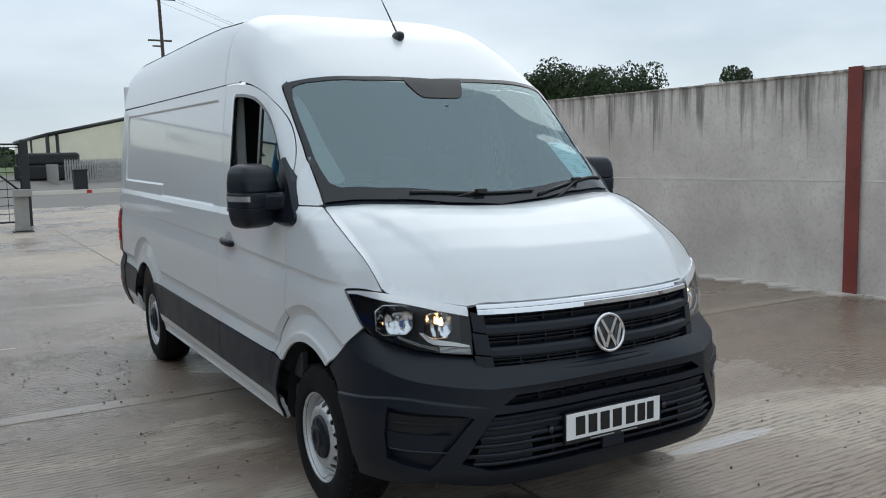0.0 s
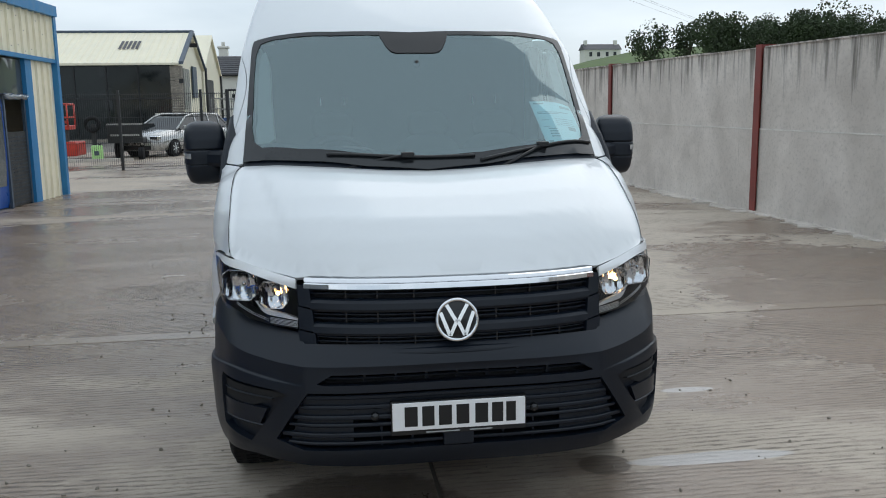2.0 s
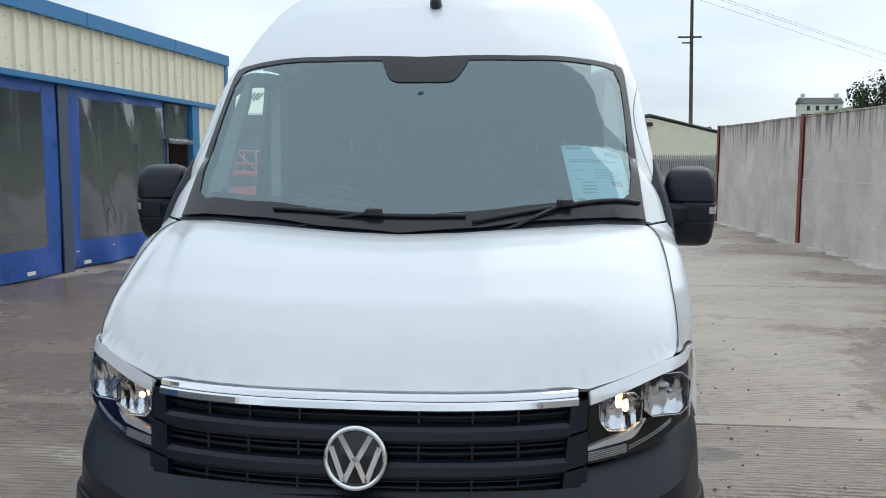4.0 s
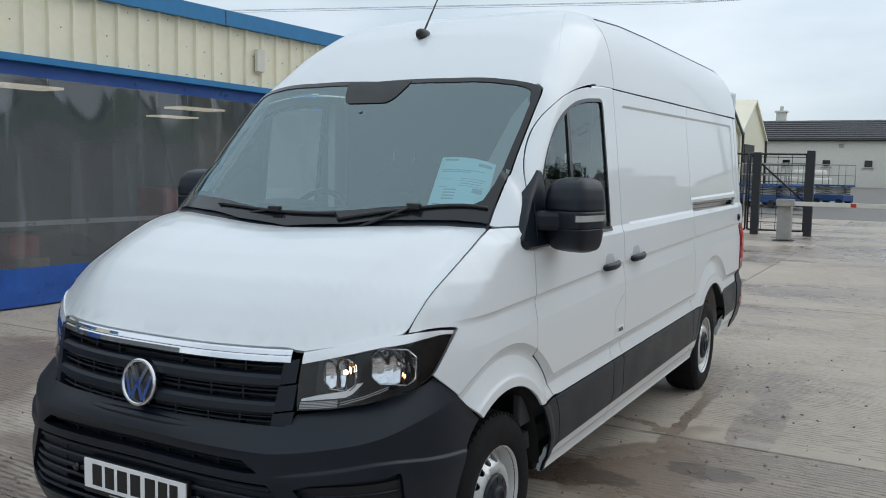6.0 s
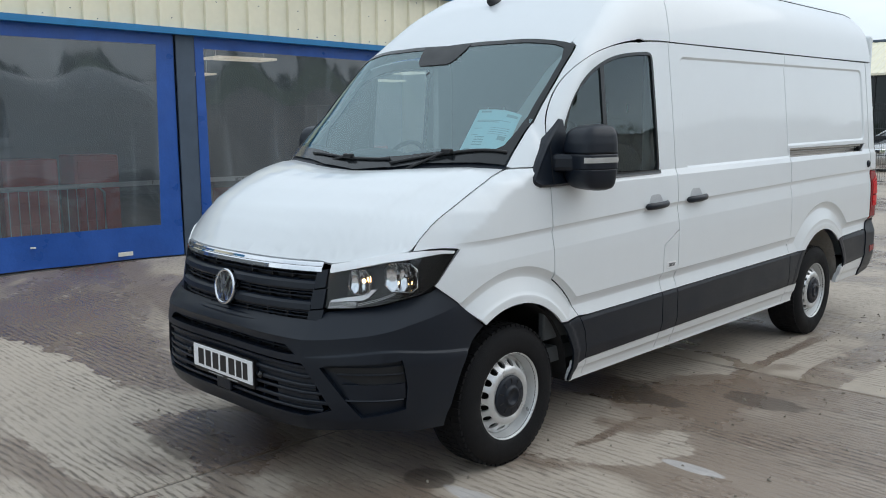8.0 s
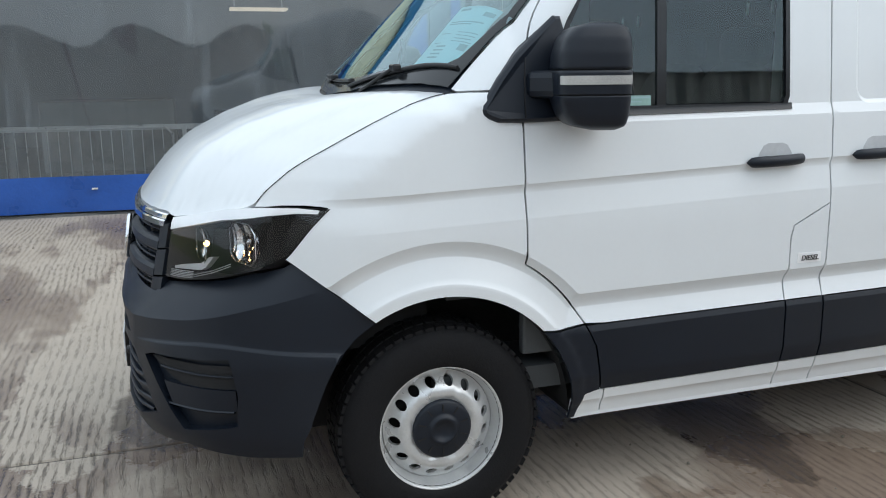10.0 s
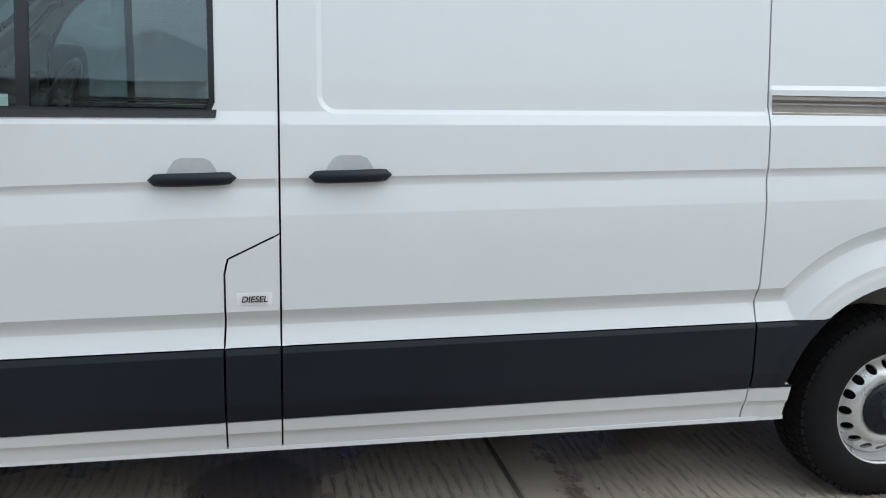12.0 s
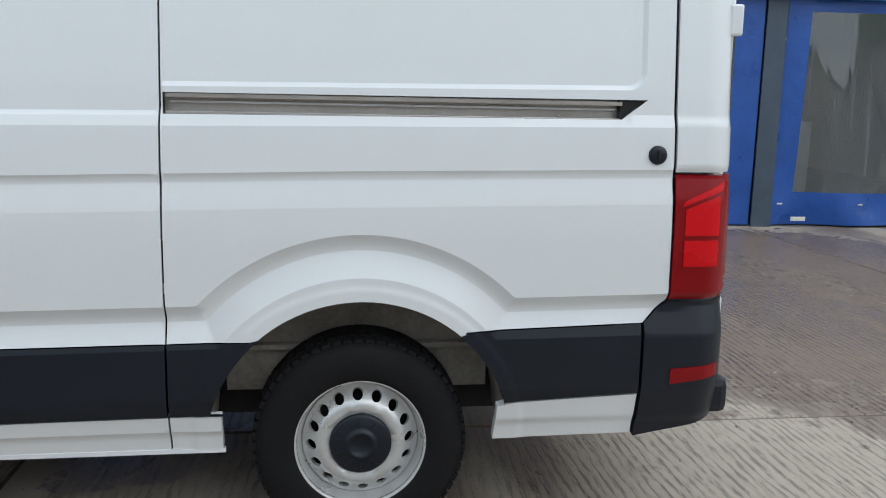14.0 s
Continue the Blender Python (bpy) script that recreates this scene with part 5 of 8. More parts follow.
# low woods on the skyline across the fields
verts, faces = [], []
for i in range(5200):
    a = radians(tr_rng.uniform(-6, 12) if i % 2 else tr_rng.uniform(50, 80))
    dist = tr_rng.uniform(230, 300)
    x, y = dist * math.sin(a), dist * math.cos(a)
    z = float(land(np.array([x]), np.array([y]))[0]) + tr_rng.uniform(0, 4.5 + 1.5 * math.sin(a * 60)) 
    s = tr_rng.uniform(0.5, 1.2)
    q = Euler((tr_rng.random() * 6, tr_rng.random() * 6, tr_rng.random() * 6)).to_matrix()
    k = len(verts)
    for u, v_ in ((-1, -0.7), (0.6, -1), (1, 0.6), (-0.5, 1)):
        verts.append(tuple(Vector((x, y, z)) + q @ Vector((u * s, v_ * s, 0))))
    faces.append((k, k + 1, k + 2, k + 3))
me = bpy.data.meshes.new("far_woods")
me.from_pydata(verts, [], faces)
me.materials.append(M_LEAF)
tagged(new("far_woods", me), "low dark woods along the skyline", "woods", kind="stuff")

farm = empty("farmhouse")
fx, fy = 240 * math.sin(radians(18.4)), 240 * math.cos(radians(18.4))
fz = 1.65 + 240 * math.tan(radians(2.75))
tagged(farm, "small white farmhouse with a dark roof on the hill", "house")
part("wall", boxes(((fx - 5, fy, fz - 8), (fx + 5, fy + 5, fz + 2.4))), M_WHITE, farm)
bm = bm_new()
prism(bm, [(fy - 0.3, fz + 2.4), (fy + 2.5, fz + 4.0), (fy + 5.3, fz + 2.4)], fx - 5.3, fx + 5.3, "x")
part("roof", bm, M_SLATE, farm)
part("chimney", boxes(((fx - 4.6, fy + 2, fz + 3.4), (fx - 3.8, fy + 3, fz + 5.0)), ((fx + 3.8, fy + 2, fz + 3.4), (fx + 4.6, fy + 3, fz + 5.0))), M_WHITE, farm)
for x in (-3.4, -1.2, 1.2, 3.4):
    w = empty("window")
    w.parent = farm
    part("pane", boxes(((fx + x - 0.4, fy - 0.05, fz + 0.6), (fx + x + 0.4, fy, fz + 1.8))), M_CARGLASS, w)
# ---- the van ----
# y runs from the nose back, z up, x to the van's left; the maths below gives one continuous body surface.
RAKE = 0.012
WHEELS = ((1.0, 0.343, 0.617, 0.457), (4.638, 0.343, 0.677, 0.482))
zt_of = curve_of([0.6, 0.82, 1.385, 1.56, 1.72, 1.933, 2.2, 2.5, 3.0, 3.6, 5.5, 5.68, 5.78, 5.86], [1.16, 1.375, 1.915, 2.085, 2.205, 2.350, 2.475, 2.550, 2.585, 2.592, 2.582, 2.56, 2.51, 2.42], 0.06)
zb_of = curve_of([0.9, 1.06, 1.66, 2.3, 2.6, 6.0], [1.0, 1.2, 1.93, 2.12, 2.13, 2.145], 0.06)
n_of = curve_of([1.0, 1.66, 2.45, 6.0], [3.0, 3.0, 7.0, 7.0], 0.1)
m_of = curve_of([1.0, 1.66, 2.45, 6.0], [2.0, 2.0, 3.6, 3.6], 0.1)
lean_of = curve_of([1.66, 2.45], [0.0, 0.16], 0.1)
y0_of = curve_of([0.2, 0.75, 0.89, 1.03, 1.09, 1.125, 1.175, 1.25, 1.315, 1.365, 1.39, 1.41, 1.43, 1.46], [0.03, 0.045, 0.07, 0.095, 0.125, 0.155, 0.195, 0.285, 0.425, 0.555, 0.66, 0.74, 0.82, 0.92], 0.010)
ln_of = curve_of([0.2, 1.1, 1.42, 2.0], [0.75, 0.75, 0.45, 0.45], 0.03)
PN, PM = 2.6, 1.95
round_t = np.linspace(0, 1, 801)
round_r = np.maximum.accumulate((1 - (1 - round_t) ** PM) ** (1 / PN) + 0.044 * np.exp(-((round_t - 0.40) / 0.14) ** 2) * ease(0.05, 0.25, round_t))


def full(t):
    """How the half width fills out from the nose back, on plan."""
    return np.interp(t, round_t, round_r)


def back_of(r):
    return np.interp(r, round_r + 1e-7 * round_t, round_t)


def side_base(z):
    return 0.990 - 0.105 * (np.clip(z - 1.0, 0, 2) / 1.13) ** 1.3 - 0.05 * np.clip((0.5 - z) / 0.2, 0, 1)


def rect_in(y, z, y0, y1, z0, z1, r=0.06):
    """How far inside a rounded oblong a point lies."""
    qx, qz = np.abs(y - (y0 + y1) / 2) - (y1 - y0) / 2 + r, np.abs(z - (z0 + z1) / 2) - (z1 - z0) / 2 + r
    return -(np.hypot(np.maximum(qx, 0), np.maximum(qz, 0)) + np.minimum(np.maximum(qx, qz), 0) - r)


def ramp_(a, b, v):
    return np.clip((v - a) / (b - a), 0, 1)


def undercut(s, deep, low, out, back):
    """A fold: sharp above, hollow to low, then flaring back by out until back."""
    k = np.clip(1 + s / low, 0, 1)
    return -deep * np.where(s < 0, 1 - k ** 2, 0) + out * ramp_(-low, -back, s)


def belt_z(y):
    """Height of the crease through the door handles."""
    return 1.195 + 0.022 * (y - 3) - 0.014 * np.clip(2.3 - y, 0, 3) - 0.008 * np.clip(y - 4.6, 0, 3)


def hip_z(y):
    """Height of the fold above the rubbing band."""
    return 0.797 + 0.018 * (y - 3)


def side_x0(y, z):
    """Half the body's width at (y, z) below the gutter, with its creases, recesses and arches."""
    y, z = np.asarray(y, float), np.asarray(z, float)
    zz = z - RAKE * (y - 3)
    x = side_base(zz)
    x = x + 0.012 * (1 - ramp_(1.345, 1.383, zz) * ease(1.20, 1.27, y))
    rec = np.where(y < 4.05, rect_in(y, zz, 2.58, 5.53, 1.375, 2.03), rect_in(y, zz, 2.58, 5.53, 1.46, 2.03))
    x = x - 0.010 * ramp_(0.0, 0.014, rec)
    s = z - belt_z(y)
    x = x + undercut(s, 0.0105, 0.028, 0.0105, 0.110) * ease(0.55, 0.85, y)
    c = np.minimum(z - hip_z(y), np.minimum(*[np.hypot(y - yc, z - 0.36) - ro for yc, zc, ro, ri in WHEELS]))
    x = x + undercut(c, 0.028, 0.052, 0.029, 0.135)
    x = x + undercut(z - 0.010 * (y - 3) - 0.398, 0.009, 0.03, 0.0, 0.1)
    lip = np.minimum(*[np.hypot(y - yc, z - zc) - ri for yc, zc, ro, ri in WHEELS])
    x = x + 0.005 * (1 - ease(0.030, 0.060, lip))
    t = np.clip((y - y0_of(z)) / ln_of(z), 0, 1)
    x = x * full(t)
    r = np.clip(y - 5.73, 0, 0.1199)
    return x - (0.12 - np.sqrt(0.12 ** 2 - r ** 2))


# the shut line between bonnet and wing, and on to the foot of the pillar
SHUT_Y = [0.435, 0.475, 0.503, 0.547, 0.60, 0.66, 0.70, 0.80, 0.864, 0.93, 0.99, 1.055, 1.17, 1.275]
SHUT_Z = [1.104, 1.150, 1.172, 1.207, 1.238, 1.268, 1.289, 1.339, 1.368, 1.397, 1.415, 1.428, 1.434, 1.402]
SHUT_X = [0.878, 0.884, 0.886, 0.888, 0.890, 0.892, 0.894, 0.896, 0.895, 0.891, 0.883, 0.866]


def side_x(y, z):
    """The same with the wing's shoulder drawn in to the bonnet's edge."""
    zs = np.interp(y, SHUT_Y, SHUT_Z)
    return side_x0(y, z) + np.interp(y, WING_Y, WING_D) * ramp_(zs - np.interp(y, [0.6, 1.12], [0.15, 0.062]), zs, z) ** 1.1


def v_of(y, z):
    """The upward parameter at which the side reaches a height."""
    zb, zt = float(zb_of(y)), float(zt_of(y))
    if z <= zb:
        return z
    k = min(1.0, (z - zb) / (zt - zb)) ** (float(m_of(y)) / 2)
    return zb + math.asin(k) / (math.pi / 2)


def side_surf(sgn, upper=True):
    def f(y, v):
        zb = zb_of(y) if upper else np.full_like(y, 9.0)
        low = v <= zb
        zl = np.minimum(v, zb)
        xs = (side_x0 if upper else side_x)(y, zl)
        th = np.clip(v - zb, 0, 1) * math.pi / 2
        zt = zt_of(y)
        z = np.where(low, v, zb + (zt - zb) * np.sin(th + 1e-9) ** (2 / m_of(y)))
        x = np.where(low, xs, (xs - lean_of(y) * (z - zb)) * np.clip(np.cos(th), 0, 1) ** (2 / n_of(y)))
        return np.stack([sgn * x, y, z], 1)
    return f


def shut_x(y):
    """Half the width at the shut line; past the windscreen's corner, on the pillar."""
    if y <= 1.055:
        return float(np.interp(y, SHUT_Y[:12], SHUT_X))
    z = float(np.interp(y, SHUT_Y, SHUT_Z))
    return float(side_surf(1)(np.array([y]), np.array([v_of(y, z)]))[0][0])


WING_Y = np.linspace(0.435, 1.275, 60)
WING_D = [shut_x(y) - float(side_x0(y, float(np.interp(y, SHUT_Y, SHUT_Z)))) for y in WING_Y]


def top_surf(x, y):
    """Roof, windscreen: height over the plan."""
    zb, zt = zb_of(y), zt_of(y)
    xb = side_x0(y, zb)
    z = zt
    for _ in range(12):
        k = np.clip(1 - np.clip(np.abs(x) / (xb - lean_of(y) * (z - zb)), 0, 1) ** n_of(y), 0, 1) ** (1 / m_of(y))
        z = 0.5 * z + 0.5 * (zb + (zt - zb) * k)
    return np.stack([x, y, z], 1)


def nose_w(z):
    return side_base(z) + 0.012


def nose_y(x, z):
    return y0_of(z) + ln_of(z) * back_of(np.clip(np.abs(x) / nose_w(z), 0, 1))


def nose_surf(a, z):
    """Front of the body: a runs round the nose, about in metres."""
    th = np.clip(np.abs(a) / 1.25, 0, 1) * math.pi / 2
    t = 1 - np.clip(np.cos(th), 0, 1) ** (2 / PM)
    x = np.sign(a) * nose_w(z) * full(t)
    y = y0_of(z) + ln_of(z) * t
    return np.stack([x, y + np.clip(np.abs(a) - 1.25, 0, 9), z], 1)


def a_of_x(x, z):
    t = float(back_of(min(1, abs(x) / float(nose_w(z)))))
    return math.copysign(math.acos((1 - t) ** (PM / 2)) / (math.pi / 2) * 1.25, x)


def a_of_y(y, z):
    k = (y - float(y0_of(z))) / float(ln_of(z))
    return 1.25 + (k - 1) * float(ln_of(z)) if k >= 1 else math.acos((1 - k) ** (PM / 2)) / (math.pi / 2) * 1.25


# where the windscreen meets the bonnet, on plan, and the edge over the grille and lamps
ws_low = curve_of([0, 0.3, 0.6, 0.80, 0.862], [0.845, 0.872, 0.945, 1.025, 1.061])
ws_top = curve_of([0, 0.4, 0.7, 0.83], [1.560, 1.578, 1.625, 1.66])
lip_z = curve_of([0, 0.55, 0.606, 0.72, 0.82, 0.878], [1.047, 1.044, 1.036, 1.056, 1.081, 1.098])
BON_MID = curve_of([0, 0.034, 0.074, 0.128, 0.248, 0.436, 0.61, 0.75, 1.0], [0, 0.12, 0.217, 0.345, 0.55, 0.75, 0.88, 0.945, 1.0], 0.02)
BON_EDGE = curve_of([0, 0.065, 0.11, 0.18, 0.266, 0.363, 0.427, 0.589, 0.69, 0.8, 0.9, 1.0], [0, 0.142, 0.21, 0.318, 0.414, 0.506, 0.571, 0.725, 0.810, 0.896, 0.957, 1.0], 0.03)


def bonnet_surf(x, y):
    """Height of the bonnet over the plan, from its lip over the grille back to the windscreen."""
    x, y = np.asarray(x, float), np.asarray(y, float)
    r = np.clip(np.abs(x) / 0.88, 0, 1)
    zf = lip_z(np.minimum(np.abs(x), 0.878))
    yf = nose_y(np.minimum(np.abs(x), 0.878), zf)
    yf = np.where(np.abs(x) > 0.80, yf + (0.435 - nose_y(np.full_like(x, 0.878), np.full_like(x, 1.104))) * ramp_(0.80, 0.878, np.abs(x)), yf)
    yb = ws_low(np.minimum(np.abs(x), 0.862))
    zb = np.interp(np.abs(x), [0, 0.2, 0.4, 0.6, 0.7, 0.8, 0.88], [1.403, 1.409, 1.422, 1.432, 1.435, 1.431, 1.428])
    s = np.clip((y - yf) / (yb - yf), -0.05, 1.1)
    k = r ** 5
    z = zf + (zb - zf) * (BON_MID(s) * (1 - k) + BON_EDGE(s) * k)
    # a raised shoulder that runs in towards the grille
    cr = np.abs(x) - (0.585 + 0.235 * (y - 0.15))
    z = z + 0.010 * (1 - ease(-0.012, 0.042, cr)) * ease(0.04, 0.25, s) * (1 - ease(0.86, 1.0, s))
    return np.stack([x, y, z], 1)


bm_y0 = curve_of([0.30, 0.345, 0.38, 0.45, 0.60, 0.645, 0.70, 0.80, 0.95], [0.000, -0.030, -0.045, -0.050, -0.045, -0.045, -0.042, -0.036, -0.026], 0.008)
bm_w = curve_of([0.28, 0.40, 0.62, 0.66, 0.80, 0.96], [0.985, 1.000, 1.012, 1.006, 1.000, 0.982], 0.01)
BL = 0.78


split_z = curve_of([0, 0.384, 0.72, 0.80, 0.95, 1.17], [0.648, 0.648, 0.688, 0.686, 0.668, 0.648], 0.03)


facet_z = curve_of([0, 0.42, 0.52, 0.66, 0.80, 1.0, 1.2], [0.728, 0.728, 0.735, 0.752, 0.778, 0.822, 0.87], 0.02)


def bump_full(t):
    return 0.5 * full(t) + 0.5 * (1 - (1 - t) ** PM) ** (1 / PN)


BUMP_R = bump_full(round_t)


def bump_surf(a, z):
    zs = split_z(np.abs(a))
    up = np.clip(z - facet_z(np.abs(a)), 0, 1)
    proud = 0.011 * (1 - ease(zs - 0.006, zs + 0.006, z)) * ease(0.40, 0.60, np.abs(a))
    th = np.clip(np.abs(a) / 1.25, 0, 1) * math.pi / 2
    t = 1 - np.clip(np.cos(th), 0, 1) ** (2 / PM)
    x = np.sign(a) * (bm_w(z) + proud - 0.06 * up * ease(0.5, 1.0, np.abs(a))) * bump_full(t)
    y = bm_y0(z) - proud + BL * t + 0.95 * up * (1 - 0.7 * ease(0.75, 1.1, np.abs(a)))
    y = y + (0.070 - 0.030 * ease(0.70, 0.775, z)) * (1 - np.clip(np.abs(x) / 0.58, 0, 1) ** 2)
    x = x * (1 - 0.018 * ease(0.42, 0.74, y))
    return np.stack([x, y + np.clip(np.abs(a) - 1.25, 0, 9), z], 1)


def b_of_x(x, z):
    t = float(np.interp(min(1, abs(x) / float(bm_w(z))), BUMP_R + 1e-7 * round_t, round_t))
    return math.copysign(math.acos((1 - t) ** (PM / 2)) / (math.pi / 2) * 1.25, x)


def b_of_y(y, z):
    k = (y - float(bm_y0(z))) / BL
    return 1.25 + (k - 1) * BL if k >= 1 else math.acos((1 - k) ** (PM / 2)) / (math.pi / 2) * 1.25


def bar(surf, name, material, parent, a0, a1, z0, z1, depth, off=0.0, label="", n=28, taper=0.0):
    """A slat that follows a surface from a0 to a1, between two heights."""
    bm = bm_new()
    a = np.linspace(min(a0, a1), max(a0, a1), n)
    rows = []
    for z, o in ((z0, off - depth), (z0, off - 0.004), (z0 + 0.004, off), (z1 - 0.004, off), (z1, off - 0.004), (z1, off - depth)):
        p = surf(a, np.full(n, z))
        t = np.gradient(p, axis=0)
        nn = np.stack([t[:, 1], -t[:, 0], np.zeros(n)], 1)
        nn /= np.linalg.norm(nn, axis=1)[:, None]
        rows.append([bm.verts.new(q) for q in p + o * nn])
    for r, s in zip(rows, rows[1:] + rows[:1]):
        for i in range(n - 1):
            bm.faces.new((r[i], r[i + 1], s[i + 1], s[i]))
    bm.faces.new([r[0] for r in rows]), bm.faces.new([r[-1] for r in rows][::-1])
    bmesh.ops.recalc_face_normals(bm, faces=bm.faces)
    return part(name, bm, material, parent, label)


def arc(yc, zc, r, a0, a1, n=24):
    return [(yc + r * math.cos(radians(a0 + (a1 - a0) * i / n)), zc + r * math.sin(radians(a0 + (a1 - a0) * i / n))) for i in range(n + 1)]


def rounded(y0, y1, z0, z1, r=0.04, n=6):
    out = []
    for cy, cz, a in ((y1 - r, z0 + r, -90), (y1 - r, z1 - r, 0), (y0 + r, z1 - r, 90), (y0 + r, z0 + r, 180)):
        out += arc(cy, cz, r, a, a + 90, n)
    return out


van = empty("van")
tagged(van, "white high-roof panel van with grey plastic bumpers, parked on wet concrete", "van")

SILL, BAND0, BAND1 = 0.328, 0.447, 0.680


def rk(z, y):
    return z + 0.016 * (y - 3) + 0.018 * max(0.0, y - 4.3)


def flow(pts, n=4):
    """A smooth line through the points."""
    p = [np.array(q, float) for q in pts]
    p = [2 * p[0] - p[1]] + p + [2 * p[-1] - p[-2]]
    out = []
    for a, b, c, d in zip(p, p[1:], p[2:], p[3:]):
        for i in range(n):
            t = i / n
            out.append(tuple(0.5 * (2 * b + (c - a) * t + (2 * a - 5 * b + 4 * c - d) * t * t + (3 * b - a - 3 * c + d) * t ** 3)))
    return out + [tuple(pts[-1])]


def yz(pts):
    """Side outline in (y, z) to the surface's own parameters."""
    return [(y, v_of(y, z)) for y, z in pts]


def side_lines():
    """The creases of the side, along which its sheets are folded."""
    out = []
    ys_ = np.arange(0.45, 5.72, 0.022)
    for d in (0.0008, -0.0012, -0.009, -0.018, -0.027, -0.030, -0.060, -0.108, -0.112):
        out.append([(y, float(belt_z(y)) + d) for y in ys_])
    for d in (1.344, 1.346, 1.382, 1.384):
        out.append([(y, d + RAKE * (y - 3)) for y in ys_ if y > 1.0])
    for c in (0.0008, -0.0012, -0.017, -0.034, -0.051, -0.054, -0.085, -0.110, -0.134, -0.137):
        ln = []
        for y in np.arange(0.45, 5.72, 0.012):
            z = float(hip_z(y)) + c
            for yc, zc, ro, ri in WHEELS:
                h = (ro + c) ** 2 - (y - yc) ** 2
                if h > 0:
                    z = max(z, 0.36 + math.sqrt(h))
            ln.append((y, z))
        out.append(ln)
    for o in (-0.001, 0.001, 0.013, 0.015):
        for y0, y1, z0 in ((2.58, 5.53, 1.375), (2.58, 5.53, 1.46)):
            ring = resample(rounded(y0 + o, y1 - o, z0 + o, 2.03 - o, 0.06 - o), 0.025)
            ring = [(y, z + RAKE * (y - 3)) for y, z in ring] + [(ring[0][0], ring[0][1] + RAKE * (ring[0][0] - 3))]
            keep = [(y < 4.05) == (z0 < 1.4) for y, z in ring]
            cur = []
            for p, k in zip(ring, keep):
                if k:
                    cur.append(p)
                elif cur:
                    out.append(cur)
                    cur = []
            out.append(cur)
    for yc, zc, ro, ri in WHEELS:
        for o in (0.030, 0.045, 0.060):
            out.append(arc(yc, zc, ri + o, 150, 30, 50))
    return [l for l in out if len(l) > 1]


LINES = side_lines()
SILL_LINES = [[(y, 0.398 + d + 0.010 * (y - 3)) for y in np.arange(1.4, 5.6, 0.02)] for d in (0.0008, -0.0012, -0.01, -0.02, -0.03)]


# the door's edge over the arch, and its seam up along the pillar to the roof
DOOR_ARC = [(1.0 + r * math.cos(radians(a)), 0.343 + r * math.sin(radians(a))) for r, a in zip(np.linspace(0.588, 0.605, 9), np.linspace(35, 62.5, 9))]
DOOR_SEAM = flow([(1.268, 1.335), (1.275, 1.402), (1.285, 1.50), (1.32, 1.64), (1.40, 1.76), (1.52, 1.88), (1.66, 1.97), (1.83, 2.03), (2.05, 2.075), (2.30, 2.095), (2.468, 2.10)])


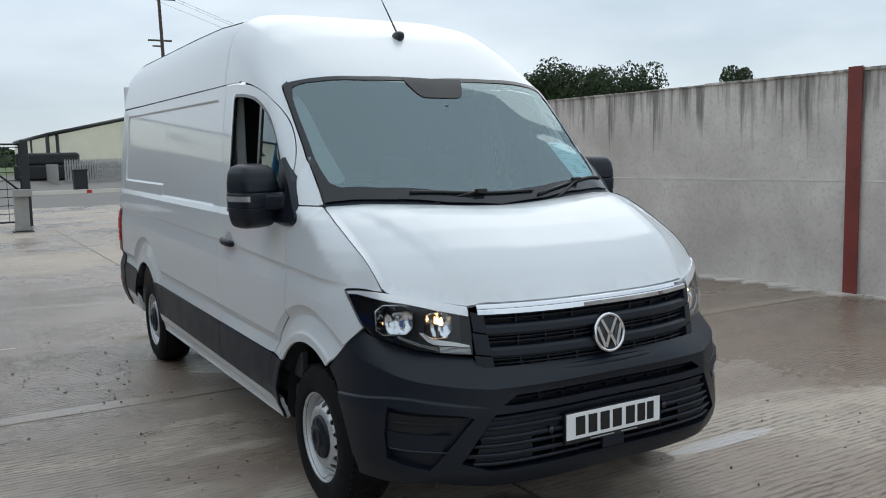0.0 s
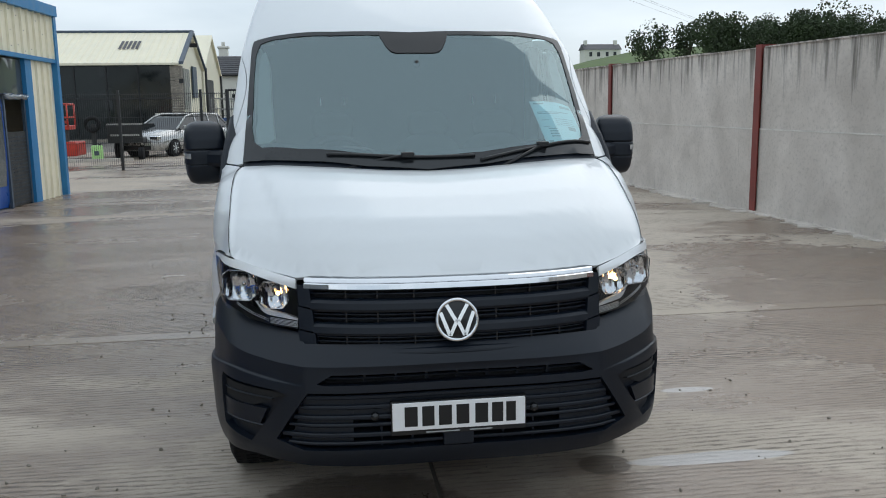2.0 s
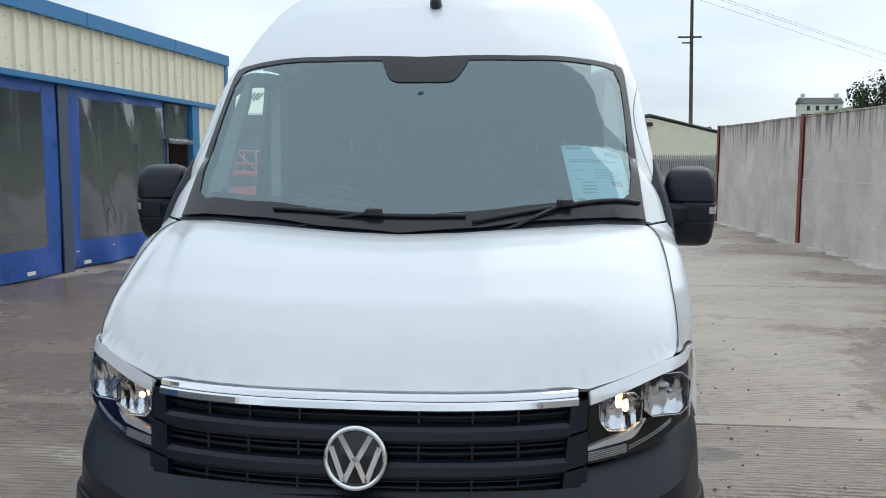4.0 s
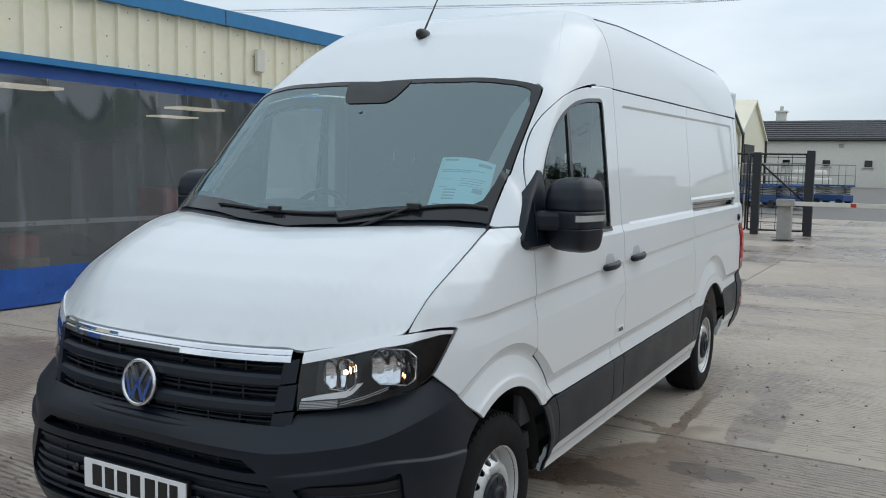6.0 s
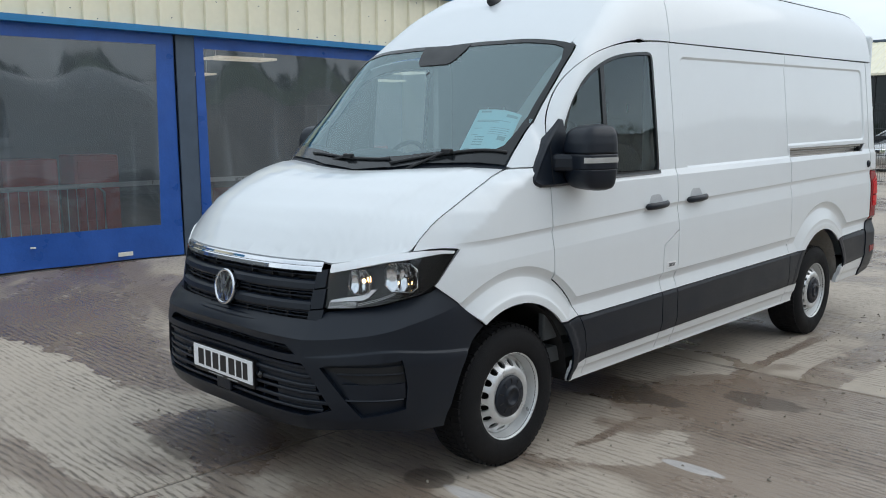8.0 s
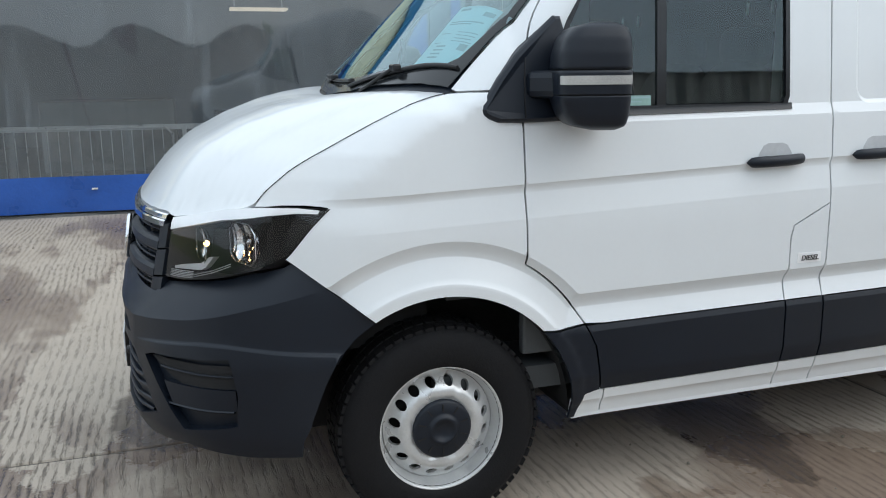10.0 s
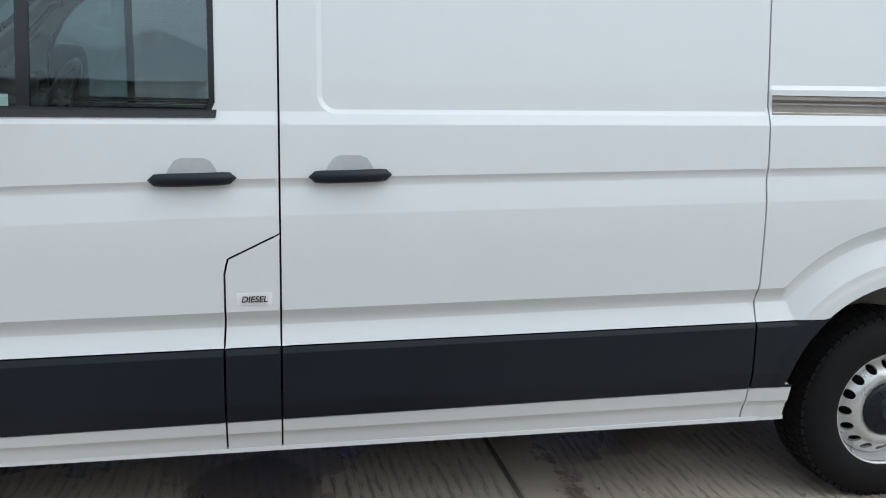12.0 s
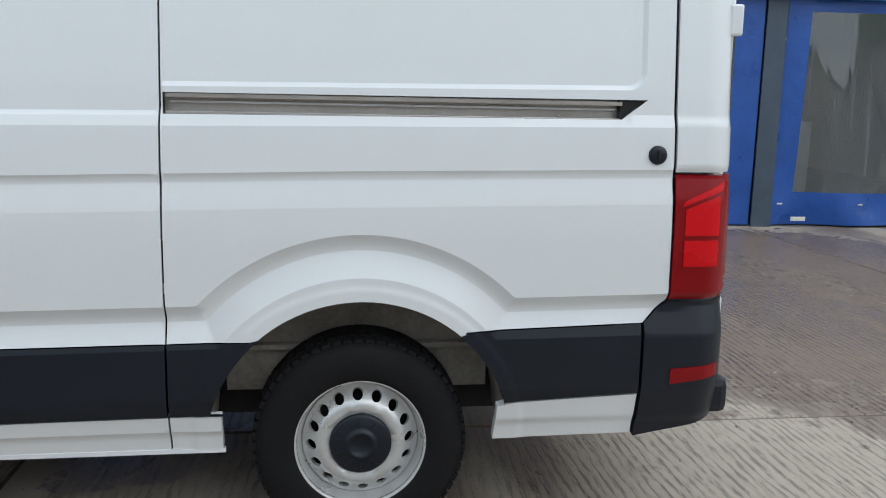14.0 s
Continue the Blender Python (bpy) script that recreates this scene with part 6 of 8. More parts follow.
def side_panels(sgn):
    S = side_surf(sgn)
    f, fr = WHEELS[0], WHEELS[1]
    # front wing: from the headlamp back to the door, over the arch
    wing = [(0.645, 1.096), (0.60, 1.048), (0.53, 0.962), (0.514, 0.945)]
    wing += arc(f[0], f[1], f[3], 120, 43, 18)
    wing += [(1.40, 0.650), (1.492, 0.662)] + DOOR_ARC + [(1.272, 1.14), (1.268, 1.335), (1.275, 1.402), (1.17, 1.432), (1.11, 1.432), (1.055, 1.428)]
    wing += [(y, float(np.interp(y, SHUT_Y, SHUT_Z))) for y in (1.0, 0.93, 0.864, 0.80, 0.70, 0.66, 0.60, 0.547, 0.503, 0.475, 0.445)] + [(0.437, 1.101), (0.47, 1.100), (0.516, 1.103), (0.58, 1.102)]
    patch("front_wing", wing, side_surf(sgn, False), M_PAINT, van, gap=0.003, step=0.024, lines=LINES)
    # door with its window opening
    seam = DOOR_SEAM
    door_low = [(1.568, rk(BAND1, 1.57)), (1.495, 0.662)] + DOOR_ARC + [(1.272, 1.14)]
    if sgn > 0:
        rear = [(2.468, 1.02), (2.315, 0.945), (2.305, 0.90), (2.305, 0.76), (2.30, rk(BAND1, 2.3))]
    else:
        rear = [(2.468, 1.02), (2.468, rk(BAND1, 2.47))]
    hole = [(1.40, 1.365)] + flow([(1.395, 1.46), (1.402, 1.55), (1.43, 1.64), (1.50, 1.75), (1.60, 1.85), (1.72, 1.925), (1.88, 1.985), (2.05, 2.015), (2.235, 2.03)], 3) + [(2.262, 2.026), (2.279, 2.012), (2.284, 1.98), (2.285, 1.40), (2.27, 1.365)]
    door = yz(door_low + seam + rear)
    d_ob = patch("cab_door", door, S, M_PAINT, van, holes=[yz(hole)], gap=0.003, step=0.028, lines=LINES)
    # rubber round the window, pane, divider
    out = yz(hole)
    patch("window_seal", inset(resample(out, 0.03), -0.003), S, M_GLOSSBLACK, d_ob, holes=[inset(resample(out, 0.03), 0.014)], off=0.002, thick=0.02, step=0.02)
    if sgn > 0:
        g = patch("side_window", inset(resample(out, 0.03), 0.018), S, M_SIDEGLASS, d_ob, off=-0.006, thick=0, step=0.05)
    else:
        g = patch("side_window", yz([(1.40, 1.365), (1.395, 1.50), (1.43, 1.64), (1.50, 1.75), (1.60, 1.85), (1.72, 1.925), (1.77, 1.95), (1.76, 1.365)]), S, M_SIDEGLASS, d_ob, off=-0.006, thick=0, step=0.05)
    g.visible_shadow = False
    if sgn > 0:
        stk = patch("window_sticker", yz([(1.655, 1.376), (1.735, 1.376), (1.735, 1.412), (1.655, 1.412)]), S, mat("sticker_green", (0.30, 0.48, 0.44), 0.6), g, "pale green printed sticker", off=-0.004, thick=0, step=0.02)
        for z0, z1, y1 in ((1.402, 1.408, 1.73), (1.390, 1.393, 1.70)):
            patch("print_bar", yz([(1.66, z0), (y1, z0), (y1, z1), (1.66, z1)]), S, M_PRINT, stk, off=-0.003, thick=0, step=0.02)
    patch("window_divider", yz([(1.755, 1.355), (1.79, 1.355), (1.80, 1.942), (1.765, 1.930)]), S, M_GLOSSBLACK, d_ob, off=0.001, thick=0.015)
    patch("belt_strip", yz([(1.39, 1.345), (2.29, 1.355), (2.293, 1.378), (1.39, 1.372)]), S, M_GLOSSBLACK, d_ob, off=0.006, thick=0.02, step=0.02)
    # the black triangle under the mirror, a wedge set into the foot of the pillar
    outline = resample([(1.134, 1.392), (1.128, 1.376), (1.134, 1.360), (1.150, 1.348), (1.182, 1.337), (1.27, 1.335), (1.42, 1.338), (1.425, 1.61), (1.410, 1.664), (1.385, 1.664), (1.25, 1.545), (1.19, 1.473)], 0.03)
    bm = bm_new()
    rings = []
    for inn, dx in ((0.0, -0.080), (0.0, -0.016), (0.004, -0.008), (0.013, 0.0)):
        ring = inset(outline, inn) if inn else outline
        rings.append([bm.verts.new((sgn * (1.001 - 0.17 * (z - 1.33) - 0.14 * max(0.0, 1.2 - y) + dx), y, z)) for y, z in ring])
    for r0, r1 in zip(rings, rings[1:]):
        for i in range(len(r0)):
            bm.faces.new((r0[i], r0[(i + 1) % len(r0)], r1[(i + 1) % len(r0)], r1[i]))
    bm.faces.new(rings[-1])
    bmesh.ops.recalc_face_normals(bm, faces=bm.faces)
    mb = part("mirror_base", bm, M_PLASTIC, van)
    part("base_seam", tube(bm_new(), [(sgn * (1.0012 - 0.17 * (z - 1.33)), 1.268 + 0.08 * max(0.0, z - 1.42), z) for z in (1.350, 1.40, 1.46, 1.535)], 0.0018, 6), M_SEAM, mb)
    if sgn > 0:
        flap = [(2.468, 1.02), (2.315, 0.945), (2.305, 0.90), (2.305, 0.76), (2.30, rk(BAND1, 2.3)), (2.468, rk(BAND1, 2.47))]
        fl = patch("fuel_flap", flap, side_surf(sgn, False), M_PAINT, van, gap=0.003, step=0.022, lines=LINES)
        plate = patch("fuel_label", rounded(2.338, 2.442, 0.806, 0.842, 0.004, 2), side_surf(sgn, False), M_PLATE, fl, "white fuel label", off=0.002, thick=0.002)
        cu = bpy.data.curves.new("fuel_word", "FONT")
        cu.body, cu.size, cu.align_x, cu.align_y, cu.shear = "DIESEL", 0.026, "CENTER", "CENTER", 0.2
        cu.extrude, cu.offset = 0.0005, 0.0004
        cu.materials.append(M_INK)
        w = new("fuel_word", cu)
        w.matrix_basis = Matrix.Translation((float(side_x(2.39, 0.823)) + 0.0055, 2.39, 0.823)) @ pose(0, 0, 0, 90, 0, 90)
        w.parent = fl
    # load door / side panel and the rear quarter
    edge = 2.468
    mid = 4.045
    p1 = [(edge, rk(BAND1, edge)), (mid, rk(BAND1, mid)), (mid, 2.112), (edge, 2.10)]
    patch("sliding_door" if sgn > 0 else "side_panel", yz(p1), S, M_PAINT, van, gap=0.003 if sgn > 0 else 0.0015, step=0.035, lines=LINES)
    q = [(mid, rk(BAND1, mid)), (4.30, rk(BAND1, 4.3))] + arc(fr[0], fr[1], fr[3], 132, 48, 20) + [(4.97, rk(BAND1, 4.97)), (5.55, rk(BAND1, 5.55)), (5.63, 0.822), (5.625, 1.232), (5.622, 2.13), (mid, 2.112)]
    holes = [yz([(4.05 + 0.004, 1.392), (5.45, 1.398), (5.535, 1.46), (4.05 + 0.004, 1.455)])] if sgn > 0 else []
    rq = patch("rear_quarter", yz(q), S, M_PAINT, van, gap=0.003 if sgn > 0 else 0.0015, step=0.028, lines=LINES, holes=holes)
    patch("rear_corner", yz([(5.63, 1.234), (5.845, 1.234), (5.845, 2.13), (5.63, 2.13)]), S, M_PAINT, van, gap=0.003, step=0.022)
    if sgn > 0:
        x0 = 0.955
        bm = boxes(((x0 - 0.055, 4.05, 1.385), (x0 - 0.050, 5.55, 1.465)))
        rail = part("rail_channel", bm, M_RAIL, van, "grooved steel sliding door rail")
        part("rail_lip", boxes(((x0 - 0.05, 4.06, 1.440), (x0 - 0.004, 5.455, 1.454)), bevel=0.002), M_RAIL, rail)
        part("rail_lip", boxes(((x0 - 0.05, 4.06, 1.392), (x0 + 0.000, 5.45, 1.401)), bevel=0.002), M_RAIL, rail)
        part("rail_bead", boxes(((x0 - 0.05, 4.07, 1.425), (x0 - 0.03, 5.44, 1.432)), bevel=0.001), M_STEEL, rail)
        part("rail_stop", prism(bm_new(), [(5.452, 1.395), (5.53, 1.459), (5.452, 1.459)], x0 - 0.05, x0 - 0.012, "x"), M_INK, rail)
        lock = bm_new()
        lathe(lock, [(0.0, 0.012), (0.012, 0.012), (0.022, 0.010), (0.029, 0.006), (0.030, 0.0), (0.030, -0.02)], 24)
        lk = part("lock_barrel", lock, M_PLASTIC, van, "black round door lock", smooth=True)
        lk.matrix_basis = Matrix.Translation((float(side_x(5.567, 1.29)) + 0.002, 5.567, 1.29))
        part("key_slot", boxes(((0.012, -0.003, -0.016), (0.016, 0.003, 0.016))), M_INK, lk)
    # black rubbing band, in its pieces
    cuts = [(1.50, 2.298), (2.302, 2.466), (2.470, 4.043)] if sgn > 0 else [(1.50, 2.466), (2.470, 4.043)]
    B = side_surf(sgn, False)
    for i, (ya, yb) in enumerate(cuts):
        o = [(ya, rk(BAND0, ya)), (yb, rk(BAND0, yb)), (yb, rk(BAND1, yb)), (ya, rk(BAND1, ya))]
        if i == 0:
            o = [(1.56, rk(BAND0, 1.56)), (yb, rk(BAND0, yb)), (yb, rk(BAND1, yb)), (1.497, rk(BAND1, 1.48)), (1.535, 0.58)]
        patch("side_band", o, B, M_PLASTIC, van, gap=0.0015, off=0.004, step=0.03, lines=LINES)
    o = arc(f[0], f[1], f[3], 42, 2, 10) + [(1.452, 0.32), (1.475, 0.322), (1.50, 0.41), (1.556, rk(BAND0, 1.556)), (1.53, 0.58), (1.490, 0.658), (1.40, 0.646)]
    patch("arch_trim", o, B, M_PLASTIC, van, gap=0.001, off=0.005, step=0.02)
    o = [(4.047, rk(BAND0, 4.05))] + [(4.21, 0.466)] + arc(fr[0], fr[1], fr[3], 165, 130, 10) + [(4.28, rk(BAND1, 4.3)), (4.047, rk(BAND1, 4.05))]
    patch("side_band", o, B, M_PLASTIC, van, gap=0.0015, off=0.004, step=0.02, lines=LINES)
    o = arc(fr[0], fr[1], fr[3], 50, 16, 10) + [(5.10, 0.488), (5.545, 0.511), (5.545, rk(BAND1, 5.55)), (4.98, rk(BAND1, 4.97))]
    patch("side_band", o, B, M_PLASTIC, van, gap=0.0015, off=0.004, step=0.02, lines=LINES)
    # white sill under the band
    for ya, yb in [(1.468, 1.575)] + ([(1.578, 2.298), (2.302, 2.466), (2.470, 4.043)] if sgn > 0 else [(1.578, 2.466), (2.470, 4.043)]) + [(4.047, 4.205)]:
        patch("sill", [(ya, SILL + 0.010 * (ya - 3)), (yb, SILL + 0.010 * (yb - 3)), (yb, rk(BAND0, yb) - 0.003), (ya, rk(BAND0, ya) - 0.003)], B, M_PAINT, van, gap=0.001, off=0.0, step=0.02, thick=0.03, lines=SILL_LINES)
    xf_ = sgn * (float(side_x(3.0, SILL + 0.004)) - 0.004)
    bmf = prism(bm_new(), [(1.46, SILL - 0.012), (4.21, SILL + 0.000), (4.21, SILL + 0.014), (1.46, SILL + 0.002)], xf_ - 0.009, xf_ + 0.007, "x")
    part("sill_flange", bmf, M_PAINT, van)
    patch("sill", [(5.07, 0.345), (5.545, 0.352), (5.545, 0.507), (5.11, 0.485), (5.075, 0.474)], B, M_PAINT, van, gap=0.002, step=0.02, thick=0.03)
    # door handles
    for hy in (2.222, 2.676) if sgn > 0 else (2.222,):
        hz = 1.187 if hy < 2.5 else 1.198
        # the recess is body white; its shade is painted in as grey
        cup = patch("handle_cup", [(hy - 0.075, hz)] + [(hy - 0.066, hz + 0.022), (hy - 0.050, hz + 0.046), (hy - 0.030, hz + 0.054), (hy + 0.030, hz + 0.054), (hy + 0.050, hz + 0.046), (hy + 0.066, hz + 0.022)] + [(hy + 0.075, hz)], S, mat("cup_shade_grey", (0.50, 0.51, 0.52), 0.4), van, "white handle recess with its shade painted in as grey", off=0.001, thick=0.001, step=0.01)
        bm = bm_new()
        xb = float(side_x(hy, hz))
        pts = []
        for i in range(15):
            t = -1 + 2 * i / 14
            pts.append((sgn * (xb + 0.006 + 0.022 * (1 - t * t)), hy + 0.124 * t, hz - 0.006 + 0.004 * t))
        rings = []
        for i, p in enumerate(pts):
            t = -1 + 2 * i / 14
            k = (1 - abs(t) ** 9) ** 0.5 + 0.03
            rings.append([bm.verts.new((p[0] + 0.014 * k * math.cos(a), p[1], p[2] + 0.019 * k * math.sin(a))) for a in [2 * math.pi * j / 12 for j in range(12)]])
        for r0, r1 in zip(rings, rings[1:]):
            for j in range(12):
                bm.faces.new((r0[j], r0[(j + 1) % 12], r1[(j + 1) % 12], r1[j]))
        bm.faces.new(rings[0]), bm.faces.new(rings[-1])
        bmesh.ops.recalc_face_normals(bm, faces=bm.faces)
        part("door_handle", bm, M_PLASTIC, van, "black plastic pull handle", smooth=True)
    # rear lamp, wrapped round the corner
    lamp = [(5.63, 0.826), (5.845, 0.826), (5.845, 1.230), (5.63, 1.230)]
    lm = patch("rear_lamp", lamp, B, M_RED_LENS, van, "red rear lamp cluster", off=0.006, gap=0.002, step=0.02)
    patch("brake_lens", [(5.665, 1.035), (5.78, 1.035), (5.78, 1.162), (5.665, 1.118)], B, M_RED_BRIGHT, lm, off=0.010, thick=0.006, step=0.02)
    patch("tail_lens", [(5.665, 0.935), (5.78, 0.935), (5.78, 1.020), (5.665, 1.020)], B, M_RED_BRIGHT, lm, off=0.010, thick=0.006, step=0.02)
    patch("lens_edge", [(5.655, 1.127), (5.79, 1.177), (5.80, 1.207), (5.66, 1.142)], B, M_RED_BRIGHT, lm, off=0.010, thick=0.006, step=0.02)
    # rear bumper corner with its reflector
    rb = [(5.55, 0.345), (5.76, 0.385), (5.845, 0.405), (5.845, 0.822), (5.63, 0.820), (5.55, 0.746)]
    rbo = patch("rear_bumper_corner", rb, B, M_PLASTIC, van, gap=0.002, off=0.010, step=0.02, thick=0.04)
    patch("reflector", [(5.645, 0.543), (5.81, 0.565), (5.81, 0.606), (5.645, 0.595)], B, M_RED_LENS, rbo, "red strip reflector", off=0.014, thick=0.006, step=0.02)
    return S


for sg in (1, -1):
    side_panels(sg)
    # pillar and cheek of the roof, from the door seam up to the windscreen edge and the roof seam
    S = side_surf(sg)
    lower = [(1.078, 1.4295), (1.11, 1.4315), (1.17, 1.433)] + [p for p in DOOR_SEAM if p[1] > 1.401]
    lo = [(y, v_of(y, z) + 0.004) for y, z in lower]

    def v_at_x(y, x):
        zb, zt = float(zb_of(y)), float(zt_of(y))
        xb, lo, hi = float(side_x(y, zb)), 0.0, 1.0
        for _ in range(30):
            mid_ = (lo + hi) / 2
            th = mid_ * math.pi / 2
            z = zb + (zt - zb) * math.sin(th) ** (2 / float(m_of(y)))
            if (xb - float(lean_of(y)) * (z - zb)) * math.cos(th) ** (2 / float(n_of(y))) > x:
                lo = mid_
            else:
                hi = mid_
        return zb + lo
    edge_ = [(0.60 + 0.20 * i / 12, 2.49 - 0.59 * i / 12) for i in range(13)] + [(0.80, 1.9 - 0.235 * i / 6) for i in range(1, 7)] + [(0.832, 1.657), (0.838, 1.62), (0.846, 1.45), (0.855, 1.25), (0.860, 1.12), (0.864, 1.068)]
    dense = []
    for (xa, ya), (xb_, yb_) in zip(edge_, edge_[1:]):
        k_ = max(1, int(abs(ya - yb_) / 0.03))
        dense += [(xa + (xb_ - xa) * i / k_, ya + (yb_ - ya) * i / k_) for i in range(k_)]
    up = [(y, v_at_x(y, x)) for x, y in dense + [(0.865, 1.066)]]
    patch("pillar", lo + [(2.49, lo[-1][1])] + up, S, M_PAINT, van, gap=0.002, step=0.025)
    patch("roof_side", [(2.492, v_of(2.492, 2.103)), (4.045, v_of(4.045, 2.115)), (5.62, v_of(5.62, 2.133)), (5.82, v_of(5.8, 2.133)), (5.82, v_at_x(5.82, 0.60)), *[(y, v_at_x(y, 0.60)) for y in np.linspace(5.7, 2.492, 60)]], S, M_PAINT, van, gap=0.002, step=0.03)
    part("gutter", tube(bm_new(), [(sg * (float(side_x(y, 2.10)) - 0.004), y, 2.1015 + 0.0082 * (y - 2.47)) for y in np.linspace(2.49, 5.7, 24)], 0.005, 6), M_SEAM, van)

for sg in (1, -1):
    pts_ = [(0.735, y) for y in np.linspace(2.56, 5.66, 40)]
    q_ = top_surf(np.array([p[0] for p in pts_]), np.array([p[1] for p in pts_]))
    part("roof_groove", tube(bm_new(), [(sg * a, b, c - 0.001) for a, b, c in q_], 0.005, 6), M_SEAM, van)

roof_front = [(-0.60, 2.49), (0.60, 2.49), (0.80, 1.9), (0.80, 1.66)] + [(x, float(ws_top(abs(x)))) for x in np.linspace(0.79, -0.79, 17)] + [(-0.80, 1.66), (-0.80, 1.9)]
patch("roof_front", roof_front, top_surf, M_PAINT, van, step=0.04, gap=-0.001)
patch("roof", [(-0.60, 2.492), (0.60, 2.492), (0.60, 5.82), (-0.60, 5.82)], top_surf, M_PAINT, van, step=0.06, gap=-0.001)

# windscreen, its black border, and the camera pod
ws = [(x, float(ws_low(abs(x)))) for x in np.linspace(-0.862, 0.862, 25)] + [(0.855, 1.25), (0.846, 1.45), (0.838, 1.62)] + [(x, float(ws_top(abs(x)))) for x in np.linspace(0.826, -0.826, 21)] + [(-0.838, 1.62), (-0.846, 1.45), (-0.855, 1.25)]
cut = [(x, float(ws_low(abs(x))) + 0.060) for x in np.linspace(-0.77, 0.77, 19)] + [(0.808, 1.12), (0.822, 1.20), (0.818, 1.45), (0.812, 1.56), (0.79, 1.612)] + [(x, float(ws_top(abs(x))) - 0.028) for x in np.linspace(0.75, -0.75, 19)] + [(-0.79, 1.612), (-0.812, 1.56), (-0.818, 1.45), (-0.822, 1.20), (-0.808, 1.12)]
screen = patch("windscreen", ws, top_surf, M_SCREEN, van, "tinted windscreen with a black border", off=0.004, gap=0.004, thick=0, step=0.06)
screen.visible_shadow = False
patch("screen_border", ws, top_surf, M_BORDER, screen, holes=[cut], gap=0.004, off=0.007, thick=0.004, step=0.03)
patch("camera_pod", [(-0.175, 1.553), (0.195, 1.553), (0.180, 1.51), (0.158, 1.468), (0.138, 1.446), (0.112, 1.436), (-0.092, 1.436), (-0.118, 1.446), (-0.138, 1.468), (-0.160, 1.51)], top_surf, M_INK, screen, off=0.0085, thick=0.004, step=0.02)
sens = bm_new()
bmesh.ops.create_uvsphere(sens, u_segments=12, v_segments=8, radius=0.018, matrix=Matrix.Translation((0.01, 1.395, 1.912)))
part("rain_sensor", sens, M_INK, screen)

# bonnet
bh = [(x, float(nose_y(np.array([x]), np.array([float(lip_z(x))]))[0])) for x in (0.585, 0.61, 0.64, 0.67, 0.70, 0.73, 0.76, 0.79, 0.815, 0.835)] + [(0.860, 0.402), (0.872, 0.422), (0.8775, 0.436)]
bh += [(shut_x(y), y) for y in (0.445, 0.475, 0.503, 0.547, 0.60, 0.66, 0.70, 0.80, 0.864, 0.93, 0.99, 1.04)]
front = [(x, float(nose_y(np.array([x]), np.array([1.047]))[0])) for x in np.linspace(-0.56, 0.56, 15)]
back = [(x, float(ws_low(min(0.862, abs(x)))) - 0.006) for x in np.linspace(0.855, -0.855, 21)]
bon = front + bh + back + [(-x, y) for x, y in bh[::-1]]
patch("bonnet", bon, bonnet_surf, M_PAINT, van, gap=0.003, step=0.028, thick=0.02)
for sg in (1, -1):
    # a thin dark tube added to draw the shaded gap between bonnet and wing
    part("shut_gap", tube(bm_new(), [(sg * (shut_x(y) + 0.0015), y, float(np.interp(y, SHUT_Y, SHUT_Z)) + 0.0004) for y in np.linspace(0.445, 1.045, 26)], 0.0015, 6), M_SEAM, van)
scut = [(x, float(ws_low(abs(x))) - 0.03) for x in np.linspace(-0.866, 0.866, 25)] + [(x, float(ws_low(abs(x))) + 0.09) for x in np.linspace(0.866, -0.866, 25)]
patch("scuttle", scut, lambda x, y: top_surf(x, y) - np.array([0, 0, 0.007]), M_PLASTIC, van, "dark plastic scuttle under the wipers", thick=0, step=0.04)
part("under_bonnet", boxes(((-0.80, 0.50, 0.60), (0.80, 1.0, 1.10))), M_SEAM, van)
# ---- van front: bumper, grille, lamps ----
def bx(pts):
    return [(b_of_x(x, z), z) for x, z in pts]


def ax(pts):
    return [(a_of_x(x, z), z) for x, z in pts]


top = [(-0.55, 0.772), (0.55, 0.772), (0.585, 0.80), (0.605, 0.835), (0.70, 0.848), (0.80, 0.866), (0.86, 0.888)]
side_up = [(b_of_y(0.44, 0.915), 0.915), (b_of_y(0.514, 0.948), 0.948), (b_of_y(0.776, 0.734), 0.734), (b_of_y(0.71, 0.69), 0.69), (b_of_y(0.668, 0.645), 0.645), (b_of_y(0.625, 0.56), 0.56), (b_of_y(0.575, 0.42), 0.42), (b_of_y(0.55, 0.318), 0.318), (b_of_y(0.40, 0.320), 0.320)]
right = bx(top[2:]) + side_up
low = bx([(0.78, 0.345), (0.60, 0.322), (0.30, 0.314), (0, 0.314)])
outer = right + low
outer = outer + [(-a, z) for a, z in outer[::-1][1:]]
slot = bx([(-0.50, 0.655), (0.50, 0.655), (0.545, 0.66), (0.485, 0.696), (-0.485, 0.696), (-0.545, 0.66)])
mouth = bx([(-0.58, 0.625), (0.58, 0.625), (0.66, 0.50), (0.70, 0.43), (0.60, 0.395), (-0.60, 0.395), (-0.70, 0.43), (-0.66, 0.50)])


def vent(s):
    p = [(b_of_x(0.655, 0.612), 0.612), (b_of_x(0.70, 0.628), 0.628), (b_of_y(0.345, 0.648), 0.648), (b_of_y(0.365, 0.53), 0.53), (b_of_y(0.36, 0.43), 0.43), (b_of_x(0.80, 0.40), 0.40)]
    return [(s * a, z) for a, z in p][::s]


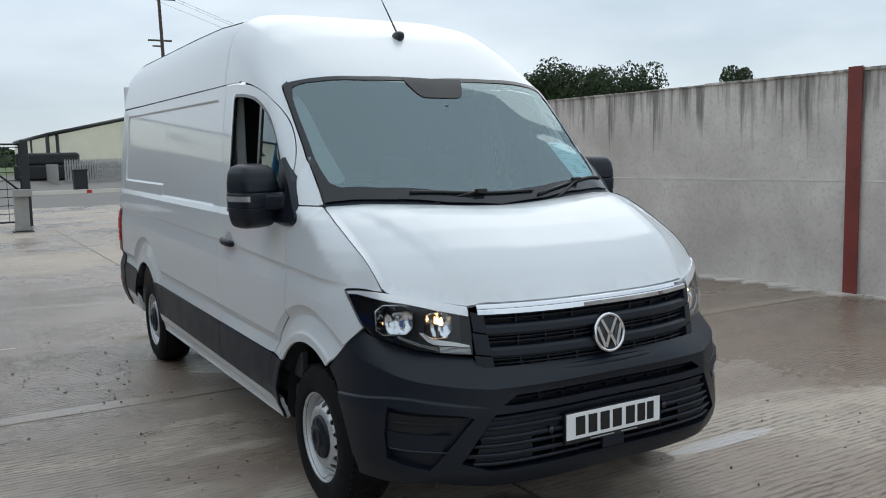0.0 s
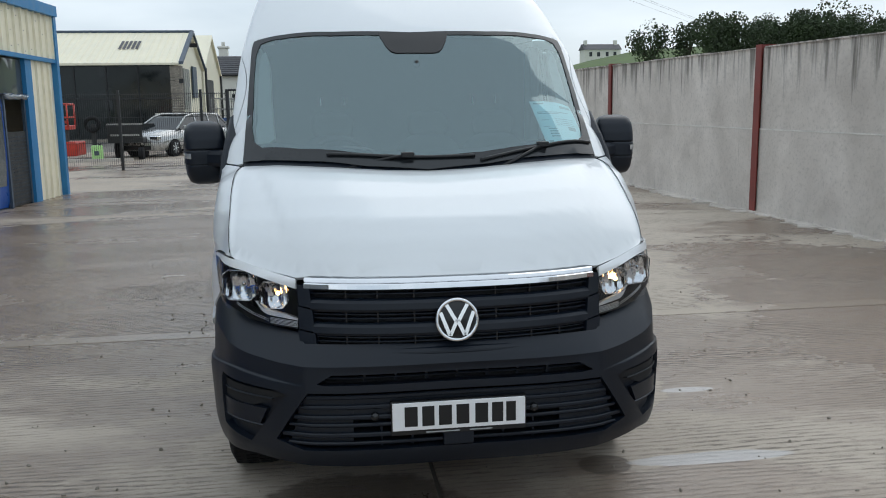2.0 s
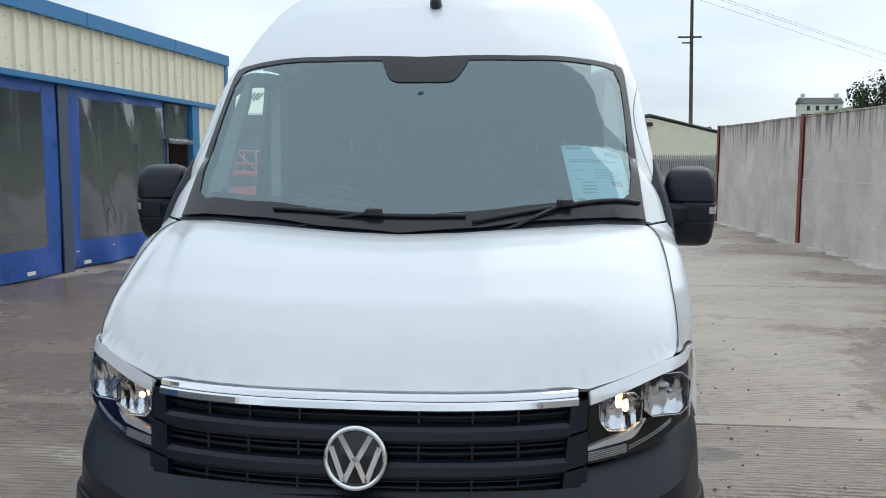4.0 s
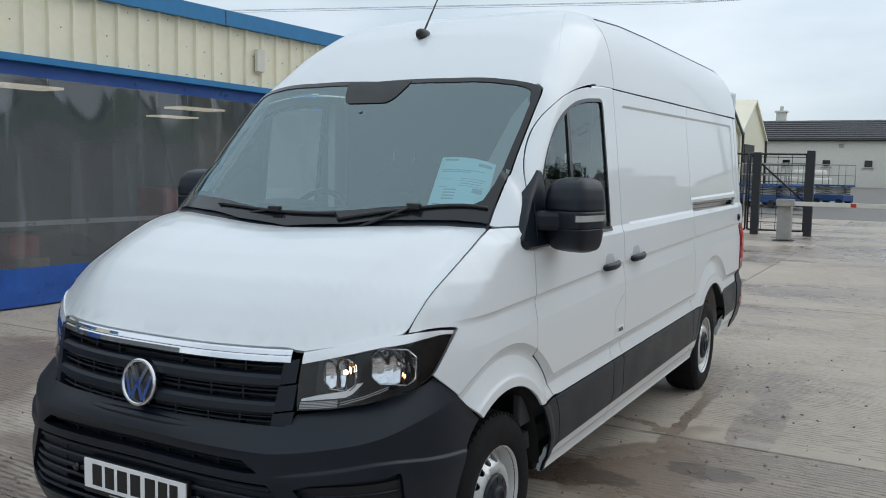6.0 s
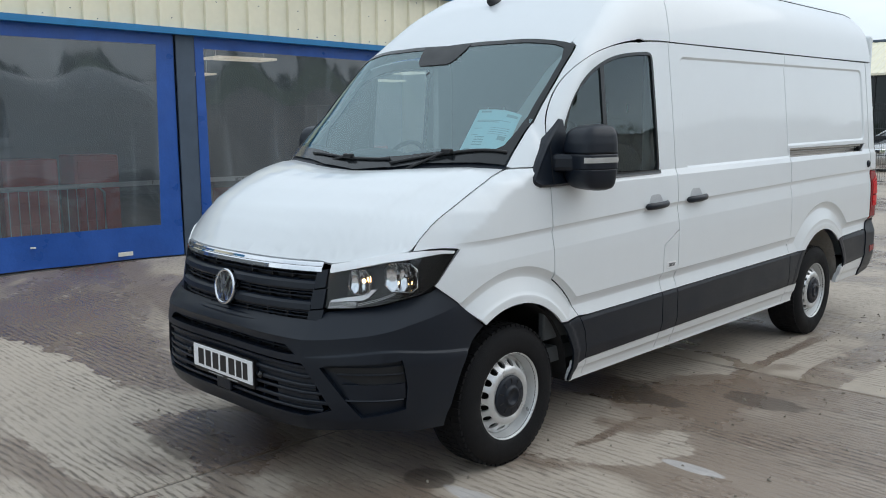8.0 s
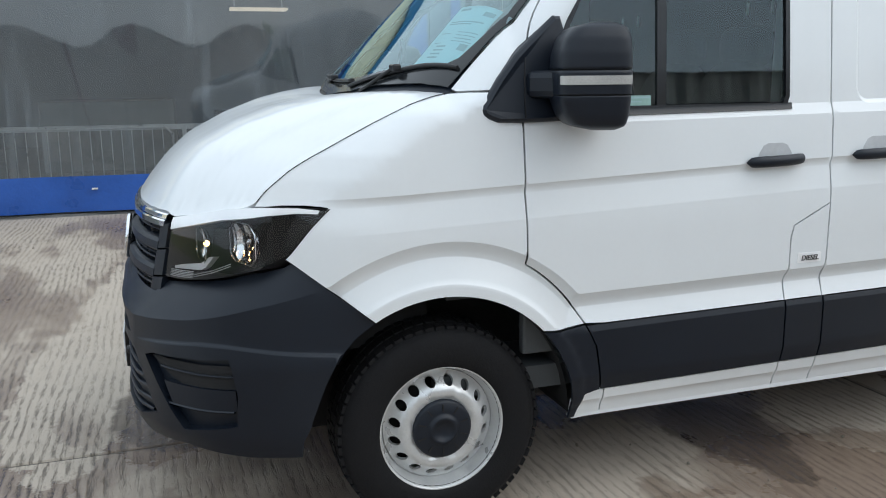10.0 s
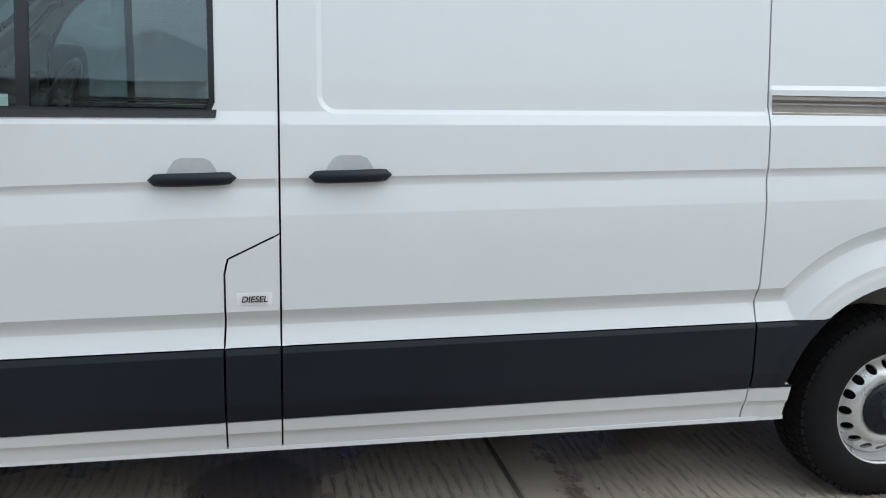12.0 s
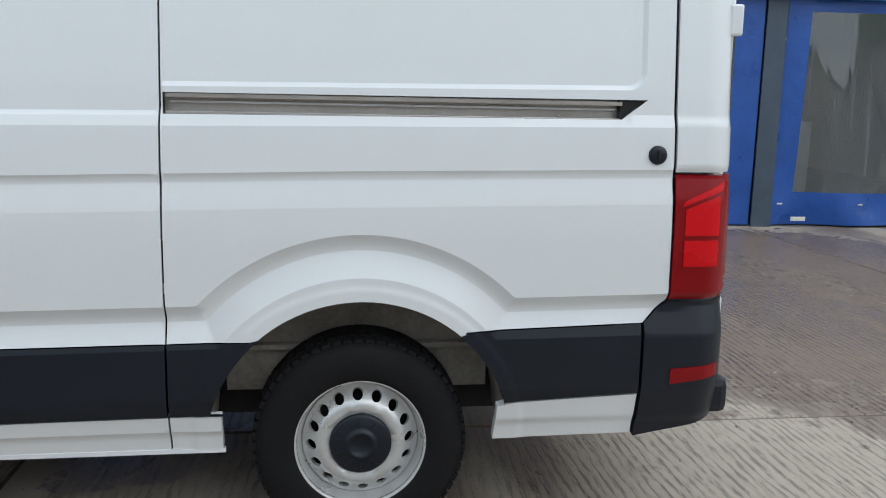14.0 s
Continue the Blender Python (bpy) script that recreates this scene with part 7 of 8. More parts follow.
bumper = patch("front_bumper", outer, bump_surf, M_PLASTIC, van, "textured dark grey plastic front bumper", holes=[slot, mouth, vent(1), vent(-1)], step=0.025, thick=0.05, core=(0, 2, 0.6), lines=[[(sg * a, float(split_z(a)) + d) for a in np.arange(0.42, 1.2, 0.02)] for sg in (1, -1) for d in (-0.006, 0.0, 0.006)] + [[(a, float(facet_z(abs(a))) + d) for a in np.arange(-1.1, 1.1, 0.02)] for d in (-0.0012, 0.0012)])
patch("bumper_back", bx([(-0.72, 0.36), (0.72, 0.36), (0.62, 0.71), (-0.62, 0.71)]), bump_surf, M_SEAM, bumper, off=-0.075, thick=0, step=0.05, core=(0, 2, 0.6))
for s in (1, -1):
    patch("vent_back", vent(s), bump_surf, M_PLASTIC, bumper, off=-0.03, thick=0, step=0.03, core=(0, 2, 0.6))
    v = vent(s)
    a0, a1 = min(p[0] for p in v), max(p[0] for p in v)
    patch("vent_hole", [(p[0] * 0.985 + (0.02 * s), 0.545 + (p[1] - 0.43) * 0.36) for p in v], bump_surf, M_SEAM, bumper, off=-0.018, thick=0.0, step=0.03, core=(0, 2, 0.6))
    for z, dz, o in ((0.584, 0.006, -0.010), (0.470, 0.008, -0.004)):
        k = (0.65 - z) / 0.25
        bar(bump_surf, "vent_slat", M_PLASTIC, bumper, s * b_of_x(0.70 + 0.06 * k, z), s * b_of_y(0.35, z), z, z + dz, 0.02, o, n=12)
    patch("vent_panel", [(s * b_of_x(0.735, 0.545), 0.545), (s * b_of_y(0.357, 0.545), 0.545), (s * b_of_y(0.36, 0.478), 0.478), (s * b_of_x(0.765, 0.478), 0.478)], bump_surf, M_PLASTIC, bumper, off=-0.008, thick=0.02, step=0.03, core=(0, 2, 0.6))
    sb = bm_new()
    lathe(sb, [(0.0, 0.004), (0.010, 0.004), (0.012, 0.0), (0.015, 0.0), (0.016, -0.006)], 16)
    vs_ = part("parking_sensor", sb, M_GLOSSBLACK, bumper, smooth=True)
    q_ = bump_surf(np.array([s * b_of_y(0.175, 0.512)]), np.array([0.512]))[0]
    vs_.matrix_basis = Matrix.Translation((q_[0] - s * 0.012, q_[1] + 0.012, q_[2])) @ Matrix.Rotation(radians(-52 if s > 0 else -128), 4, "Z")
for z in (0.668,):
    bar(bump_surf, "slot_bar", M_PLASTIC, bumper, b_of_x(-0.52, z), b_of_x(0.52, z), z, z + 0.010, 0.03, -0.035)
for z0, z1, w in ((0.596, 0.613, 0.585), (0.556, 0.572, 0.61), (0.515, 0.532, 0.635), (0.486, 0.500, 0.655), (0.444, 0.462, 0.68), (0.412, 0.426, 0.66)):
    bar(bump_surf, "lower_slat", M_PLASTIC, bumper, b_of_x(-w, z0), b_of_x(w, z0), z0, z1, 0.06, -0.010)
for x0, x1 in ((-0.66, -0.41), (0.41, 0.66)):
    patch("mouth_blank", bx([(x0, 0.60) if x0 > 0 else (x0 + 0.06, 0.60), (x1, 0.60) if x0 < 0 else (x1 - 0.06, 0.60), (x1, 0.415), (x0, 0.415)]), bump_surf, M_PLASTIC, bumper, off=-0.024, thick=0.01, step=0.04, core=(0, 2, 0.6))
patch("mouth_blank", bx([(-0.62, 0.605), (0.62, 0.605), (0.63, 0.51), (-0.63, 0.51)]), bump_surf, M_PLASTIC, bumper, off=-0.026, thick=0.01, step=0.04, core=(0, 2, 0.6))
for x in (-0.30, -0.18, -0.05, 0.18, 0.30):
    part("mouth_rib", boxes(((x - 0.004, 0.05, 0.40), (x + 0.004, 0.10, 0.50))), M_PLASTIC, bumper)
for x in (-0.36, -0.24, -0.12, 0.0, 0.12, 0.24, 0.36):
    part("slot_rib", boxes(((x - 0.005, 0.065, 0.655), (x + 0.005, 0.12, 0.698))), M_PLASTIC, bumper)
tow = bm_new()
box(tow, (-0.062, 0.018, 0.398), (0.058, 0.06, 0.468), 0.006)
part("tow_cover", tow, M_PLASTIC, bumper)
for x, z in ((-0.325, 0.525), (0.30, 0.525)):
    y = float(bump_surf(np.array([b_of_x(x, z)]), np.array([z]))[0][1])
    sb = bm_new()
    lathe(sb, [(0.0, -0.008), (0.010, -0.008), (0.011, -0.004), (0.015, -0.004), (0.016, 0.0), (0.016, 0.03)], 16)
    bmesh.ops.transform(sb, matrix=Matrix.Rotation(radians(90), 4, "Z"), verts=sb.verts)
    so = part("parking_sensor", sb, M_GLOSSBLACK, bumper, smooth=True)
    so.matrix_basis = Matrix.Translation((x, y + 0.008, z))

# number plate, with bars in place of its characters
plate = empty("number_plate")
plate.parent = van
tagged(plate, "white number plate with plain black bars")
part("plate", boxes(((-0.26, 0.012, 0.468), (0.26, 0.018, 0.579)), bevel=0.002), M_PLATE, plate)
part("plate_holder", boxes(((-0.265, 0.017, 0.448), (0.265, 0.040, 0.583)), bevel=0.003), M_INK, plate)
for x0, x1 in ((-0.213, -0.163), (-0.145, -0.098), (-0.080, -0.030), (-0.012, 0.038), (0.062, 0.112), (0.128, 0.172), (0.184, 0.222)):
    part("plate_bar", boxes(((x0, 0.0105, 0.484), (x1, 0.013, 0.563))), M_INK, plate)
part("plate_small_print", boxes(((-0.13, 0.0155, 0.4545), (0.0, 0.0175, 0.459)), ((0.04, 0.0155, 0.4545), (0.13, 0.0175, 0.459))), M_TRIM_LIGHT, plate)

# grille
grille = patch("grille_back", ax([(-0.555, 0.765), (0.555, 0.765), (0.575, 1.01), (-0.575, 1.01)]), nose_surf, M_SEAM, van, off=-0.035, thick=0, step=0.06, core=(0, 2, 0.9))
def grille_slat(z0, z1, name="grille_slat"):
    """A broad slat whose upper edge leans back to the light, with a small step under it."""
    n, w = 29, 0.535 + (z0 - 0.76) * 0.10
    a = np.linspace(a_of_x(-w, z0), a_of_x(w, z0), n)
    bm, rows = bm_new(), []
    for z, o in ((z0 - 0.009, -0.030), (z0 - 0.009, -0.002), (z0 - 0.001, 0.001), (z0, 0.010), (z0 + 0.003, 0.012), (z1 - 0.014, 0.012), (z1 - 0.004, 0.003), (z1, -0.008), (z1, -0.030)):
        p = nose_surf(a, np.full(n, z))
        t = np.gradient(p, axis=0)
        nn = np.stack([t[:, 1], -t[:, 0], np.zeros(n)], 1)
        nn /= np.linalg.norm(nn, axis=1)[:, None]
        rows.append([bm.verts.new(q) for q in p + o * nn])
    for r, q in zip(rows, rows[1:] + rows[:1]):
        for i in range(n - 1):
            bm.faces.new((r[i], r[i + 1], q[i + 1], q[i]))
    bm.faces.new([r[0] for r in rows]), bm.faces.new([r[-1] for r in rows][::-1])
    bmesh.ops.recalc_face_normals(bm, faces=bm.faces)
    return part(name, bm, M_PLASTIC, grille)


for z0, z1 in ((0.930, 0.970), (0.840, 0.880), (0.762, 0.786)):
    grille_slat(z0, z1)
for z0 in (0.987, 0.909, 0.893, 0.822, 0.806):
    w = 0.535 + (z0 - 0.76) * 0.10
    bar(nose_surf, "grille_fin", M_PLASTIC, grille, a_of_x(-w, z0), a_of_x(w, z0), z0, z0 + 0.006, 0.03, -0.004)
for z0, z1 in ((0.968, 1.005), (0.878, 0.932), (0.786, 0.842)):
    for x in (-0.42, -0.30, -0.16, 0.16, 0.30, 0.42):
        y = float(nose_y(np.array([x]), np.array([z0]))[0])
        part("grille_rib", boxes(((x - 0.003, y + 0.012, z0), (x + 0.003, y + 0.04, z1))), M_GLOSSBLACK, grille)
for s in (1, -1):
    for z0, z1 in ((0.772, 0.838), (0.842, 0.928), (0.932, 1.012)):
        w0, w1 = 0.535 + (z0 - 0.76) * 0.10, 0.535 + (z1 - 0.76) * 0.10
        o = ax([(w0 - 0.006, z0), (0.598, z0 + 0.03 if z0 < 0.8 else z0 + 0.01), (0.603, z1 + 0.01), (w1 - 0.006, z1)])
        patch("grille_cheek", [(s * a, z) for a, z in o], nose_surf, M_PLASTIC, grille, off=0.010, gap=0.001, thick=0.04, step=0.02, core=(0, 2, 0.9))
bar(nose_surf, "chrome_strip", M_CHROME, van, a_of_x(-0.575, 1.02), a_of_x(0.575, 1.02), 1.006, 1.030, 0.03, 0.012, "bright chrome strip under the bonnet")
bar(nose_surf, "chrome_strip", M_CHROME, van, a_of_x(-0.575, 1.03), a_of_x(0.575, 1.03), 1.031, 1.049, 0.03, 0.009)

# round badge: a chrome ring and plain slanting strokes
badge = empty("badge", Matrix.Translation((0, 0.048, 0.890)) @ pose(0, 0, 0, -8, 0, 0))
badge.parent = van
tagged(badge, "round chrome badge on a black disc")
bm = bm_new()
lathe(bm, [(0.0, 0.0), (0.080, 0.0), (0.084, 0.004), (0.084, 0.03), (0.0, 0.03)], 40)
bmesh.ops.transform(bm, matrix=Matrix.Rotation(radians(90), 4, "Z"), verts=bm.verts)
part("badge_disc", bm, M_GLOSSBLACK, badge, smooth=True)
bm = bm_new()
lathe(bm, [(0.071, -0.001), (0.073, -0.008), (0.082, -0.008), (0.085, -0.002), (0.085, 0.01), (0.071, 0.01)], 48, close=True)
bmesh.ops.transform(bm, matrix=Matrix.Rotation(radians(90), 4, "Z"), verts=bm.verts)
part("badge_ring", bm, M_CHROME, badge, smooth=True)
for (xa, za), (xb, zb) in (((-0.040, 0.058), (-0.004, -0.006)), ((0.040, 0.058), (0.004, -0.006)), ((-0.064, 0.030), (-0.030, -0.060)), ((0.064, 0.030), (0.030, -0.060)), ((-0.028, -0.060), (0.0, 0.0)), ((0.028, -0.060), (0.0, 0.0))):
    d = Vector((xb - xa, zb - za)).normalized()
    n = Vector((-d.y, d.x)) * 0.007
    part("badge_stroke", prism(bm_new(), [(xa + n.x, za + n.y), (xb + n.x, zb + n.y), (xb - n.x, zb - n.y), (xa - n.x, za - n.y)], -0.007, 0.002, "y"), M_CHROME, badge)

# headlamps
HL = [(a_of_x(0.607, 0.850), 0.850), (a_of_x(0.604, 0.94), 0.94), (a_of_x(0.606, 1.030), 1.030), (a_of_x(0.72, 1.059), 1.059), (a_of_x(0.82, 1.085), 1.085), (a_of_x(0.90, 1.102), 1.102), (a_of_y(0.645, 1.093), 1.093), (a_of_y(0.60, 1.045), 1.045), (a_of_y(0.53, 0.962), 0.962), (a_of_y(0.44, 0.916), 0.916), (a_of_x(0.80, 0.872), 0.872), (a_of_x(0.70, 0.855), 0.855)]


def headlamp(s):
    h = patch("headlamp", [(s * a, z) for a, z in HL], nose_surf, M_LENS, van, "clear headlamp with chrome reflectors", gap=0.001, off=0.004, thick=0, step=0.04, core=(0, 2, 0.9))
    h.visible_shadow = False
    patch("lamp_housing", [(s * a, z) for a, z in HL], nose_surf, M_INK, h, off=-0.135, thick=0, step=0.04, core=(0, 2, 0.9))
    o = np.array(HL)
    bm = bm_new()
    P0 = nose_surf(s * o[:, 0], o[:, 1])
    for i in range(len(o)):
        j = (i + 1) % len(o)
        a, b = P0[i], P0[j]
        back = np.array([-s * 0.03, 0.14, 0])
        bm.faces.new([bm.verts.new(q) for q in (a, b, b + back, a + back)])
    part("lamp_wall", bm, M_INK, h)
    # two squarish reflector bowls, fluted, each in a thin bright rim
    for x, z, hw, hh, lit, turn in ((0.703, 0.964, 0.058, 0.054, True, 10), (0.846, 0.986, 0.076, 0.062, False, 24)):
        y = float(nose_y(np.array([x]), np.array([z]))[0])
        n = 25
        grid_ = [[None] * n for _ in range(n)]
        bm = bm_new()
        for i in range(n):
            for j in range(n):
                u, v = -1 + 2 * i / (n - 1), -1 + 2 * j / (n - 1)
                c = min(1.0, 1.62 / max(abs(u) + abs(v), 1e-6)) if abs(u) + abs(v) > 1.62 else 1.0
                u, v = u * c, v * c
                d = 0.030 * (1 - 0.5 * (u * u + v * v)) + 0.0022 * math.sin(9 * u + 1.2 * v) * (1 - max(abs(u), abs(v)) ** 6)
                grid_[i][j] = bm.verts.new((u * hw, d, v * hh))
        for i in range(n - 1):
            for j in range(n - 1):
                bm.faces.new((grid_[i][j], grid_[i + 1][j], grid_[i + 1][j + 1], grid_[i][j + 1]))
        bowl = part("reflector_bowl", bm, M_CHROME, h, "chrome reflector bowl")
        bowl.matrix_basis = Matrix.Translation((s * x, y + (0.036 if lit else 0.050), z)) @ Matrix.Rotation(radians(s * turn), 4, "Z")
        k = 0.62
        ring = [(hw, -k * hh), (hw, k * hh), (k * hw, hh), (-k * hw, hh), (-hw, k * hh), (-hw, -k * hh), (-k * hw, -hh), (k * hw, -hh)]
        part("bowl_rim", tube(bm_new(), [(p, 0.0, q) for p, q in ring], 0.003, 6, closed=True), M_CHROME, bowl)
        bl = bm_new()
        bmesh.ops.create_uvsphere(bl, u_segments=12, v_segments=8, radius=0.009, matrix=Matrix.Translation((0.016, 0.014, 0.006)))
        part("bulb", bl, M_BULB if lit else M_CHROME, bowl, "lit warm bulb" if lit else "", smooth=True)
    # bright brow and lower wing
    brow_low = [(a_of_x(0.609, 1.004), 1.004), (a_of_x(0.72, 1.030), 1.030), (a_of_x(0.82, 1.056), 1.056), (a_of_y(0.47, 1.076), 1.076), (a_of_y(0.56, 1.082), 1.082), (a_of_y(0.615, 1.079), 1.079)]
    brow_up = [(a_of_y(0.622, 1.090), 1.090), (a_of_y(0.56, 1.097), 1.097), (a_of_x(0.90, 1.100), 1.100), (a_of_x(0.82, 1.089), 1.089), (a_of_x(0.72, 1.064), 1.064), (a_of_x(0.609, 1.040), 1.040)]
    patch("lamp_brow", [(s * a, z) for a, z in brow_low + brow_up], nose_surf, M_BROW, h, off=0.006, thick=0.012, step=0.02, core=(0, 2, 0.9))
    lw = ax([(0.614, 0.887), (0.66, 0.899), (0.715, 0.909), (0.742, 0.914), (0.772, 0.938), (0.790, 0.941), (0.762, 0.904), (0.744, 0.893), (0.715, 0.889), (0.66, 0.884), (0.614, 0.879)])
    patch("lamp_wing", [(s * a, z) for a, z in lw], nose_surf, M_BROW, h, off=-0.022, thick=0.02, step=0.012, core=(0, 2, 0.9))
    for x0, x1, up, th in ((0.612, 0.722, 0.005, 0.0026), (0.612, 0.722, 0.010, 0.0026), (0.612, 0.722, 0.015, 0.0026), (0.613, 0.722, 0.020, 0.0026), (0.613, 0.722, 0.025, 0.0022), (0.73, 0.86, 0.009, 0.0022), (0.73, 0.86, 0.016, 0.0020)):
        zb_ = [0.850 + 0.05 * (x - 0.607) + 0.9 * max(0, x - 0.70) ** 1.6 + up for x in (x0, (x0 + x1) / 2, x1)]
        rib = [((x0, (x0 + x1) / 2, x1)[i], zb_[i]) for i in range(3)]
        rib = ax(rib + [(x, z + th) for x, z in rib[::-1]])
        patch("lamp_rib", [(s * a, z) for a, z in rib], nose_surf, M_STEEL, h, off=-0.010, thick=0.004, step=0.02, core=(0, 2, 0.9))


for s in (1, -1):
    headlamp(s)

# mirrors
def blob(bm, c, size, p=3.2, seg=24, rings=14, cut=None):
    """A rounded block."""
    def sp(v, e):
        return math.copysign(abs(v) ** e, v)
    e = 2 / p
    grid = []
    for i in range(rings + 1):
        f = -math.pi / 2 + math.pi * i / rings
        row = []
        for j in range(seg):
            a = 2 * math.pi * j / seg
            row.append(bm.verts.new((c[0] + size[0] / 2 * sp(math.cos(f), e) * sp(math.cos(a), e), c[1] + size[1] / 2 * sp(math.cos(f), e) * sp(math.sin(a), e), c[2] + size[2] / 2 * sp(math.sin(f), e))))
        grid.append(row)
    for r0, r1 in zip(grid, grid[1:]):
        for j in range(seg):
            bm.faces.new((r0[j], r0[(j + 1) % seg], r1[(j + 1) % seg], r1[j]))
    bmesh.ops.remove_doubles(bm, verts=bm.verts, dist=1e-5)
    for f in bm.faces:
        f.smooth = True
    return bm


def mirror(s):
    m = empty("door_mirror")
    m.parent = van
    tagged(m, "black plastic door mirror with clear indicator")
    tilt = Matrix.Translation((s * 1.085, 1.44, 1.475)) @ Matrix.Rotation(radians(-s * 12), 4, "Z")
    zs_ = [-0.160, -0.155, -0.140, -0.115, -0.07, 0.0, 0.07, 0.115, 0.140, 0.153, 0.160]
    y0_ = [0.0, -0.04, -0.074, -0.096, -0.112, -0.116, -0.110, -0.096, -0.072, -0.042, -0.005]
    y1_ = [0.075, 0.094, 0.104, 0.110, 0.113, 0.114, 0.113, 0.109, 0.100, 0.084, 0.055]
    wx_ = [0.045, 0.066, 0.082, 0.092, 0.099, 0.102, 0.100, 0.094, 0.082, 0.066, 0.040]

    def shell(z0, z1, grow=0.0):
        """A slice of the mirror's body between two heights."""
        bm = bm_new()
        rows = []
        for z in sorted({z0, z1, *[z for z in np.linspace(-0.16, 0.16, 33) if z0 < z < z1]}):
            ya, yb, w = np.interp(z, zs_, y0_) - grow, np.interp(z, zs_, y1_) + grow, np.interp(z, zs_, wx_) + grow
            row = []
            for j in range(36):
                q = 2 * math.pi * j / 36
                cx, cy = math.cos(q), math.sin(q)
                row.append(bm.verts.new((w * math.copysign(abs(cx) ** 0.42, cx), (ya + yb) / 2 + (yb - ya) / 2 * math.copysign(abs(cy) ** 0.42, cy), z)))
            rows.append(row)
        for r0, r1 in zip(rows, rows[1:]):
            for j in range(36):
                bm.faces.new((r0[j], r0[(j + 1) % 36], r1[(j + 1) % 36], r1[j])).smooth = True
        bm.faces.new(rows[0]), bm.faces.new(rows[-1])
        bmesh.ops.recalc_face_normals(bm, faces=bm.faces)
        return bm
    a = part("mirror_cap", shell(0.022, 0.160), M_PLASTIC, m)
    b = part("mirror_foot", shell(-0.160, -0.056), M_PLASTIC, m)
    c = part("mirror_band", shell(-0.052, 0.018, 0.001), M_PLASTIC, m)
    core_ = part("mirror_core", shell(-0.10, 0.10, -0.006), M_SEAM, m)
    core_.matrix_basis = tilt
    ind, rows_ = bm_new(), []
    for z, g in ((-0.024, -0.002), (-0.023, 0.0035), (0.003, 0.0035), (0.004, -0.002)):
        ya, yb, w = np.interp(z, zs_, y0_) - g, np.interp(z, zs_, y1_) + g, np.interp(z, zs_, wx_) + g
        row = []
        for j in range(27):
            q = radians(-60 + 110 * j / 26)
            cx, cy = math.cos(q), math.sin(q)
            row.append(ind.verts.new((s * w * abs(cx) ** 0.42, (ya + yb) / 2 + (yb - ya) / 2 * math.copysign(abs(cy) ** 0.42, cy), z)))
        rows_.append(row)
    for r0, r1 in zip(rows_, rows_[1:]):
        for j in range(26):
            ind.faces.new((r0[j], r0[j + 1], r1[j + 1], r1[j]))
    bmesh.ops.recalc_face_normals(ind, faces=ind.faces)
    d = part("indicator", ind, mat("clear_indicator", (0.62, 0.63, 0.62), 0.15, 0.6, vary=0.25, fine=200), m, "clear indicator strip")
    gl = part("mirror_glass", boxes(((-0.070, 0.070, -0.12), (0.070, 0.088, 0.115)), bevel=0.003), M_CHROME, m)
    for o in (a, b, c, d, gl):
        o.matrix_basis = tilt
    arm = bm_new()
    box(arm, (-0.075, -0.06, -0.042), (0.075, 0.06, 0.042), 0.022)
    bmesh.ops.transform(arm, matrix=Matrix.Translation((s * 1.005, 1.36, 1.452)) @ Matrix.Rotation(radians(s * 35), 4, "Z"), verts=arm.verts)
    part("mirror_arm", arm, M_PLASTIC, m)


mirror(1)
mirror(-1)

# wipers
def wiper(x0, y0, x1, y1, xp, yp):
    w = empty("wiper")
    w.parent = van
    tagged(w, "black windscreen wiper")
    n = 14
    P = lambda t: (x0 + (x1 - x0) * t, y0 + (y1 - y0) * t - 0.035 * math.sin(math.pi * t) * 0.6)
    pts = np.array([P(i / (n - 1)) for i in range(n)])
    z = top_surf(pts[:, 0], pts[:, 1])[:, 2]
    part("wiper_blade", tube(bm_new(), [(p[0], p[1] - 0.008, zz + 0.012) for p, zz in zip(pts, z)], 0.0075, 8), M_INK, w)
    c = pts[n // 2]
    zc = float(top_surf(np.array([c[0]]), np.array([c[1]]))[0][2])
    part("wiper_clip", boxes(((c[0] - 0.03, c[1] - 0.030, zc + 0.010), (c[0] + 0.03, c[1] + 0.0, zc + 0.034)), bevel=0.006), M_INK, w)
    zp = float(bonnet_surf(np.array([xp]), np.array([yp]))[0][2])
    part("wiper_arm", tube(bm_new(), [(xp, yp, zp - 0.02), (xp + (c[0] - xp) * 0.4, yp + 0.03, zp + 0.022), (c[0], c[1] - 0.02, zc + 0.022)], 0.0065, 8), M_INK, w)


wiper(-0.47, 0.945, 0.225, 0.905, -0.42, 0.875)
wiper(0.25, 0.885, 0.845, 1.105, 0.30, 0.862)

# aerial
a0 = Vector((0.013, 1.945, float(zt_of(1.945))))
aer = empty("aerial")
aer.parent = van
bm = bm_new()
blob(bm, (0, 0, 0.012), (0.055, 0.11, 0.06), 2.4)
ab = part("aerial_base", bm, M_INK, aer)
ab.matrix_basis = Matrix.Translation(a0)
part("aerial_rod", rod(bm_new(), a0 + Vector((0, 0.01, 0.03)), a0 + Vector((-0.01, 0.20, 0.27)), 0.006, 0.003), M_INK, aer)
tagged(aer, "black roof aerial")

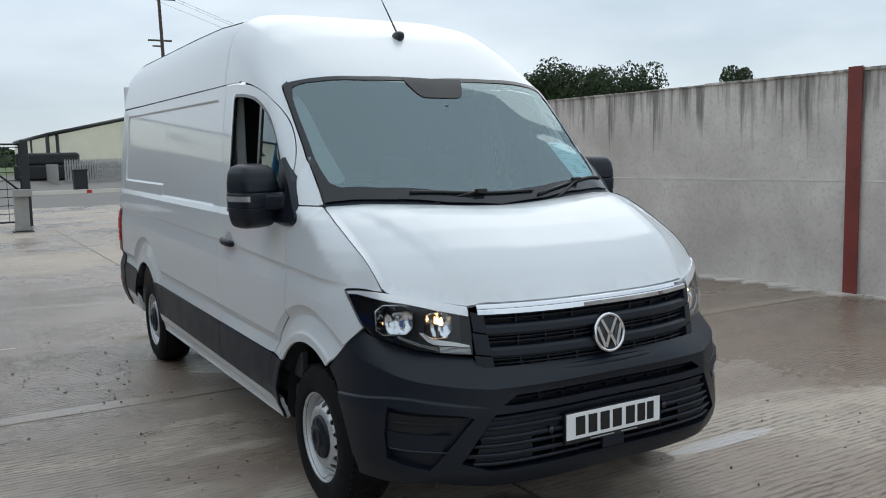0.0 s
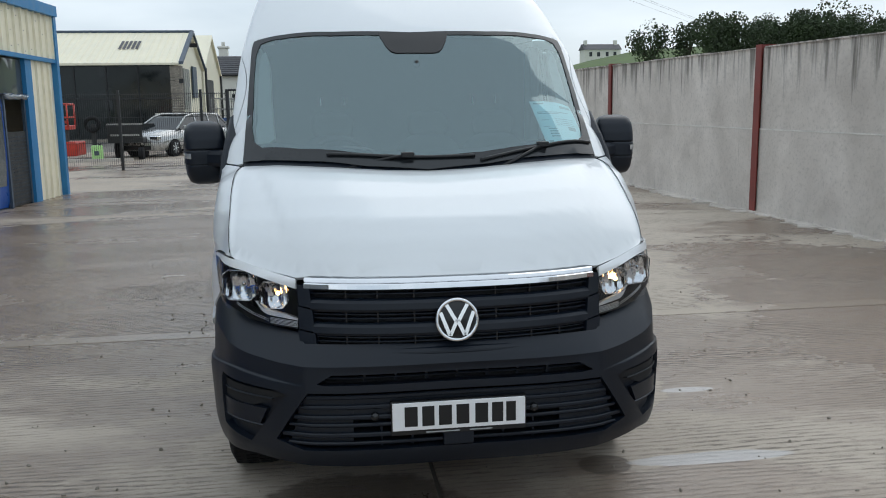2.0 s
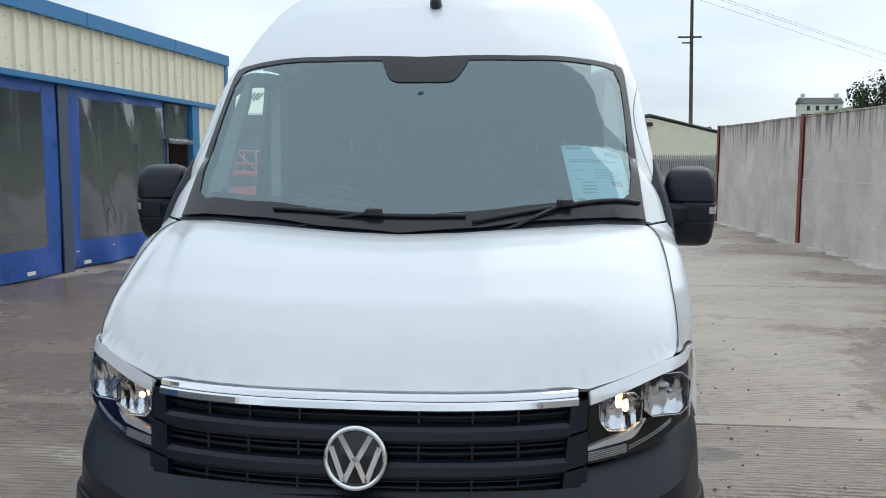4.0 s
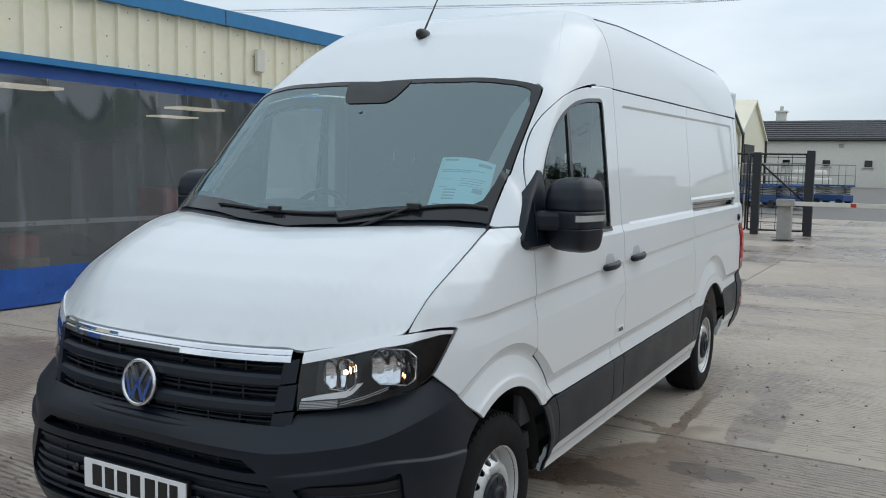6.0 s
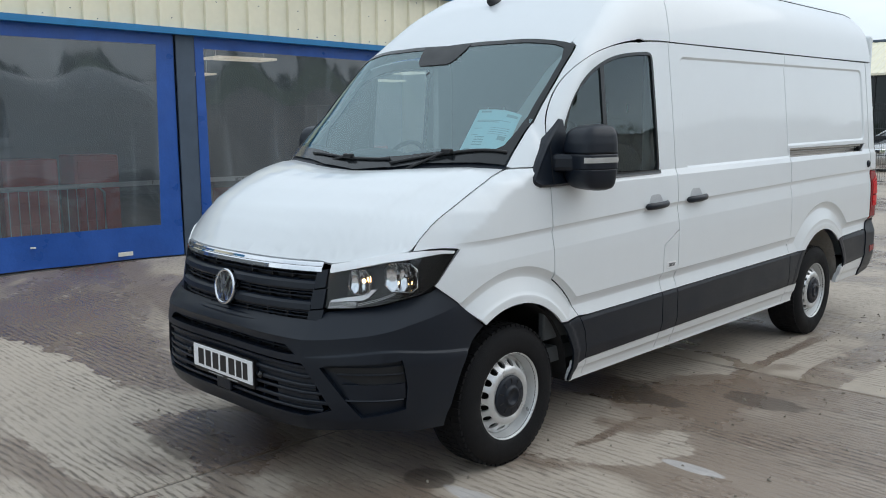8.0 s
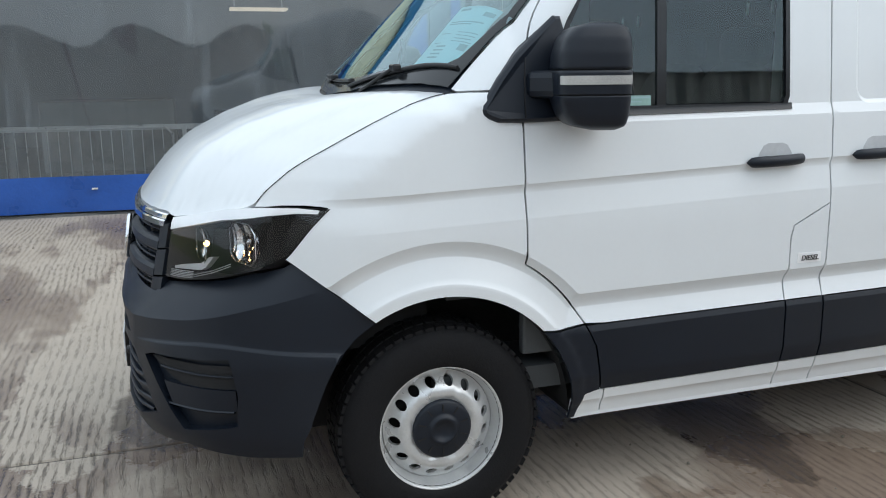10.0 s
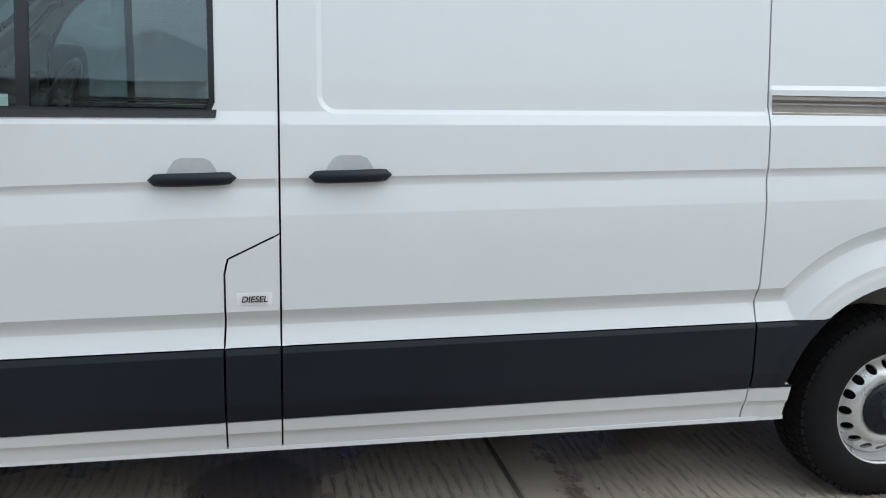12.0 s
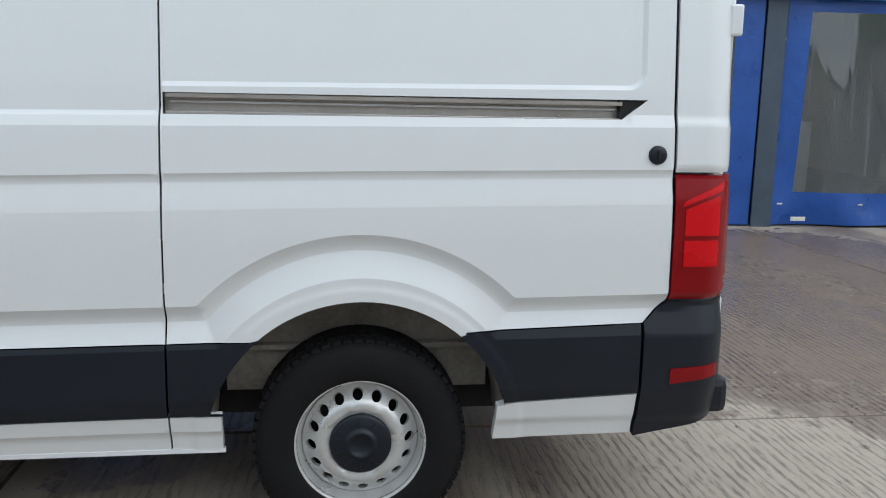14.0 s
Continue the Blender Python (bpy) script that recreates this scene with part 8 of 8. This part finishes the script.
# paper sheet lying behind the glass
sheet = [(0.612, 0.978), (0.838, 1.058), (0.790, 1.276), (0.562, 1.214)]
so = patch("paper_sheet", sheet, top_surf, M_PAPER, None, off=-0.003, thick=0.0005, step=0.05)
tagged(so, "pale blue printed sheet propped behind the windscreen", "paper")
def on_sheet(u, v):
    a, b, c, d = [Vector(p) for p in sheet]
    p = (a * (1 - u) + b * u) * (1 - v) + (d * (1 - u) + c * u) * v
    return (p.x, p.y)
for u0, u1, v0, v1 in ((0.08, 0.32, 0.93, 0.96), (0.70, 0.95, 0.86, 0.92), (0.08, 0.85, 0.76, 0.775), (0.08, 0.6, 0.73, 0.745), (0.1, 0.3, 0.6, 0.61), (0.45, 0.9, 0.62, 0.63), (0.45, 0.9, 0.58, 0.59), (0.45, 0.85, 0.54, 0.55), (0.45, 0.9, 0.50, 0.51), (0.1, 0.25, 0.47, 0.48), (0.2, 0.42, 0.42, 0.44), (0.2, 0.42, 0.37, 0.39), (0.2, 0.42, 0.32, 0.34), (0.2, 0.42, 0.27, 0.29), (0.7, 0.88, 0.40, 0.48), (0.08, 0.2, 0.1, 0.2), (0.72, 0.9, 0.08, 0.2)):
    patch("print_bar", [on_sheet(u0, v0), on_sheet(u1, v0), on_sheet(u1, v1), on_sheet(u0, v1)], top_surf, M_PRINT, so, off=-0.0025, thick=0, step=0.05)

# wheels
def wheel_parts(s):
    w = empty("wheel")
    w.parent = van
    tagged(w, "steel wheel with a black centre cap and worn tyre")
    bm = bm_new()
    R = 0.346
    lathe(bm, [(0.205, 0.0), (0.212, 0.012), (0.235, 0.020), (0.275, 0.024), (0.305, 0.018), (0.326, 0.006), (0.338, -0.012), (R, -0.034), (R, -0.190), (0.33, -0.215), (0.28, -0.235), (0.205, -0.22)], 72, close=True)
    part("tyre", bm, M_RUBBER, w, smooth=True)
    tb = bm_new()
    for i in range(60):
        for row, (h0, h1, sk) in enumerate(((-0.004, -0.045, 0.0), (-0.055, -0.105, 0.5), (-0.115, -0.165, 0.0))):
            a = 2 * math.pi * (i + sk) / 60
            m = Matrix.Rotation(a, 4, "X") @ Matrix.Translation(((h0 + h1) / 2, 0, R - 0.002 - (0.004 if row == 0 else 0)))
            bmesh.ops.create_cube(tb, size=1, matrix=m @ Matrix.Diagonal((abs(h1 - h0), 0.026, 0.012, 1)))
    part("tread", tb, M_RUBBER, w)
    bm = bm_new()
    lathe(bm, [(0.2135, 0.002), (0.2165, 0.009), (0.2125, 0.013), (0.207, 0.008), (0.203, -0.012), (0.198, -0.022), (0.193, -0.040), (0.188, -0.050), (0.186, -0.12)], 64)
    part("rim", bm, M_STEEL, w, smooth=True)

    def disc(a, b):
        r = np.hypot(a, b)
        d = np.interp(r, [0.0, 0.08, 0.105, 0.118, 0.132, 0.146, 0.158, 0.172, 0.183, 0.19], [0.0, 0.0, 0.004, 0.012, 0.012, 0.004, -0.010, -0.026, -0.036, -0.04])
        d = (d + np.interp(r + 0.005, [0.0, 0.08, 0.105, 0.118, 0.132, 0.146, 0.158, 0.172, 0.183, 0.19], [0.0, 0.0, 0.004, 0.012, 0.012, 0.004, -0.010, -0.026, -0.036, -0.04])) / 2
        return np.stack([d - 0.004, a, b], 1)
    ring = [(0.189 * math.cos(2 * math.pi * i / 72), 0.189 * math.sin(2 * math.pi * i / 72)) for i in range(72)]
    holes = []
    for i in range(16):
        c = 2 * math.pi * (i + 0.5) / 16
        holes.append([(math.cos(c) * (0.160 + 0.0165 * math.cos(t)) - math.sin(c) * 0.0172 * math.sin(t), math.sin(c) * (0.160 + 0.0165 * math.cos(t)) + math.cos(c) * 0.0172 * math.sin(t)) for t in [2 * math.pi * k / 14 for k in range(14)]])
    patch("wheel_disc", ring, disc, M_STEEL, w, holes=holes, thick=0.01, step=0.016, core=(-1, 0, 0))
    bm = bm_new()
    lathe(bm, [(0.101, -0.004), (0.100, 0.010), (0.092, 0.016), (0.060, 0.020), (0.050, 0.022), (0.047, 0.030), (0.036, 0.030), (0.033, 0.024), (0.0, 0.024)], 40)
    cap = part("centre_cap", bm, M_PLASTIC, w, "black plastic centre cap", smooth=True)
    for i in range(10):
        rb = boxes(((0.0165, -0.002, 0.062), (0.0205, 0.002, 0.088)))
        bmesh.ops.transform(rb, matrix=Matrix.Rotation(2 * math.pi * i / 10, 4, "X"), verts=rb.verts)
        part("cap_slot", rb, M_INK, cap)
    bm = bm_new()
    lathe(bm, [(0.20, -0.13), (0.10, -0.10), (0.0, -0.10)], 32)
    part("brake_drum", bm, M_SEAM, w, smooth=True)
    return w


w0 = wheel_parts(1)
for i, (s, (yc, zc, ro, ri)) in enumerate([(s, w) for s in (1, -1) for w in WHEELS]):
    m = Matrix.Translation((s * 0.945, yc, zc)) @ Matrix.Rotation(radians(37 * i), 4, "X")
    if s < 0:
        m = Matrix.Translation((s * 0.945, yc, zc)) @ Matrix.Rotation(math.pi, 4, "Z") @ Matrix.Rotation(radians(37 * i), 4, "X")
    if i == 0:
        w0.matrix_basis = m
    else:
        copy_thing(w0, m)

# wheel housings and underbody
for s in (1, -1):
    for k, (yc, zc, ro, ri) in enumerate(WHEELS):
        bm = bm_new()
        n = 24
        ra, rb = [], []
        for i in range(n + 1):
            a = radians(1 + 178 * i / n)
            ra.append(bm.verts.new((s * 0.945, yc + (ri + 0.004) * math.cos(a), zc + (ri + 0.004) * math.sin(a))))
            rb.append(bm.verts.new((s * 0.62, yc + (ri + 0.01) * math.cos(a), zc + (ri - 0.0) * math.sin(a))))
        for i in range(n):
            f = bm.faces.new((ra[i], ra[i + 1], rb[i + 1], rb[i]))
            f.smooth = True
        part("wheel_arch", bm, M_SEAM if k == 0 else M_DIRT, van)
        xw = s * (0.60 if k == 0 else 0.70)
        part("arch_wall", boxes(((xw - 0.01, yc - 0.45, 0.45 if k else 0.36), (xw + 0.01, yc + 0.45, zc + ri - 0.02)), bevel=0.002), M_SEAM if k == 0 else M_DIRT, van)
        if k:
            part("arch_ledge", boxes(((min(xw, xw + s * 0.05), yc - 0.46, 0.60), (max(xw, xw + s * 0.05), yc + 0.46, 0.62)), bevel=0.004), M_DIRT, van)
und = bm_new()
box(und, (-0.60, 0.20, 0.36), (0.60, 0.55, 0.42))
box(und, (-0.58, 0.5, 0.25), (0.58, 1.5, 0.40))
box(und, (-0.90, 1.50, 0.30), (0.90, 4.12, 0.42))
box(und, (-0.58, 4.1, 0.32), (0.58, 5.2, 0.45))
box(und, (-0.90, 5.15, 0.36), (0.90, 5.8, 0.45))
rod(und, (-0.8, 4.638, 0.34), (0.8, 4.638, 0.34), 0.05)
rod(und, (-0.8, 1.0, 0.34), (0.8, 1.0, 0.34), 0.05)
part("underbody", und, M_SEAM, van)
# rear doors and bumper
rd = bm_new()
box(rd, (-0.87, 5.79, 0.46), (-0.002, 5.852, 2.36), 0.02)
part("rear_door", rd, M_PAINT, van)
rd = bm_new()
box(rd, (0.002, 5.79, 0.46), (0.87, 5.852, 2.36), 0.02)
part("rear_door", rd, M_PAINT, van)
rb = bm_new()
box(rb, (-0.93, 5.80, 0.40), (0.93, 5.90, 0.53), 0.03)
part("rear_bumper", rb, M_PLASTIC, van)
for z in (0.76, 1.72):
    hb = bm_new()
    box(hb, (0.865, 5.815, z - 0.05), (0.90, 5.862, z + 0.05), 0.008)
    part("rear_hinge", hb, M_PAINT, van)

# cab inside
dash = bm_new()
prism(dash, [(0.98, 1.34), (1.20, 1.43), (1.36, 1.42), (1.46, 1.36), (1.50, 1.20), (1.48, 0.75), (1.05, 0.75)], -0.86, 0.86, "x")
part("dashboard", dash, M_TRIM, van, smooth=False)
bn = bm_new()
blob(bn, (-0.40, 1.34, 1.43), (0.42, 0.26, 0.14), 2.6)
part("instrument_hood", bn, M_TRIM, van)
st = bm_new()
tube(st, [(-0.40 + 0.19 * math.cos(a), 1.56 + 0.19 * math.sin(a) * 0.42, 1.36 + 0.19 * math.sin(a) * 0.9) for a in [2 * math.pi * i / 32 for i in range(32)]], 0.015, 8, True)
sw = part("steering_wheel", st, M_INK, van)
hub = bm_new()
blob(hub, (-0.40, 1.545, 1.36), (0.16, 0.06, 0.12), 3)
part("wheel_hub", hub, M_INK, sw)
part("wheel_spokes", tube(tube(bm_new(), [(-0.585, 1.56, 1.36), (-0.215, 1.56, 1.36)], 0.014), [(-0.40, 1.555, 1.36), (-0.40, 1.49, 1.20)], 0.014), M_INK, sw)
for x in (-0.42, 0.18, 0.60):
    se = empty("cab_seat")
    se.parent = van
    tagged(se, "dark cloth cab seat")
    sb = blob(bm_new(), (x, 2.08, 0.92), (0.46, 0.52, 0.20), 3)
    part("seat_cushion", sb, M_CLOTH, se)
    bk = blob(bm_new(), (0, 0, 0), (0.46, 0.17, 0.66), 3)
    bo = part("backrest", bk, M_CLOTH, se)
    bo.matrix_basis = Matrix.Translation((x, 2.29, 1.20)) @ Matrix.Rotation(radians(-12), 4, "X")
    hr = blob(bm_new(), (x, 2.37, 1.58), (0.26, 0.11, 0.17), 3)
    part("headrest", hr, M_CLOTH, se)
part("bulkhead", boxes(((-0.86, 2.46, 0.45), (0.86, 2.49, 2.08)), ((-0.76, 2.46, 2.08), (0.76, 2.49, 2.38))), M_BULKHEAD, van)
for x in (-0.488, -0.342, 0.488, 0.636):
    part("bulkhead_slot", boxes(((x - 0.003, 2.452, 1.705), (x + 0.003, 2.461, 1.755))), M_PLATE, van, "narrow white slot in the bulkhead")
for s in (1, -1):
    tr_ = [(0.806, 1.10), (0.822, 1.20), (0.818, 1.45), (0.808, 1.58), (0.78, 1.60), (0.755, 1.50), (0.745, 1.30), (0.725, 1.12)]
    patch("pillar_cover", [(s * x, y) for x, y in tr_], top_surf, M_TRIM_LIGHT, van, "pale inner pillar cover", off=-0.035, thick=0.02, step=0.04)
part("cab_floor", boxes(((-0.90, 1.0, 0.42), (0.90, 2.48, 0.50))), M_TRIM, van)
hl_poly = [(-0.78, 2.47), (0.78, 2.47), (0.72, 1.75)] + [(x, float(ws_top(abs(x))) + 0.03) for x in np.linspace(0.70, -0.70, 9)] + [(-0.72, 1.75)]
patch("headliner", hl_poly, top_surf, M_TRIM_LIGHT, van, off=-0.06, thick=0, step=0.08)
for s in (1, -1):
    part("pillar_trim", boxes(((s * 0.86 - 0.03, 2.31, 1.30), (s * 0.86 + 0.03, 2.45, 2.05)), bevel=0.01), M_TRIM_LIGHT, van)
    part("door_card", boxes(((s * 0.90 - 0.02, 1.30, 0.55), (s * 0.90 + 0.02, 2.28, 1.35)), bevel=0.01), M_TRIM, van)
    part("grab_handle", tube(bm_new(), [(s * 0.80, 1.32, 1.60), (s * 0.80, 1.36, 1.66), (s * 0.79, 1.47, 1.78), (s * 0.78, 1.52, 1.80)], 0.014), M_TRIM, van)
